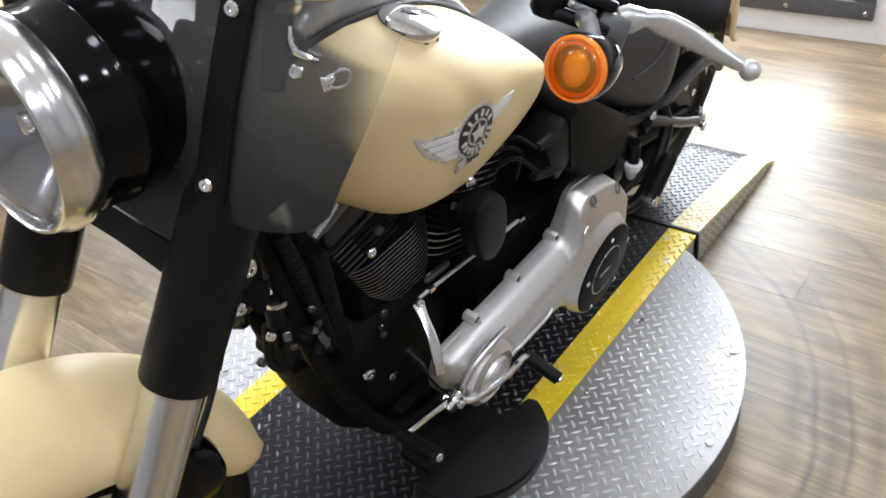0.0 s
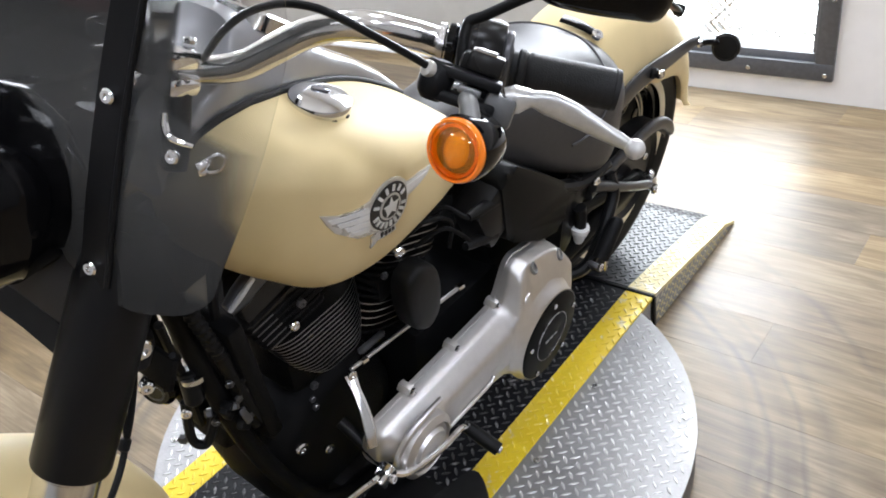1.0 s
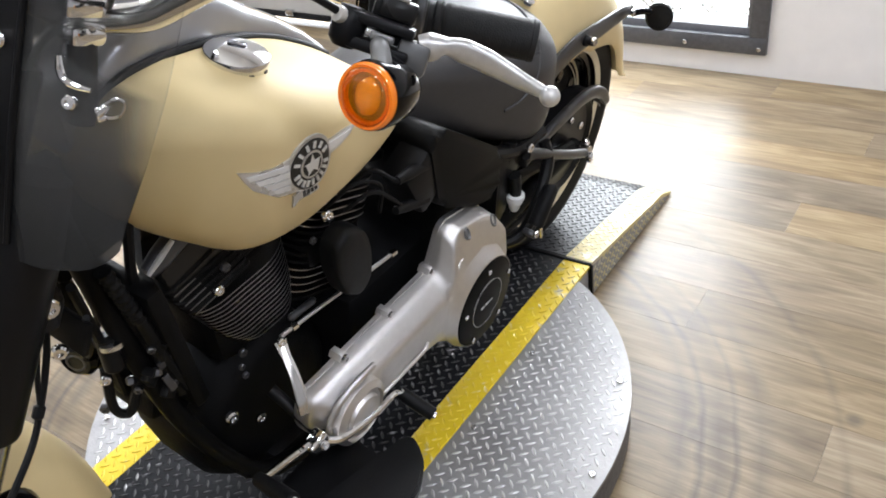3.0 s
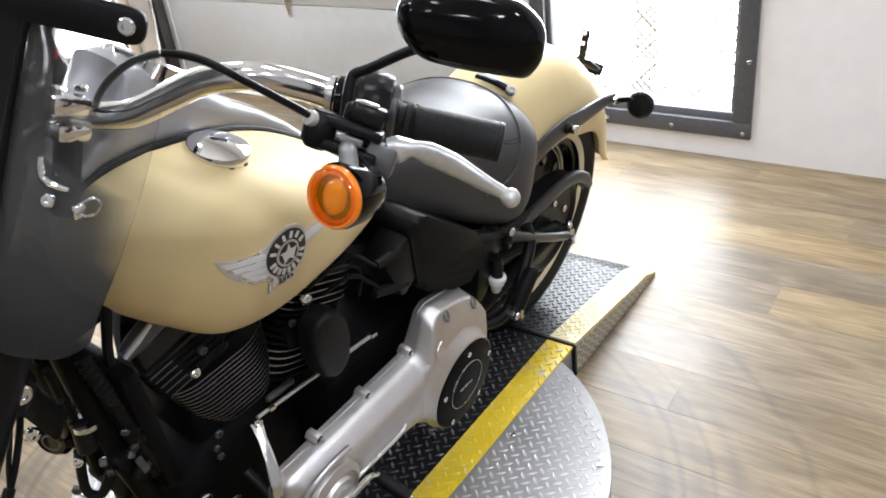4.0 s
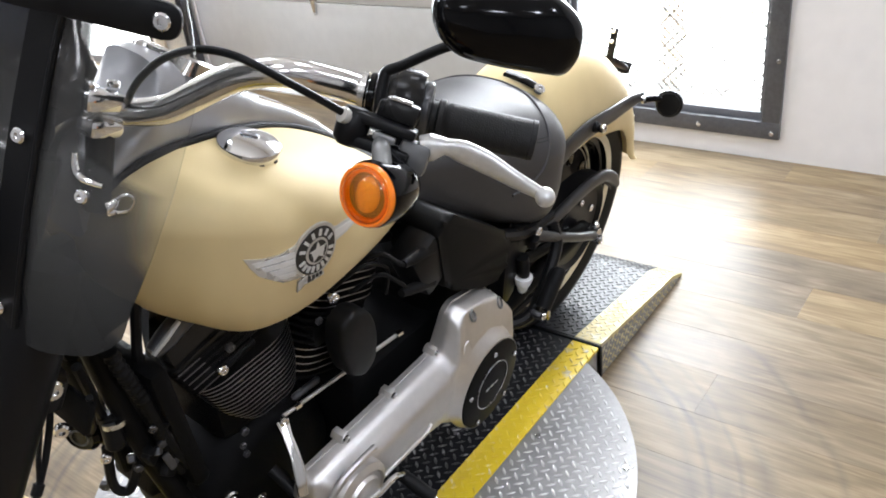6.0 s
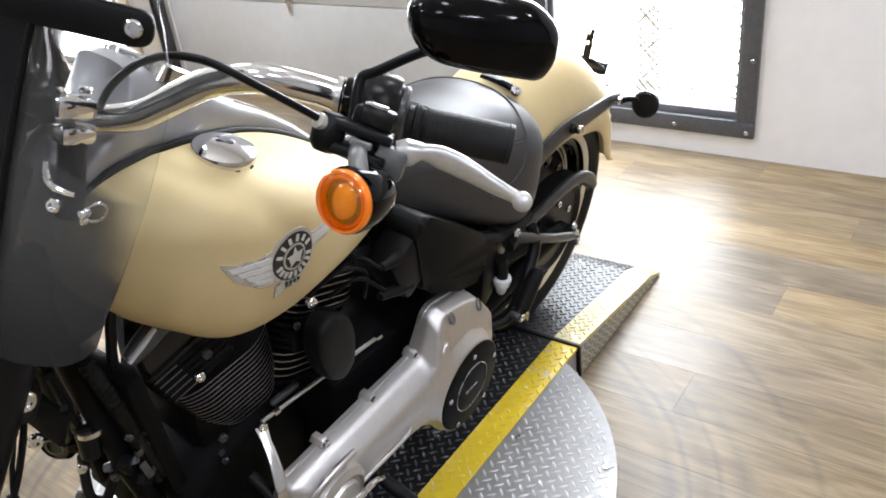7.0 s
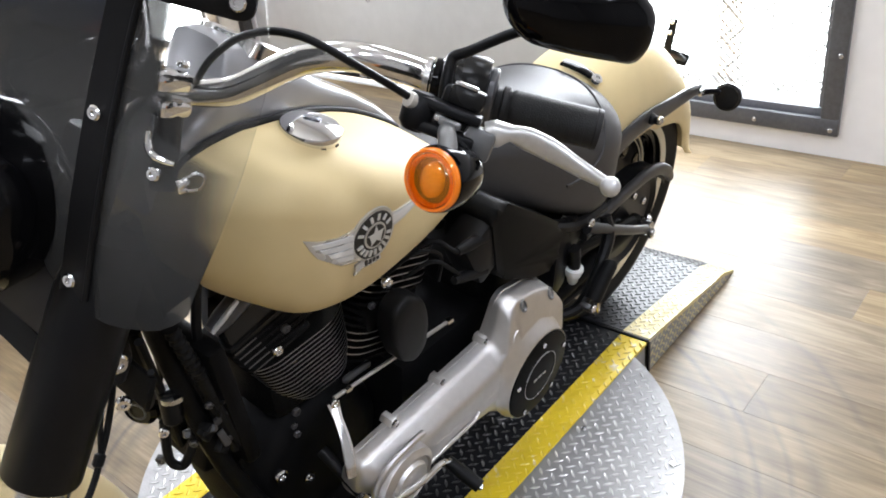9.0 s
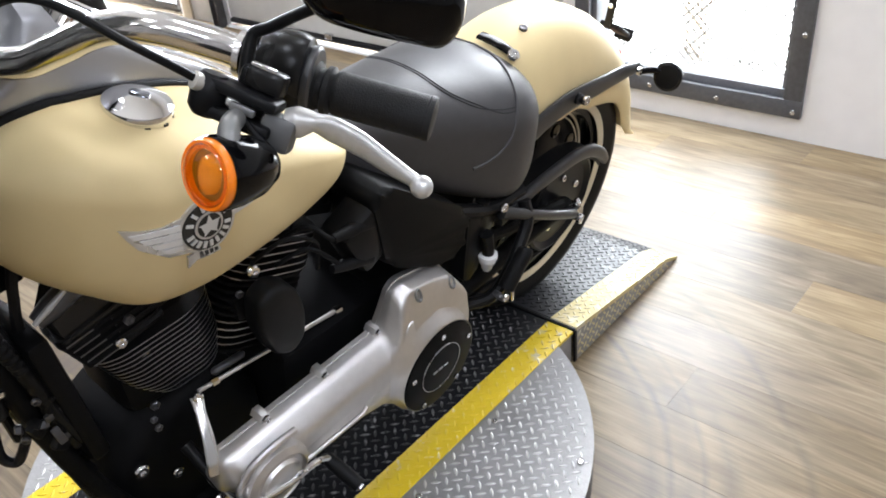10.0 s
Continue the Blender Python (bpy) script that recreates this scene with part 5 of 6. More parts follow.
def arc_ring(r, a0, a1, n, half, drop, centre, thick):
    """Fender: a curved shell over the wheel, from angle a0 to a1 (degrees from +x, upwards)."""
    rings = []
    for k in range(n + 1):
        a = radians(a0 + (a1 - a0) * k / n)
        ox, oz = math.cos(a), math.sin(a)
        e = min(1, min(k, n - k) / (0.17 * n))
        t = 0.12 + 0.88 * math.sqrt(1 - (1 - e) ** 2)
        pts = []
        for j in range(17):
            q = math.pi * j / 16
            y, h = half * (0.48 + 0.52 * t) * math.cos(q), math.sin(q) ** 0.7
            d = -drop * (1 - h) * t
            pts.append((y, d))
        outer = [(centre[0] + (r + d) * ox, y, centre[2] + (r + d) * oz) for y, d in pts]
        inner = [(centre[0] + (r + d - thick) * ox, y * (1 - thick / half), centre[2] + (r + d - thick) * oz) for y, d in pts[::-1]]
        rings.append(outer + inner)
    return skin(rings)


part("front_fender", arc_ring(0.356, 40, 177, 52, 0.090, 0.080, AX, 0.004), CREAM, bike, "cream front fender", angle=60)


def wheel(nm, c, r, w, rim_r):
    m = basis(c, (0, 1, 0))
    ty = part(nm, lathe([(rim_r, -w * 0.42), (rim_r + 0.03, -w * 0.5), (r - 0.035, -w * 0.5), (r - 0.012, -w * 0.40), (r, -w * 0.15), (r, w * 0.15), (r - 0.012, w * 0.40), (r - 0.035, w * 0.5), (rim_r + 0.03, w * 0.5), (rim_r, w * 0.42)], m, 64, loop=True), RUBBER, bike, "black tyre on a cream-striped rim", angle=60)
    part("rim", lathe([(rim_r + 0.006, -w * 0.43), (rim_r + 0.008, -w * 0.40), (rim_r - 0.02, -w * 0.36), (rim_r - 0.03, -w * 0.2), (rim_r - 0.03, w * 0.2), (rim_r - 0.02, w * 0.36), (rim_r + 0.008, w * 0.40), (rim_r + 0.006, w * 0.43)], m, 64, caps=(False, False)), BLACK, ty)
    for a, b in ((rim_r + 0.008, rim_r - 0.008),):
        for s in (1, -1):
            part("rim_stripe", lathe([(a, s * (w * 0.435)), (a, s * (w * 0.445)), (b, s * (w * 0.425)), (b, s * (w * 0.415))], m, 64, loop=True), RIMCREAM, ty, "cream rim stripe")
    part("wheel_disc", lathe([(rim_r - 0.02, -0.03), (0.12, -0.042), (0.05, -0.052), (0.05, 0.052), (0.12, 0.042), (rim_r - 0.02, 0.03)], m, 48), SATIN, ty)
    return ty


wheel("front_wheel", AX, 0.322, 0.135, 0.225)
REAR = Vector((-0.112, 0, 0.288))
rw = wheel("rear_wheel", REAR, 0.292, 0.195, 0.212)
part("inner_rim_stripe", lathe([(0.196, 0.046), (0.196, 0.049), (0.180, 0.046), (0.180, 0.043)], basis(REAR, (0, 1, 0)), 64, loop=True), RIMCREAM, rw, "cream inner rim stripe")
part("rim_pinstripe", lathe([(0.172, 0.044), (0.172, 0.046), (0.169, 0.046), (0.169, 0.044)], basis(REAR, (0, 1, 0)), 64, loop=True), RIMCREAM, rw, "cream rim pinstripe")
for k in range(10):
    a = 2 * math.pi * k / 10
    part("rim_hole", lathe([(0.001, 0), (0.016, 0), (0.016, 0.004), (0.012, 0.005), (0.001, 0.003)], basis(REAR + Vector((0.140 * math.cos(a), 0.050, 0.140 * math.sin(a))), (0, 1, 0)), 14), BLACK, rw)
part("brake_caliper", lathe([(0.001, 0.026), (0.040, 0.025), (0.048, 0.018), (0.050, -0.005), (0.048, -0.03), (0.02, -0.034)], basis((1.238, 0.090, 0.490), (0.25, 1, 0.1)), 32), BLACK, bike, "round black brake cover", angle=50)
part("brake_hose", tube([(1.085, 0.045, 0.70), (1.100, 0.052, 0.650), (1.121, 0.06, 0.610), (1.140, 0.067, 0.585), (1.159, 0.075, 0.563), (1.185, 0.090, 0.553), (1.220, 0.11, 0.546)], 0.0040, 8), RUBBER, bike, "black brake hose")
part("brake_hose", tube([(1.096, 0.048, 0.70), (1.110, 0.052, 0.655), (1.128, 0.058, 0.612), (1.140, 0.067, 0.585)], 0.0030, 8), RUBBER, bike, "black brake hose")
part("hose_clip", lathe([(0.004, 0), (0.0065, 0.002), (0.0065, 0.014), (0.004, 0.016)], basis((1.138, 0.066, 0.588), (0.5, 0.2, -0.5)), 10), RUBBER, bike)

# ---- engine ----
def fin(c, ax, lx, ly, r, name="fin", edge=True, parent=None):
    """A cooling fin: a thin rounded plate across the cylinder's axis, with a machined bright rim."""
    o = rounded([(-lx, -ly), (lx, -ly), (lx, ly), (-lx, ly)], r, 5)
    z = Vector(ax).normalized()
    y = Vector((0, 1, 0))
    x = y.cross(z).normalized()
    m = Matrix(((x.x, y.x, z.x, c[0]), (x.y, y.y, z.y, c[1]), (x.z, y.z, z.z, c[2]), (0, 0, 0, 1)))
    f = part(name, slab(o, 0.0046, m), WRINKLE, parent, smooth=False)
    if edge:
        part("fin_rim", slab([(p * 1.004, q * 1.004) for p, q in o], 0.0013, m @ Matrix.Translation((0, 0, 0.0017))), FIN, f, smooth=False)
    return f


case = part("crankcase", lathe([(0.10, -0.11), (0.135, -0.10), (0.145, -0.05), (0.145, 0.03), (0.132, 0.055), (0.10, 0.065), (0.06, 0.067), (0.001, 0.067)], basis((0.815, 0, 0.265), (0, 1, 0)), 40), WRINKLE, bike, "wrinkle black crankcase", angle=50)
part("gearbox", boxes(((0.34, 0.22, 0.24), pose(0.50, 0, 0.27), 0.03)), WRINKLE, bike, "wrinkle black gearbox")
part("oil_pan", boxes(((0.38, 0.18, 0.07), pose(0.66, 0, 0.135), 0.02)), SATIN, bike)

F_AX, R_AX = Vector((0.22, 0, 0.975)).normalized(), Vector((-0.36, 0, 0.93)).normalized()
F0, R0 = Vector((0.800, 0.0, 0.395)), Vector((0.690, 0.0, 0.405))
cf = part("front_cylinder", boxes(((0.15, 0.13, 0.15), pose(0.825, 0, 0.485, 0, 5, 0), 0.03)), WRINKLE, bike, "black finned front cylinder")
for k in range(14):
    z, front, back = 0.550 - 0.0087 * k, 0.918 - 0.0043 * k - 0.00045 * max(0, k - 7) ** 2, 0.748 - 0.0010 * k + 0.0003 * max(0, k - 7) ** 2
    m = Matrix.Translation(((front + back) / 2, 0, z)) @ pose(0, 0, 0, 0, 4, 0)
    h = (front - back) / 2
    line = rounded([(-h - 0.006, -0.06), (h + 0.004, -0.06), (h + 0.002, 0.064), (h * 0.70, 0.0755), (-h * 0.55, 0.0775), (-h - 0.009, 0.054)], 0.030, 6)
    f = part("fin", slab(line, 0.0036, m), WRINKLE, cf, smooth=False)
    part("fin_rim", slab([(p * 1.006, q * 1.008) for p, q in line], 0.0010, m @ Matrix.Translation((0, 0, 0.0017))), FIN, f, smooth=False)
for k in range(5):
    z, front = 0.604 - 0.0125 * k, 0.952 - 0.006 * k
    m = Matrix.Translation((front - 0.022, 0, z)) @ pose(0, 0, 0, 0, 8, 0)
    f = part("fin", slab(rounded([(-0.09, -0.070), (-0.03, -0.070), (0.024, 0.02), (0.024, 0.070), (-0.09, 0.070)], 0.012, 3), 0.005, m), WRINKLE, cf, smooth=False)
    part("fin_rim", boxes(((0.036, 0.0010, 0.0014), m @ Matrix.Translation((0, 0.0704, 0.0025)), 0)), FINDIM, f, smooth=False)
cr = part("rear_cylinder", lathe([(0.055, 0), (0.055, 0.20)], basis(R0, R_AX), 28), WRINKLE, bike, "black finned rear cylinder")
for k in range(16):
    fin(R0 + R_AX * (0.010 + 0.0122 * k), R_AX, 0.080, 0.080 if k > 9 else 0.074, 0.045, parent=cr, edge=k > 9 or 0 < k < 5)
for nm, c, ax, mtl in (("front_rocker_box", F0 + F_AX * 0.255, F_AX, HOUSING), ("rear_rocker_box", R0 + R_AX * 0.245, R_AX, SATIN)):
    x = Vector((0, 1, 0)).cross(ax)
    m = Matrix(((x.x, 0, ax.x, c.x), (x.y, 1, ax.y, c.y), (x.z, 0, ax.z, c.z), (0, 0, 0, 1)))
    line = rounded([(-0.10, -0.066), (0.0, -0.066), (0.038, -0.036), (0.106, 0.046), (0.103, 0.068), (-0.10, 0.068)] if ax is F_AX else [(-0.1, -0.07), (0.1, -0.07), (0.1, 0.07), (-0.1, 0.07)], 0.014, 4)
    box_ = part(nm, slab([(p * 0.95, q * 0.94) for p, q in line], 0.055, m @ Matrix.Translation((0, 0, -0.024)), 0.012), mtl, bike, "satin black rocker box", angle=50)
    part("rocker_flange", slab(line, 0.014, m @ Matrix.Translation((0, 0, -0.026)), 0.004), mtl, box_)
for _x, _z, _a in ((0.835, 0.605, 12), (0.64, 0.615, -20)):
    part("head_plate", boxes(((0.10, 0.012, 0.06), pose(_x, 0.062, _z, 0, _a, 0), 0.01)), WRINKLE, bike, "black head side plate")
hp = part("engine_mount", tube([(0.966, 0.055, 0.648), (0.945, 0.054, 0.656), (0.912, 0.052, 0.668), (0.87, 0.05, 0.672)], [0.010, 0.0145, 0.0150, 0.0150], 18), STEELDARK, bike, "dark grey top engine mount")
part("mount_edge", tube([(0.972, 0.066, 0.655), (0.952, 0.067, 0.668), (0.930, 0.067, 0.681)], [0.0030, 0.0042, 0.0032], 10), LEVER, hp, "bare silver edge")
for p, s in (((0.859, 0.066, 0.531), 1.5), ((0.872, 0.078, 0.603), 1.2), ((0.888, 0.077, 0.574), 1.25), ((0.905, 0.070, 0.325), 1.9), ((0.855, 0.075, 0.276), 1.5), ((0.699, 0.100, 0.587), 1.6), ((0.715, 0.085, 0.545), 1.1),
             ((0.862, 0.069, 0.427), 1.2), ((0.868, 0.069, 0.401), 0.9), ((0.864, 0.069, 0.380), 1.0), ((0.905, 0.08, 0.185), 1.0), ((0.63, 0.09, 0.62), 1.2)):
    bolt(p, (0.15, 1, 0.1), case, s, BOLT_DARK if s < 1.25 else None)
horn_line = rounded([(0.722, 0.560), (0.694, 0.576), (0.658, 0.556), (0.642, 0.505), (0.646, 0.448), (0.672, 0.430), (0.704, 0.450), (0.724, 0.510)], 0.026, 4)
part("horn_cover", skin([[(0.682 + (x - 0.682) * f, y, 0.503 + (z - 0.503) * f) for x, z in horn_line]
                         for f, y in ((0.98, 0.104), (1.0, 0.108), (1.0, 0.128), (0.985, 0.134), (0.94, 0.1385), (0.85, 0.141), (0.55, 0.143), (0.15, 0.1435))]), HORN, bike, "smooth dark grey horn cover", angle=60)
part("horn_bracket", boxes(((0.05, 0.06, 0.05), pose(0.69, 0.045, 0.50), 0.01)), SATIN, bike)
part("tappet_cover", tube([(0.774, 0.079, 0.427), (0.770, 0.080, 0.427), (0.720, 0.080, 0.425), (0.716, 0.079, 0.425)], [0.003, 0.006, 0.006, 0.003], 12, 1), STEELDARK, bike, "grey cover bar")

# wiring and ignition leads by the rear cylinder
for pts, r in (([(0.64, 0.09, 0.60), (0.615, 0.12, 0.625), (0.596, 0.15, 0.609), (0.56, 0.15, 0.606)], 0.0038), ([(0.66, 0.10, 0.57), (0.63, 0.13, 0.60), (0.60, 0.145, 0.575), (0.585, 0.15, 0.555)], 0.0036),
               ([(0.70, 0.10, 0.60), (0.655, 0.12, 0.625), (0.61, 0.13, 0.60), (0.60, 0.12, 0.54)], 0.0032)):
    part("ignition_lead", tube(pts, r, 8), RUBBER, bike, "black ignition lead")
for pts in ([(0.596, 0.15, 0.609), (0.525, 0.15, 0.600)], [(0.600, 0.15, 0.556), (0.524, 0.15, 0.534)]):
    part("lead_boot", tube(pts, [0.0065, 0.0095, 0.0105, 0.0115], 12, 4), RUBBER, bike, "thick rubber lead boot")
part("coil", boxes(((0.10, 0.06, 0.10), pose(0.515, 0.13, 0.575, 0, 28, 0), 0.012)), SATIN, bike, "black ignition coil")
part("side_cover", side_plate(rounded([(0.530, 0.640), (0.498, 0.655), (0.300, 0.512), (0.286, 0.455), (0.306, 0.414), (0.380, 0.434), (0.497, 0.503)], 0.022), 0.06, 0.163, 0.014, 3), SIDEBLACK, bike, "satin black side cover", angle=50)
part("oil_tank", boxes(((0.20, 0.22, 0.17), pose(0.365, 0, 0.435, 0, 25, 0), 0.04)), SIDEBLACK, bike)

# ---- primary drive ----
PRIM = [(0.838, 0.368), (0.853, 0.320), (0.832, 0.268), (0.780, 0.242), (0.630, 0.245), (0.538, 0.225), (0.490, 0.194), (0.424, 0.174), (0.364, 0.189), (0.328, 0.240), (0.318, 0.308),
        (0.336, 0.385), (0.366, 0.428), (0.400, 0.440), (0.470, 0.455), (0.488, 0.446), (0.504, 0.408), (0.520, 0.378)]
SPINE = (Vector((0.765, 0.305)), Vector((0.425, 0.285)))


def inset(pts, by):
    """Each point moved towards the cover's spine; less round the high lobe, whose sides are steep."""
    out = []
    for x, z in pts:
        p, (a, b) = Vector((x, z)), SPINE
        k = max(0, min(1, (p - a).dot(b - a) / (b - a).length_squared))
        foot = a + (b - a) * k
        d = (foot - p).length
        amount = by * float(np.interp(x, (0.46, 0.53), (0.13, 1.0)))
        out.append(tuple(p + (foot - p) * min(0.85, amount / max(d, 1e-6))))
    return out


PLINE = rounded(PRIM, 0.017, 6)
prim = part("primary_cover", skin([[(x, 0.148 + (y - 0.148) * float(np.interp(z, (0.375, 0.44), (1.0, 0.66))), z) for x, z in inset(PLINE, by)] for by, y in
                                   ((0.0, 0.148), (0.0, 0.170), (0.002, 0.176), (0.006, 0.181), (0.024, 0.198), (0.031, 0.2030), (0.038, 0.2055), (0.055, 0.2068), (0.10, 0.2072), (0.4, 0.2074))]), ALLOY, bike, "satin silver primary drive cover", angle=60)
grown = [(0.595 + (x - 0.595) * 1.006, 0.30 + (z - 0.30) * 1.02) for x, z in PRIM]
part("flange", side_plate(rounded(grown, 0.028, 5), 0.146, 0.155, 0.002), ALLOY, prim)
dm = basis((0.421, 0.1920, 0.266), (0, 1, 0))
DC = Vector((0.421, 0.266))


def face_y(z):
    return 0.148 + 0.0585 * float(np.interp(z, (0.375, 0.44), (1.0, 0.66)))


def flare(f, up):
    """A ring round the derby: f runs from its rim to where it dies into the cover's face; up: share of the rise to the rim."""
    out = []
    for k in range(72):
        a = 2 * math.pi * k / 72
        far = 0.0975 + 0.042 * max(0.0, math.cos(a - radians(60))) ** 1.5
        r = 0.0915 + (far - 0.0915) * f
        z0 = DC.y + far * math.sin(a)
        low = face_y(z0) - 0.0015
        out.append((DC.x + r * math.cos(a), low + (0.2208 - low) * up, DC.y + r * math.sin(a)))
    return out


part("derby_flare", skin([flare(f, up) for f, up in ((1.05, -0.4), (1.0, 0.0), (0.82, 0.10), (0.62, 0.27), (0.42, 0.50), (0.22, 0.78), (0.10, 0.94), (0.03, 1.0), (0.0, 0.98), (-0.25, 0.85), (-0.25, -0.6))], caps=(False, False)), ALLOY, prim, "flared collar round the derby cover", angle=60)
db = part("derby_cover", lathe([(0.090, 0.020), (0.0895, 0.030), (0.084, 0.0325), (0.001, 0.0335)], dm, 56), SIDEBLACK, prim, "satin black derby cover", angle=40)
part("derby_line", lathe([(0.0500, 0.032), (0.0500, 0.0342), (0.0485, 0.0342), (0.0485, 0.032)], dm, 48, loop=True), STEEL, prim)
for k in range(5):
    a = radians(20 + 72 * k)
    bolt(dm @ Vector((0.076 * math.cos(a), 0.076 * math.sin(a), 0.0325)), (0, 1, 0), prim, 0.85)
for k in range(3):
    part("derby_mark", boxes(((0.010, 0.001, 0.004), pose(0.437 - 0.014 * k, 0.2262, 0.265), 0)), STEEL, prim, smooth=False)
nm_ = basis((0.775, 0.196, 0.305), (0, 1, 0))
part("nose_cover", lathe([(0.060, 0.0), (0.056, 0.018), (0.046, 0.024), (0.043, 0.020), (0.036, 0.021), (0.033, 0.027), (0.028, 0.029), (0.001, 0.030)], nm_, 40), ALLOY, prim, "stepped round cover on the nose", angle=40)
part("nose_ridge", tube([(0.735, 0.207, 0.372), (0.775, 0.209, 0.376), (0.810, 0.205, 0.362), (0.832, 0.200, 0.330), (0.835, 0.198, 0.295)], 0.0055, 8), ALLOY, prim)
part("lower_rib", tube([(0.72, 0.209, 0.287), (0.66, 0.211, 0.290), (0.605, 0.211, 0.290), (0.590, 0.210, 0.298)], 0.0035, 8), ALLOY, prim)
for x, z in ((0.518, 0.384), (0.636, 0.377), (0.752, 0.380), (0.826, 0.352)):
    lug = part("lug", lathe([(0.0105, -0.01), (0.0105, 0.010), (0.009, 0.012), (0.001, 0.012)], basis((x, 0.152, z - 0.004), (0, 1, 0)), 6), ALLOY, prim)
    bolt((x, 0.164, z - 0.004), (0, 1, 0), prim, 1.25)
for x, z, y in ((0.372, 0.412, 0.193), (0.452, 0.432, 0.188)):
    part("lug_recess", lathe([(0.0095, -0.004), (0.0095, 0.0045), (0.0075, 0.006), (0.006, 0.004), (0.005, -0.004), (0.001, -0.004)], basis((x, y, z), (0, 1, 0.45)), 16, 0.75, 1.35), ALLOYDARK, prim, "bolt recess")

# shift linkage
part("shift_rod", tube([(0.808, 0.094, 0.428), (0.549, 0.110, 0.419)], 0.0033, 10, 1), ALLOY, bike, "bright metal shift rod")
part("rod_end", lathe([(0.004, 0), (0.0065, 0.001), (0.0065, 0.014), (0.004, 0.015)], basis((0.562, 0.1092, 0.4195), (-1, 0.06, -0.035)), 8), CHROME, bike)
part("rod_end", lathe([(0.004, 0), (0.0065, 0.001), (0.0065, 0.012), (0.004, 0.013)], basis((0.775, 0.0960, 0.4268), (1, -0.06, 0.035)), 8), CHROME, bike)
sl = part("shift_arm", blade([(0.815, 0.098, 0.424), (0.823, 0.116, 0.412), (0.832, 0.138, 0.392), (0.842, 0.158, 0.364), (0.846, 0.167, 0.345)], [0.005, 0.004, 0.0045, 0.005, 0.005], [0.0105, 0.0075, 0.0085, 0.0105, 0.0105], (0.3, 1, 0.5)), POLISH, bike, "chrome shift arm")
bolt((0.814, 0.100, 0.426), (0.2, 1, 0.3), sl, 1.3)
part("shift_shaft", tube([(0.846, 0.10, 0.35), (0.838, 0.19, 0.298)], 0.010, 12, 1), SATIN, bike)
hs = part("heel_toe_shifter", tube([(0.965, 0.189, 0.342), (0.954, 0.190, 0.336), (0.897, 0.195, 0.328), (0.867, 0.203, 0.328), (0.838, 0.214, 0.306), (0.81, 0.224, 0.304), (0.771, 0.236, 0.313), (0.729, 0.238, 0.316), (0.698, 0.232, 0.290)], [0.006, 0.0055, 0.006, 0.0085, 0.007, 0.0055, 0.005, 0.005, 0.006], 10), CHROME, bike, "chrome heel-toe shifter")
part("clamp", boxes(((0.034, 0.022, 0.028), pose(0.866, 0.203, 0.326, 0, 25, 0), 0.005)), CHROME, hs)
bolt((0.866, 0.216, 0.328), (0, 1, 0.2), hs, 1.2)
for a, b in (((0.967, 0.188, 0.343), (0.978, 0.262, 0.372)), ((0.694, 0.226, 0.283), (0.684, 0.285, 0.258))):
    part("shifter_peg", tube([a, tuple((Vector(a) + Vector(b)) / 2), b], [0.0105, 0.0120, 0.0115], 12), RUBBER, hs, "black rubber shifter peg")
    bolt(b, Vector(b) - Vector(a), hs, 1.0)

# footboard: half-moon plate with a ribbed rubber pad
FB = [(0.975, 0.212), (0.985, 0.235), (0.965, 0.275), (0.930, 0.308), (0.885, 0.330), (0.830, 0.338), (0.780, 0.330), (0.738, 0.308), (0.712, 0.278), (0.702, 0.255), (0.72, 0.248)]
fbm = Matrix.Translation((0.84, 0.27, 0.222)) @ pose(0, 0, 0, 0, -8, 0) @ Matrix.Translation((-0.84, -0.27, 0))
board = part("footboard", slab(rounded(FB, 0.015, 4), 0.016, fbm @ Matrix.Translation((0, 0, -0.014)), 0.004), SATIN, bike, "black half-moon rider footboard")
part("footboard_pad", slab(rounded([(0.84 + (x - 0.84) * 0.95, 0.275 + (y - 0.275) * 0.92) for x, y in FB], 0.015, 4), 0.006, fbm @ Matrix.Translation((0, 0, 0.002)), 0.003), RUBBER, board, "black rubber pad")
part("footboard_bracket", boxes(((0.16, 0.10, 0.02), pose(0.84, 0.19, 0.19), 0.006)), SATIN, board)

# ---- frame ----
for s in (1, -1):
    part("frame_tube", tube([(1.04, 0.02 * s, 0.83), (1.02, 0.045 * s, 0.62), (0.985, 0.06 * s, 0.42), (0.93, 0.08 * s, 0.26), (0.865, 0.095 * s, 0.172), (0.70, 0.10 * s, 0.125), (0.40, 0.10 * s, 0.11), (0.27, 0.11 * s, 0.20), (0.235, 0.12 * s, 0.36), (0.21, 0.13 * s, 0.47)], 0.0145, 12), WRINKLE, bike, "black frame tube")
    part("seat_rail", tube([(0.52, 0.08 * s, 0.63), (0.36, 0.115 * s, 0.52), (0.21, 0.135 * s, 0.448), (0.10, 0.14 * s, 0.44)], 0.014, 10), SATIN, bike)
    part("swingarm", tube([(0.30, 0.12 * s, 0.26), (0.16, 0.125 * s, 0.27), (0.02, 0.128 * s, 0.285), (-0.115, 0.13 * s, 0.288)], 0.020, 12), SIDEBLACK, bike, "black swingarm")
    part("swingarm_brace", tube([(0.26, 0.12 * s, 0.40), (0.14, 0.126 * s, 0.35), (-0.09, 0.13 * s, 0.30)], 0.014, 10), SIDEBLACK, bike)
part("frame_gusset", side_plate(rounded([(0.262, 0.46), (0.15, 0.445), (0.19, 0.39), (0.222, 0.30), (0.258, 0.30)], 0.015), 0.11, 0.14, 0.005), SATIN, bike)
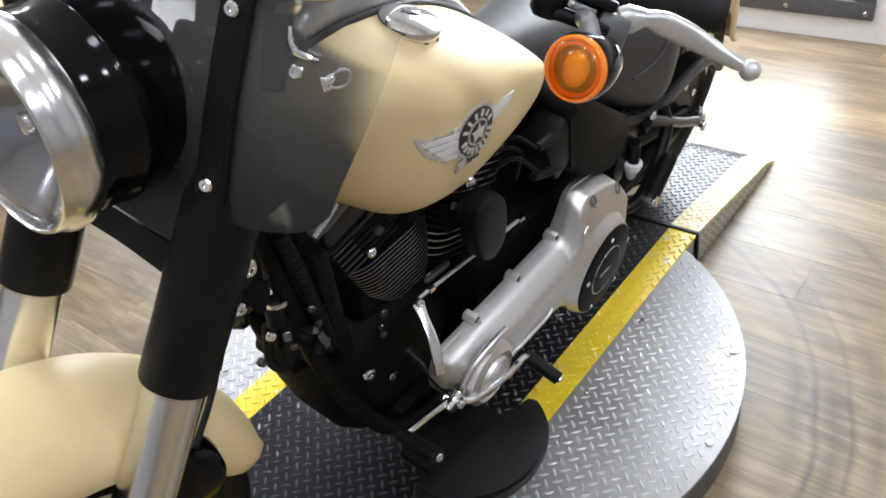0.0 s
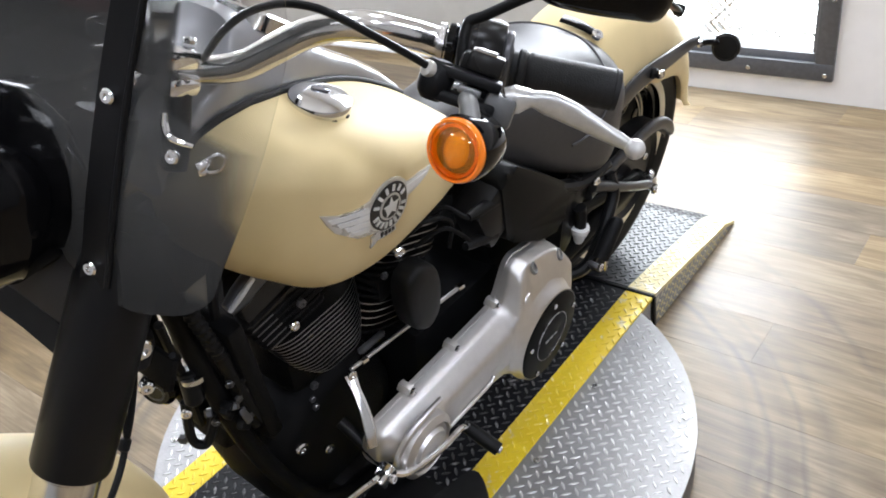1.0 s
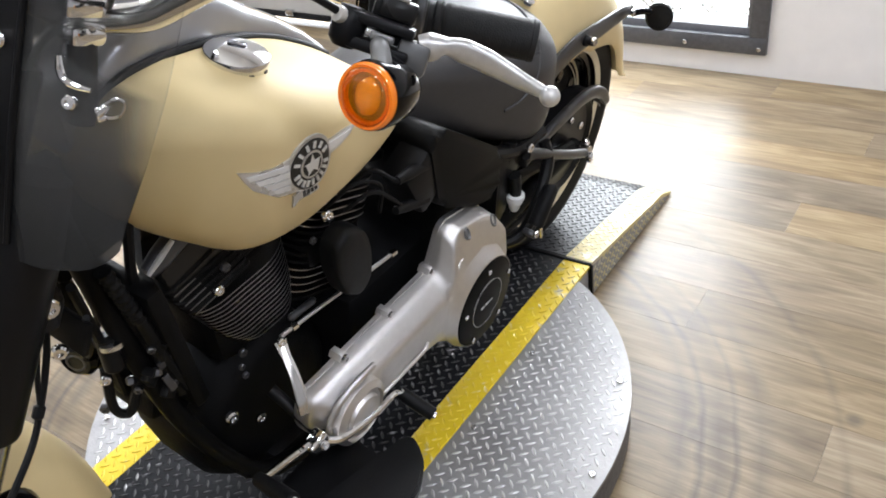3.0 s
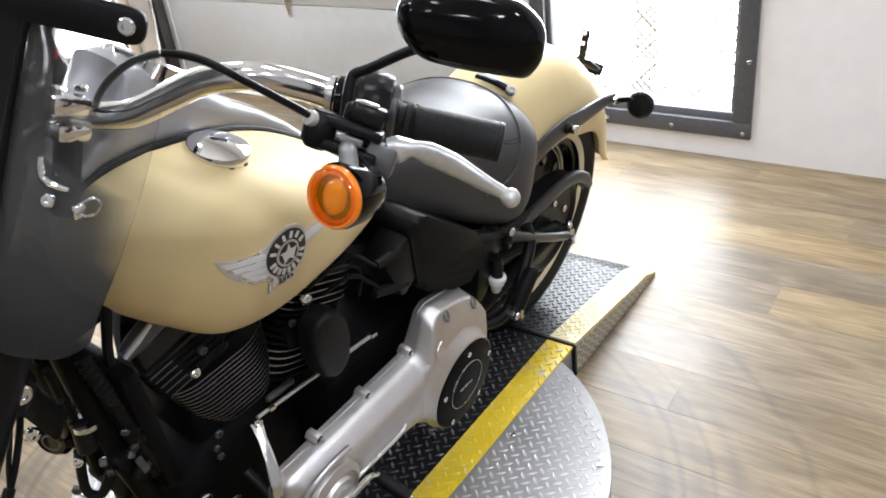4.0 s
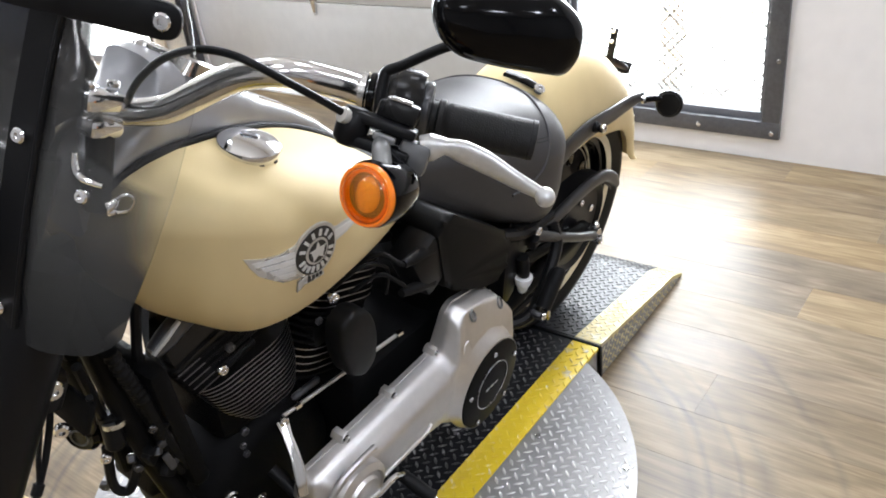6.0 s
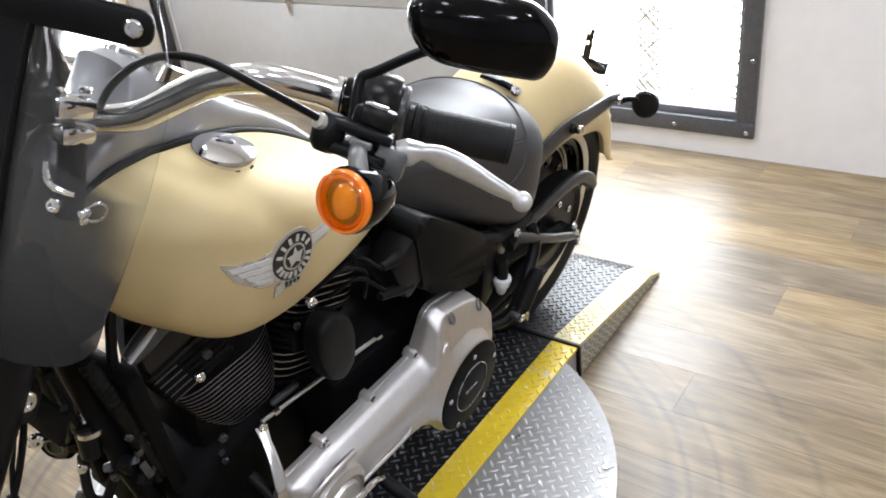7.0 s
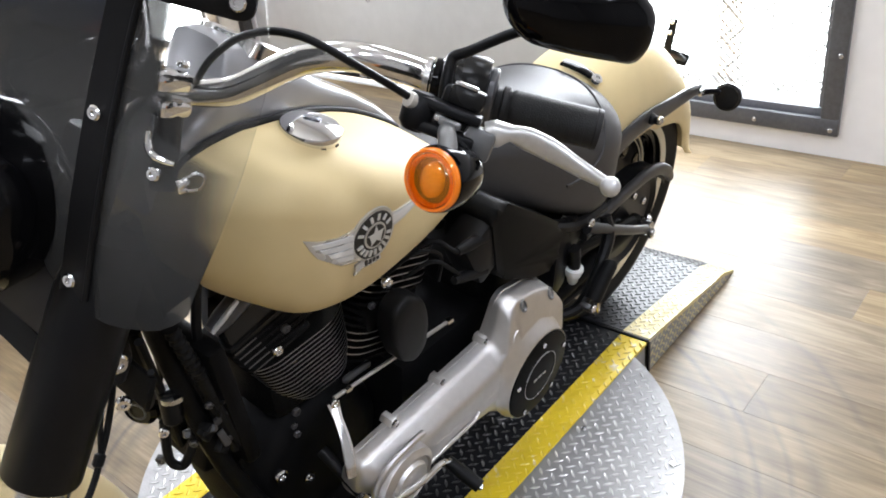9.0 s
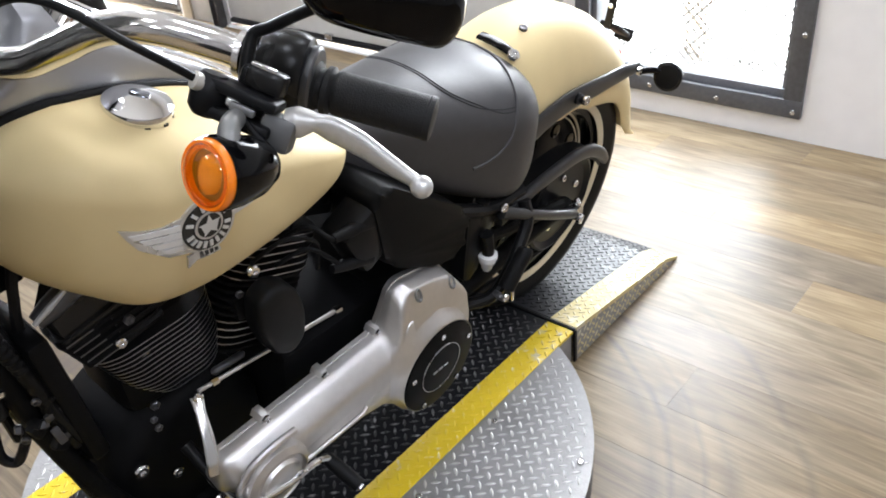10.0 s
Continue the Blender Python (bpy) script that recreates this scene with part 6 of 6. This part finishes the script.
part("regulator", boxes(((0.035, 0.09, 0.08), pose(0.955, -0.05, 0.37, 0, -18, 0), 0.008)), WRINKLE, bike, "black voltage regulator")
part("horn_disc", lathe([(0.001, 0.02), (0.02, 0.02), (0.027, 0.014), (0.028, 0.0), (0.02, -0.012)], basis((1.012, -0.070, 0.47), (0.8, 0.4, 0.1)), 24), BLACK, bike, "small black horn")
part("horn_ring", lathe([(0.010, 0.0195), (0.0125, 0.0210), (0.015, 0.0195)], basis((1.012, -0.070, 0.47), (0.8, 0.4, 0.1)), 20, loop=True), STEELDARK, bike)
for pts, r, m in (([(0.964, 0.05, 0.745), (0.9735, 0.05, 0.71), (0.977, 0.05, 0.69), (0.982, 0.05, 0.658), (0.99, 0.055, 0.58), (1.008, 0.05, 0.51), (1.030, 0.05, 0.465), (1.04, 0.045, 0.455), (1.048, 0.035, 0.47), (1.04, 0.03, 0.53)], 0.0065, RUBBER),
                  ([(1.06, 0.06, 0.70), (1.045, 0.045, 0.62), (1.03, 0.03, 0.55), (1.02, 0.02, 0.46)], 0.006, RUBBER),
                  ([(1.07, 0.09, 0.68), (1.055, 0.05, 0.62), (1.035, 0.0, 0.54), (1.02, -0.05, 0.48)], 0.004, RUBBER),
                  ([(1.02, 0.04, 0.70), (1.008, 0.05, 0.62), (0.99, 0.055, 0.54), (0.985, 0.05, 0.44), (0.96, 0.05, 0.36)], 0.009, RUBBER),
                  ([(1.005, 0.03, 0.66), (0.995, 0.065, 0.60), (0.985, 0.075, 0.53), (0.965, 0.075, 0.46)], 0.009, RUBBER),
                  ([(1.02, 0.01, 0.63), (1.01, -0.01, 0.56), (1.03, -0.03, 0.50)], 0.004, RUBBER)):
    part("hose", tube(pts, r, 8), m, bike, "black hose")
part("regulator_fin", boxes(((0.03, 0.07, 0.05), pose(0.955, 0.01, 0.40, 0, -30, 0), 0.006)), WRINKLE, bike)
for p, d, s in (((0.965 + 0.05, 0.02, 0.522), (0.7, 0.7, 0.2), 1.5), ((1.02, 0.055, 0.49), (0.6, 0.8, 0), 1.0), ((1.05, 0.02, 0.46), (0.8, 0.5, 0), 1.3), ((1.0, 0.075, 0.56), (0.5, 0.8, 0), 1.0)):
    bolt(p, d, case, s, BOLT_DARK if s < 1.4 else None)
part("clamp_band", lathe([(0.011, -0.004), (0.0145, -0.003), (0.0145, 0.003), (0.011, 0.004)], basis((1.032, 0.050, 0.580), (0.15, 0.3, -1)), 20), STEEL, bike, "silver hose clamp band")
part("connector_body", lathe([(0.008, -0.03), (0.0125, -0.026), (0.0125, 0.016), (0.009, 0.02)], basis((1.036, 0.048, 0.562), (0.15, 0.3, -1)), 16), SATIN, bike, "black hose connector")
for c_, a_ in (((1.009, 0.070, 0.512), 20), ((0.985, 0.075, 0.545), -15), ((0.99, 0.072, 0.47), 40)):
    part("connector_body", boxes(((0.018, 0.012, 0.026), pose(*c_, 0, a_, 20), 0.003), ((0.012, 0.016, 0.006), pose(c_[0], c_[1] + 0.002, c_[2] + 0.012, 0, a_, 20), 0.001)), RUBBER, bike, "black wiring connector")
bolt((1.100, 0.072, 0.645), (0.5, 0.8, 0.1), case, 1.5)
bolt((1.059, 0.062, 0.551), (0.5, 0.8, 0.1), case, 1.1)
part("bracket_plate", boxes(((0.008, 0.07, 0.04), pose(1.078, 0.06, 0.655, 0, -25, 0), 0.002)), WRINKLE, bike)
part("downtube_shield", boxes(((0.028, 0.108, 0.236), pose(0.967, 0.034, 0.530, 0, 8, 0), 0.010)), WRINKLE, bike, "black panel behind the front frame tubes")
ribbed = smooth_line([(1.024, 0.066, 0.70), (1.014, 0.070, 0.655), (1.002, 0.071, 0.613), (0.991, 0.071, 0.562), (0.984, 0.070, 0.504), (0.97, 0.068, 0.45)], 8)
part("conduit", tube([tuple(v) for v in ribbed], [(0.0105, 0.0085)[k % 2] for k in range(len(ribbed))], 12, 1), RUBBER, bike, "corrugated black wiring conduit")
for c_ in ((0.988, 0.079, 0.53), (0.978, 0.078, 0.485)):
    part("conduit_clip", boxes(((0.024, 0.006, 0.012), pose(*c_, 0, 12, 0), 0.002)), STEELDARK, bike, "grey conduit clip")
part("clamp_ring", lathe([(0.0105, -0.003), (0.0135, -0.002), (0.0135, 0.002), (0.0105, 0.003)], basis((1.012, 0.030, 0.537), (0.75, 0.55, -0.35)), 24, loop=True), CHROME, bike, "chrome clamp ring")
part("cable_clip", boxes(((0.010, 0.004, 0.026), pose(0.992, 0.082, 0.495, 20, 10, 0), 0.0015)), STEELDARK, bike, "grey cable clip")
for c_ in ((1.020, 0.045, 0.500), (1.002, 0.076, 0.520), (1.028, 0.010, 0.556)):
    part("hose_fitting", lathe([(0.004, -0.006), (0.0068, -0.004), (0.0068, 0.004), (0.004, 0.006)], basis(c_, (0.4, 0.5, -0.8)), 6), STEELDARK, bike, "dark zinc hose fitting")
part("tie_wrap", lathe([(0.0125, 0), (0.0135, 0.001), (0.0135, 0.005), (0.0125, 0.006)], basis((0.979, 0.0545, 0.55), (0.1, 0, -1)), 12), STEELDARK, bike)

# ---- seat ----
SX = [0.60, 0.53, 0.45, 0.37, 0.29, 0.21, 0.15, 0.10, 0.06, 0.03, 0.012]
SW = [0.032, 0.056, 0.080, 0.104, 0.130, 0.155, 0.166, 0.155, 0.128, 0.098, 0.060]
SB = [0.679, 0.636, 0.591, 0.545, 0.499, 0.457, 0.432, 0.437, 0.462, 0.492, 0.528]
ST = [0.7253, 0.7214, 0.7181, 0.7140, 0.7085, 0.700, 0.6955, 0.6861, 0.6625, 0.638, 0.6125]
SEAT = [(p.x, p.y, q.y, q.z) for p, q in zip(smooth_line([(x, w, 0) for x, w in zip(SX, SW)], 5), smooth_line([(x, b, t) for x, b, t in zip(SX, SB, ST)], 5))][::-1]
S_UP, S_LOW, S_MID = 2.2, 5.0, 0.6     # roundness of the crown and of the skirt, height of the widest line


def seat_at(x):
    return [float(np.interp(x, [p[0] for p in SEAT], [p[k] for p in SEAT])) for k in (1, 2, 3)]


def seat_ring(x, n=64, shrink=1.0):
    w, b, t = seat_at(x)
    m_ = b + S_MID * (t - b)
    out = []
    for k in range(n):
        a = 2 * math.pi * k / n
        ca, sa = math.cos(a), math.sin(a)
        e = 2 / (S_UP if sa > 0 else S_LOW)
        out.append((x, shrink * w * math.copysign(abs(ca) ** e, ca), m_ + shrink * ((t - m_) if sa > 0 else (m_ - b)) * math.copysign(abs(sa) ** e, sa)))
    return out


def seat_top(x, y):
    w, b, t = seat_at(x)
    m_ = b + S_MID * (t - b)
    return m_ + (t - m_) * max(0, 1 - (abs(y) / w) ** S_UP) ** (1 / S_UP)


seat = part("seat", skin([seat_ring(p[0]) for p in SEAT[::-1]] + [[(0.008, q[1] * 0.8, 0.575 + (q[2] - 0.575) * 0.8) for q in seat_ring(0.012)]]), LEATHER, bike, "black vinyl solo seat with stitched panels", angle=80)
# double-stitched seam across the seat, and the piping round its back
for s in (1, -1):
    for off in (0.0, 0.0065):
        path = [(0.290 - off, 0.0), (0.290 - off, 0.035 * s), (0.288 - off, 0.068 * s), (0.276 - off, 0.095 * s), (0.242 - off, 0.124 * s), (0.200, (0.140 + off * 0.6) * s), (0.168, (0.147 + off * 0.6) * s)]
        part("seam", tube([(x, y, seat_top(x, y) + 0.0002) for x, y in path], 0.0012, 6), STITCH, seat, "stitched seam")
    band = [(0.100, 0.0), (0.106, 0.035 * s), (0.112, 0.062 * s), (0.126, 0.095 * s), (0.150, 0.133 * s), (0.166, 0.150 * s)]
    line_ = [(x, y, seat_top(x, y)) for x, y in band] + [(0.186, 0.1605 * s, 0.606), (0.208, 0.1560 * s, 0.580), (0.235, 0.1475 * s, 0.566), (0.262, 0.1395 * s, 0.562)]
    part("seat_piping", tube(line_, 0.0030, 8), LEATHER, seat, "raised piping round the seat back")
bolt((0.184, 0.158, 0.452), (0.1, 1, 0), seat, 1.6)
part("seat_bracket", blade([(0.084, 0.000, 0.699), (0.083, 0.020, 0.698), (0.078, 0.040, 0.693), (0.070, 0.058, 0.684), (0.064, 0.068, 0.676)], [0.0035] * 5, [0.012] * 5, (0.1, 0.1, 1)), BLACK, seat, "black seat strap")
bolt((0.076, 0.070, 0.680), (0.1, 0.5, 1), seat, 1.9)

# ---- rear fender and fittings ----
rings = []
NF = 52
FC = Vector((-0.050, 0, 0.320))
LIP_A = (48, 90, 110, 121, 134, 149.5, 159, 170, 177, 180)
LIP_R = (0.254, 0.200, 0.212, 0.212, 0.238, 0.282, 0.301, 0.316, 0.345, 0.385)
for k in range(NF + 1):
    f = k / NF
    deg_ = 48 + 132 * f
    a = radians(deg_)
    r = float(np.interp(deg_, (48, 60, 140, 160, 173, 180), (0.398, 0.388, 0.388, 0.396, 0.406, 0.402)))
    skirt = r - float(np.interp(deg_, LIP_A, LIP_R))
    half = 0.119 - 0.010 * max(0, f - 0.70) / 0.30
    pts = []
    for j in range(19):
        q = math.pi * j / 18
        y, h = half * math.copysign(abs(math.cos(q)) ** 0.75, math.cos(q)), math.sin(q) ** 0.8
        pts.append((y, -skirt * (1 - h)))
    ox, oz = math.cos(a), math.sin(a)
    outer = [(FC.x + (r + d) * ox, y, FC.z + (r + d) * oz) for y, d in pts]
    inner = [(FC.x + (r + d - 0.004) * ox, y * 0.965, FC.z + (r + d - 0.004) * oz) for y, d in pts[::-1]]
    rings.append(outer + inner)
rf = part("rear_fender", skin(rings), CREAM, bike, "cream rear fender", angle=60)
for s in (1, -1):
    stt = part("fender_strut", blade([(0.17, 0.121 * s, 0.500), (0.10, 0.124 * s, 0.528), (0.04, 0.125 * s, 0.548), (-0.05, 0.126 * s, 0.561), (-0.17, 0.125 * s, 0.552), (-0.27, 0.122 * s, 0.543), (-0.355, 0.116 * s, 0.527)], [0.026, 0.025, 0.024, 0.0235, 0.020, 0.017, 0.012], [0.007] * 7, (0, 0, 1)), GUARDGREY, bike, "satin black fender strut")
    part("bolt_boss", lathe([(0.012, 0), (0.012, 0.010), (0.009, 0.014), (0.009, 0.022)], basis((-0.075, 0.128 * s, 0.563), (0, s, 0.1)), 14), SATIN, stt)
    bolt((-0.075, 0.149 * s, 0.566), (0, s, 0.1), stt, 1.6)
    bolt((-0.335, 0.129 * s, 0.529), (0, s, 0.1), stt, 1.5)
    sg = part("rear_turn_signal", lathe([(0.001, -0.045), (0.014, -0.040), (0.024, -0.026), (0.029, -0.006), (0.029, 0.002), (0.026, 0.004)], basis((-0.400, 0.172 * s, 0.508), (0.96, 0.1 * s, 0.15)) @ Matrix.Diagonal((1.12, 1.12, 1, 1)), 28), HOUSING, bike, "black bullet rear turn signal")
    part("stem", tube([(-0.36, 0.118 * s, 0.515), (-0.385, 0.14 * s, 0.518), (-0.415, 0.166 * s, 0.510)], 0.008, 10), BLACK, sg)
    part("lens", lathe([(0.026, 0.003), (0.024, 0.006), (0.001, 0.008)], basis((-0.400, 0.172 * s, 0.508), (0.96, 0.1 * s, 0.15)) @ Matrix.Diagonal((1.12, 1.12, 1, 1)), 24), HOUSING, sg)
part("fender_plug", lathe([(0.008, -0.006), (0.0085, 0.0012), (0.006, 0.0018), (0.004, 0.0006), (0.001, 0.0004)], basis((0.006, 0.040, 0.7028), (0.13, 0.18, 1)), 16), STEELDARK, rf)
pb = part("plate_bracket", boxes(((0.010, 0.018, 0.085), pose(-0.412, 0.0, 0.604, 0, -4, 0), 0.003), ((0.09, 0.045, 0.012), pose(-0.450, 0, 0.548, 0, -30, 0), 0.004), ((0.013, 0.045, 0.030), pose(-0.500, 0, 0.520, 0, -30, 0), 0.004)), SATIN, bike, "black licence plate bracket")
for z in (0.66, 0.635):
    bolt((-0.408 - (z - 0.60) * 0.07 + 0.003, 0.0, z - 0.02), (1, 0.1, 0.1), pb, 1.0)
part("tail_light", lathe([(0.001, 0.012), (0.016, 0.010), (0.022, 0.0), (0.022, -0.02)], basis((-0.470, 0, 0.478), (-0.85, 0, 0.35)), 24), RED, bike, "red tail light")

# belt drive and passenger peg
part("rear_pulley", lathe([(0.05, 0.095), (0.112, 0.095), (0.118, 0.098), (0.118, 0.118), (0.112, 0.121), (0.10, 0.112), (0.05, 0.112)], basis((REAR.x, 0, REAR.z), (0, 1, 0)), 48), SATIN, bike, "black belt pulley")
for k in range(5):
    a = 2 * math.pi * k / 5 + 0.3
    bolt((REAR.x + 0.062 * math.cos(a), 0.112, REAR.z + 0.062 * math.sin(a)), (0, 1, 0), rw, 1.5)
part("axle_nut", lathe([(0.016, 0), (0.016, 0.02), (0.012, 0.026), (0.001, 0.026)], basis((REAR.x, 0.135, REAR.z), (0, 1, 0)), 6), CHROME, rw)
part("drive_belt", tube([(0.42, 0.108, 0.345), (0.18, 0.108, 0.375), (-0.09, 0.108, 0.408), (-0.17, 0.108, 0.393), (-0.226, 0.108, 0.33), (-0.226, 0.108, 0.25), (-0.17, 0.108, 0.186), (-0.09, 0.108, 0.170), (0.2, 0.108, 0.195), (0.42, 0.108, 0.215)], 0.007, 8), RUBBER, bike, "black drive belt")
BG = [(0.16, 0.395), (0.07, 0.412), (-0.02, 0.419), (-0.10, 0.420), (-0.165, 0.407), (-0.215, 0.378), (-0.245, 0.347)]
part("belt_guard", blade([(x, 0.138, z) for x, z in BG], [0.012, 0.013, 0.014, 0.0145, 0.0145, 0.014, 0.010], [0.010, 0.010, 0.010, 0.010, 0.010, 0.010, 0.008], (0.2, 0, 1)), GUARDGREY, bike, "worn grey belt guard bar", angle=60)
IG = [(0.10, 0.402), (0.03, 0.416), (-0.05, 0.424), (-0.12, 0.420), (-0.18, 0.400), (-0.225, 0.372), (-0.245, 0.352)]
part("inner_guard", skin([[(x, 0.088, z), (x, 0.128, z - 0.002), (x, 0.128, z - 0.026), (x, 0.124, z - 0.026), (x, 0.124, z - 0.007), (x, 0.088, z - 0.005)] for x, z in [(v.x, v.z) for v in smooth_line([(x, 0, z) for x, z in IG], 4)]]), SATIN, bike, "satin black inner belt guard", angle=50)
part("peg_mount", tube([(0.175, 0.150, 0.430), (0.12, 0.163, 0.405), (0.02, 0.170, 0.352), (-0.080, 0.170, 0.302)], [0.013, 0.011, 0.0105, 0.0105], 14), GUARDGREY, bike, "grey peg support bar")
part("peg_mount_eye", lathe([(0.006, -0.012), (0.016, -0.011), (0.0175, 0.0), (0.016, 0.011), (0.006, 0.012)], basis((-0.092, 0.166, 0.298), (0, 1, 0.1)), 20), STEEL, bike, "bright steel eye at the bar's end")
bolt((-0.084, 0.180, 0.293), (-0.2, 1, 0), rw, 2.0)
bolt((-0.103, 0.160, 0.314), (-0.3, 0.6, 0.6), rw, 1.5)
collar = part("shock_boot", tube([(0.212, 0.148, 0.400), (0.206, 0.150, 0.372), (0.202, 0.151, 0.345)], [0.013, 0.0125, 0.012], 14), SATIN, bike, "black rubber boot")
part("boot_collar", lathe([(0.010, 0.0), (0.0150, 0.002), (0.0155, 0.008), (0.0135, 0.0105), (0.0140, 0.0135), (0.0125, 0.017), (0.0125, 0.020), (0.0095, 0.024), (0.0085, 0.034), (0.006, 0.040), (0.001, 0.041)], basis((0.2030, 0.151, 0.351), (-0.05, 0.0, -1)) @ Matrix.Diagonal((1.25, 1.25, 1.05, 1)), 20), BADGE_WHITE, collar, "bright ribbed metal collar")
part("passenger_peg", tube([(0.158, 0.206, 0.368), (0.164, 0.207, 0.362), (0.190, 0.207, 0.332), (0.213, 0.207, 0.303)], [0.010, 0.0155, 0.0165, 0.0165], 16), RUBBER, bike, "folded black rubber passenger peg")
part("peg_clevis", boxes(((0.012, 0.024, 0.030), pose(0.226, 0.204, 0.290, 0, 38, 0), 0.004)), STEELDARK, bike)
bolt((0.228, 0.216, 0.296), (0.2, 1, 0.2), rw, 1.3)
part("peg_fork", boxes(((0.008, 0.012, 0.030), pose(0.204, 0.214, 0.285, 0, 10, 0), 0.002)), POLISH, bike)
part("peg_arm", tube([(0.10, 0.15, 0.42), (0.11, 0.17, 0.37), (0.20, 0.18, 0.27), (0.25, 0.14, 0.24)], 0.013, 10), SATIN, bike)

# ---- a second motorcycle parked near the glass door, mostly hidden behind the first ----
BLUE = mat("blue_fairing", (0.06, 0.13, 0.36), 0.25, 0, 0.05, coat=0.4)
REDPAINT = mat("red_fairing", (0.42, 0.035, 0.045), 0.25, 0, 0.05, coat=0.4)
parked = thing("parked_motorcycle", "blue and red sport motorcycle parked by the glass door", "motorcycle", pose(-0.545, -2.50, 0, 0, 0, -29.4))


def fairing_piece(name, outline, half, material, label):
    """A body panel: a side outline in x, z, swollen across its middle."""
    c = sum((Vector(p) for p in outline), Vector((0, 0))) / len(outline)
    rings = [[(c.x + (x - c.x) * f, y, c.y + (z - c.y) * f) for x, z in rounded(outline, 0.03, 3)] for f, y in
             ((0.72, -half), (0.93, -half * 0.8), (1.0, -half * 0.35), (1.0, half * 0.35), (0.93, half * 0.8), (0.72, half))]
    return part(name, skin(rings), material, parked, label, angle=60)


fairing_piece("upper_fairing", [(0.00, 0.56), (0.03, 0.74), (0.10, 0.86), (0.40, 0.80), (0.44, 0.60), (0.20, 0.50)], 0.17, BLUE, "blue upper fairing")
fairing_piece("red_flash", [(0.015, 0.46), (0.03, 0.56), (0.16, 0.60), (0.30, 0.56), (0.10, 0.42)], 0.172, REDPAINT, "red flash on the fairing")
fairing_piece("lower_fairing", [(0.00, 0.30), (0.02, 0.50), (0.20, 0.53), (0.60, 0.46), (0.62, 0.26), (0.30, 0.20)], 0.16, HOUSING, "black lower fairing")
fairing_piece("tail", [(0.40, 0.66), (0.46, 0.80), (0.80, 0.84), (1.05, 0.92), (1.02, 0.80), (0.70, 0.64)], 0.12, BLUE, "blue tail section")
part("trim_line", tube([(0.012, 0.150, 0.44), (0.03, 0.160, 0.52), (0.05, 0.165, 0.58), (0.045, 0.165, 0.64)], 0.006, 8), BADGE_WHITE, parked, "white trim line")
for x in (0.36, 1.42):
    wm = basis((x, 0, 0.30), (0, 1, 0))
    tyre = part("wheel", lathe([(0.22, -0.05), (0.25, -0.06), (0.285, -0.05), (0.30, -0.02), (0.30, 0.02), (0.285, 0.05), (0.25, 0.06), (0.22, 0.05)], wm, 40, loop=True), RUBBER, parked, "black tyre")
    part("rim", lathe([(0.225, -0.04), (0.20, -0.035), (0.06, -0.03), (0.03, -0.05), (0.03, 0.05), (0.06, 0.03), (0.20, 0.035), (0.225, 0.04)], wm, 40), STEELDARK, tyre)
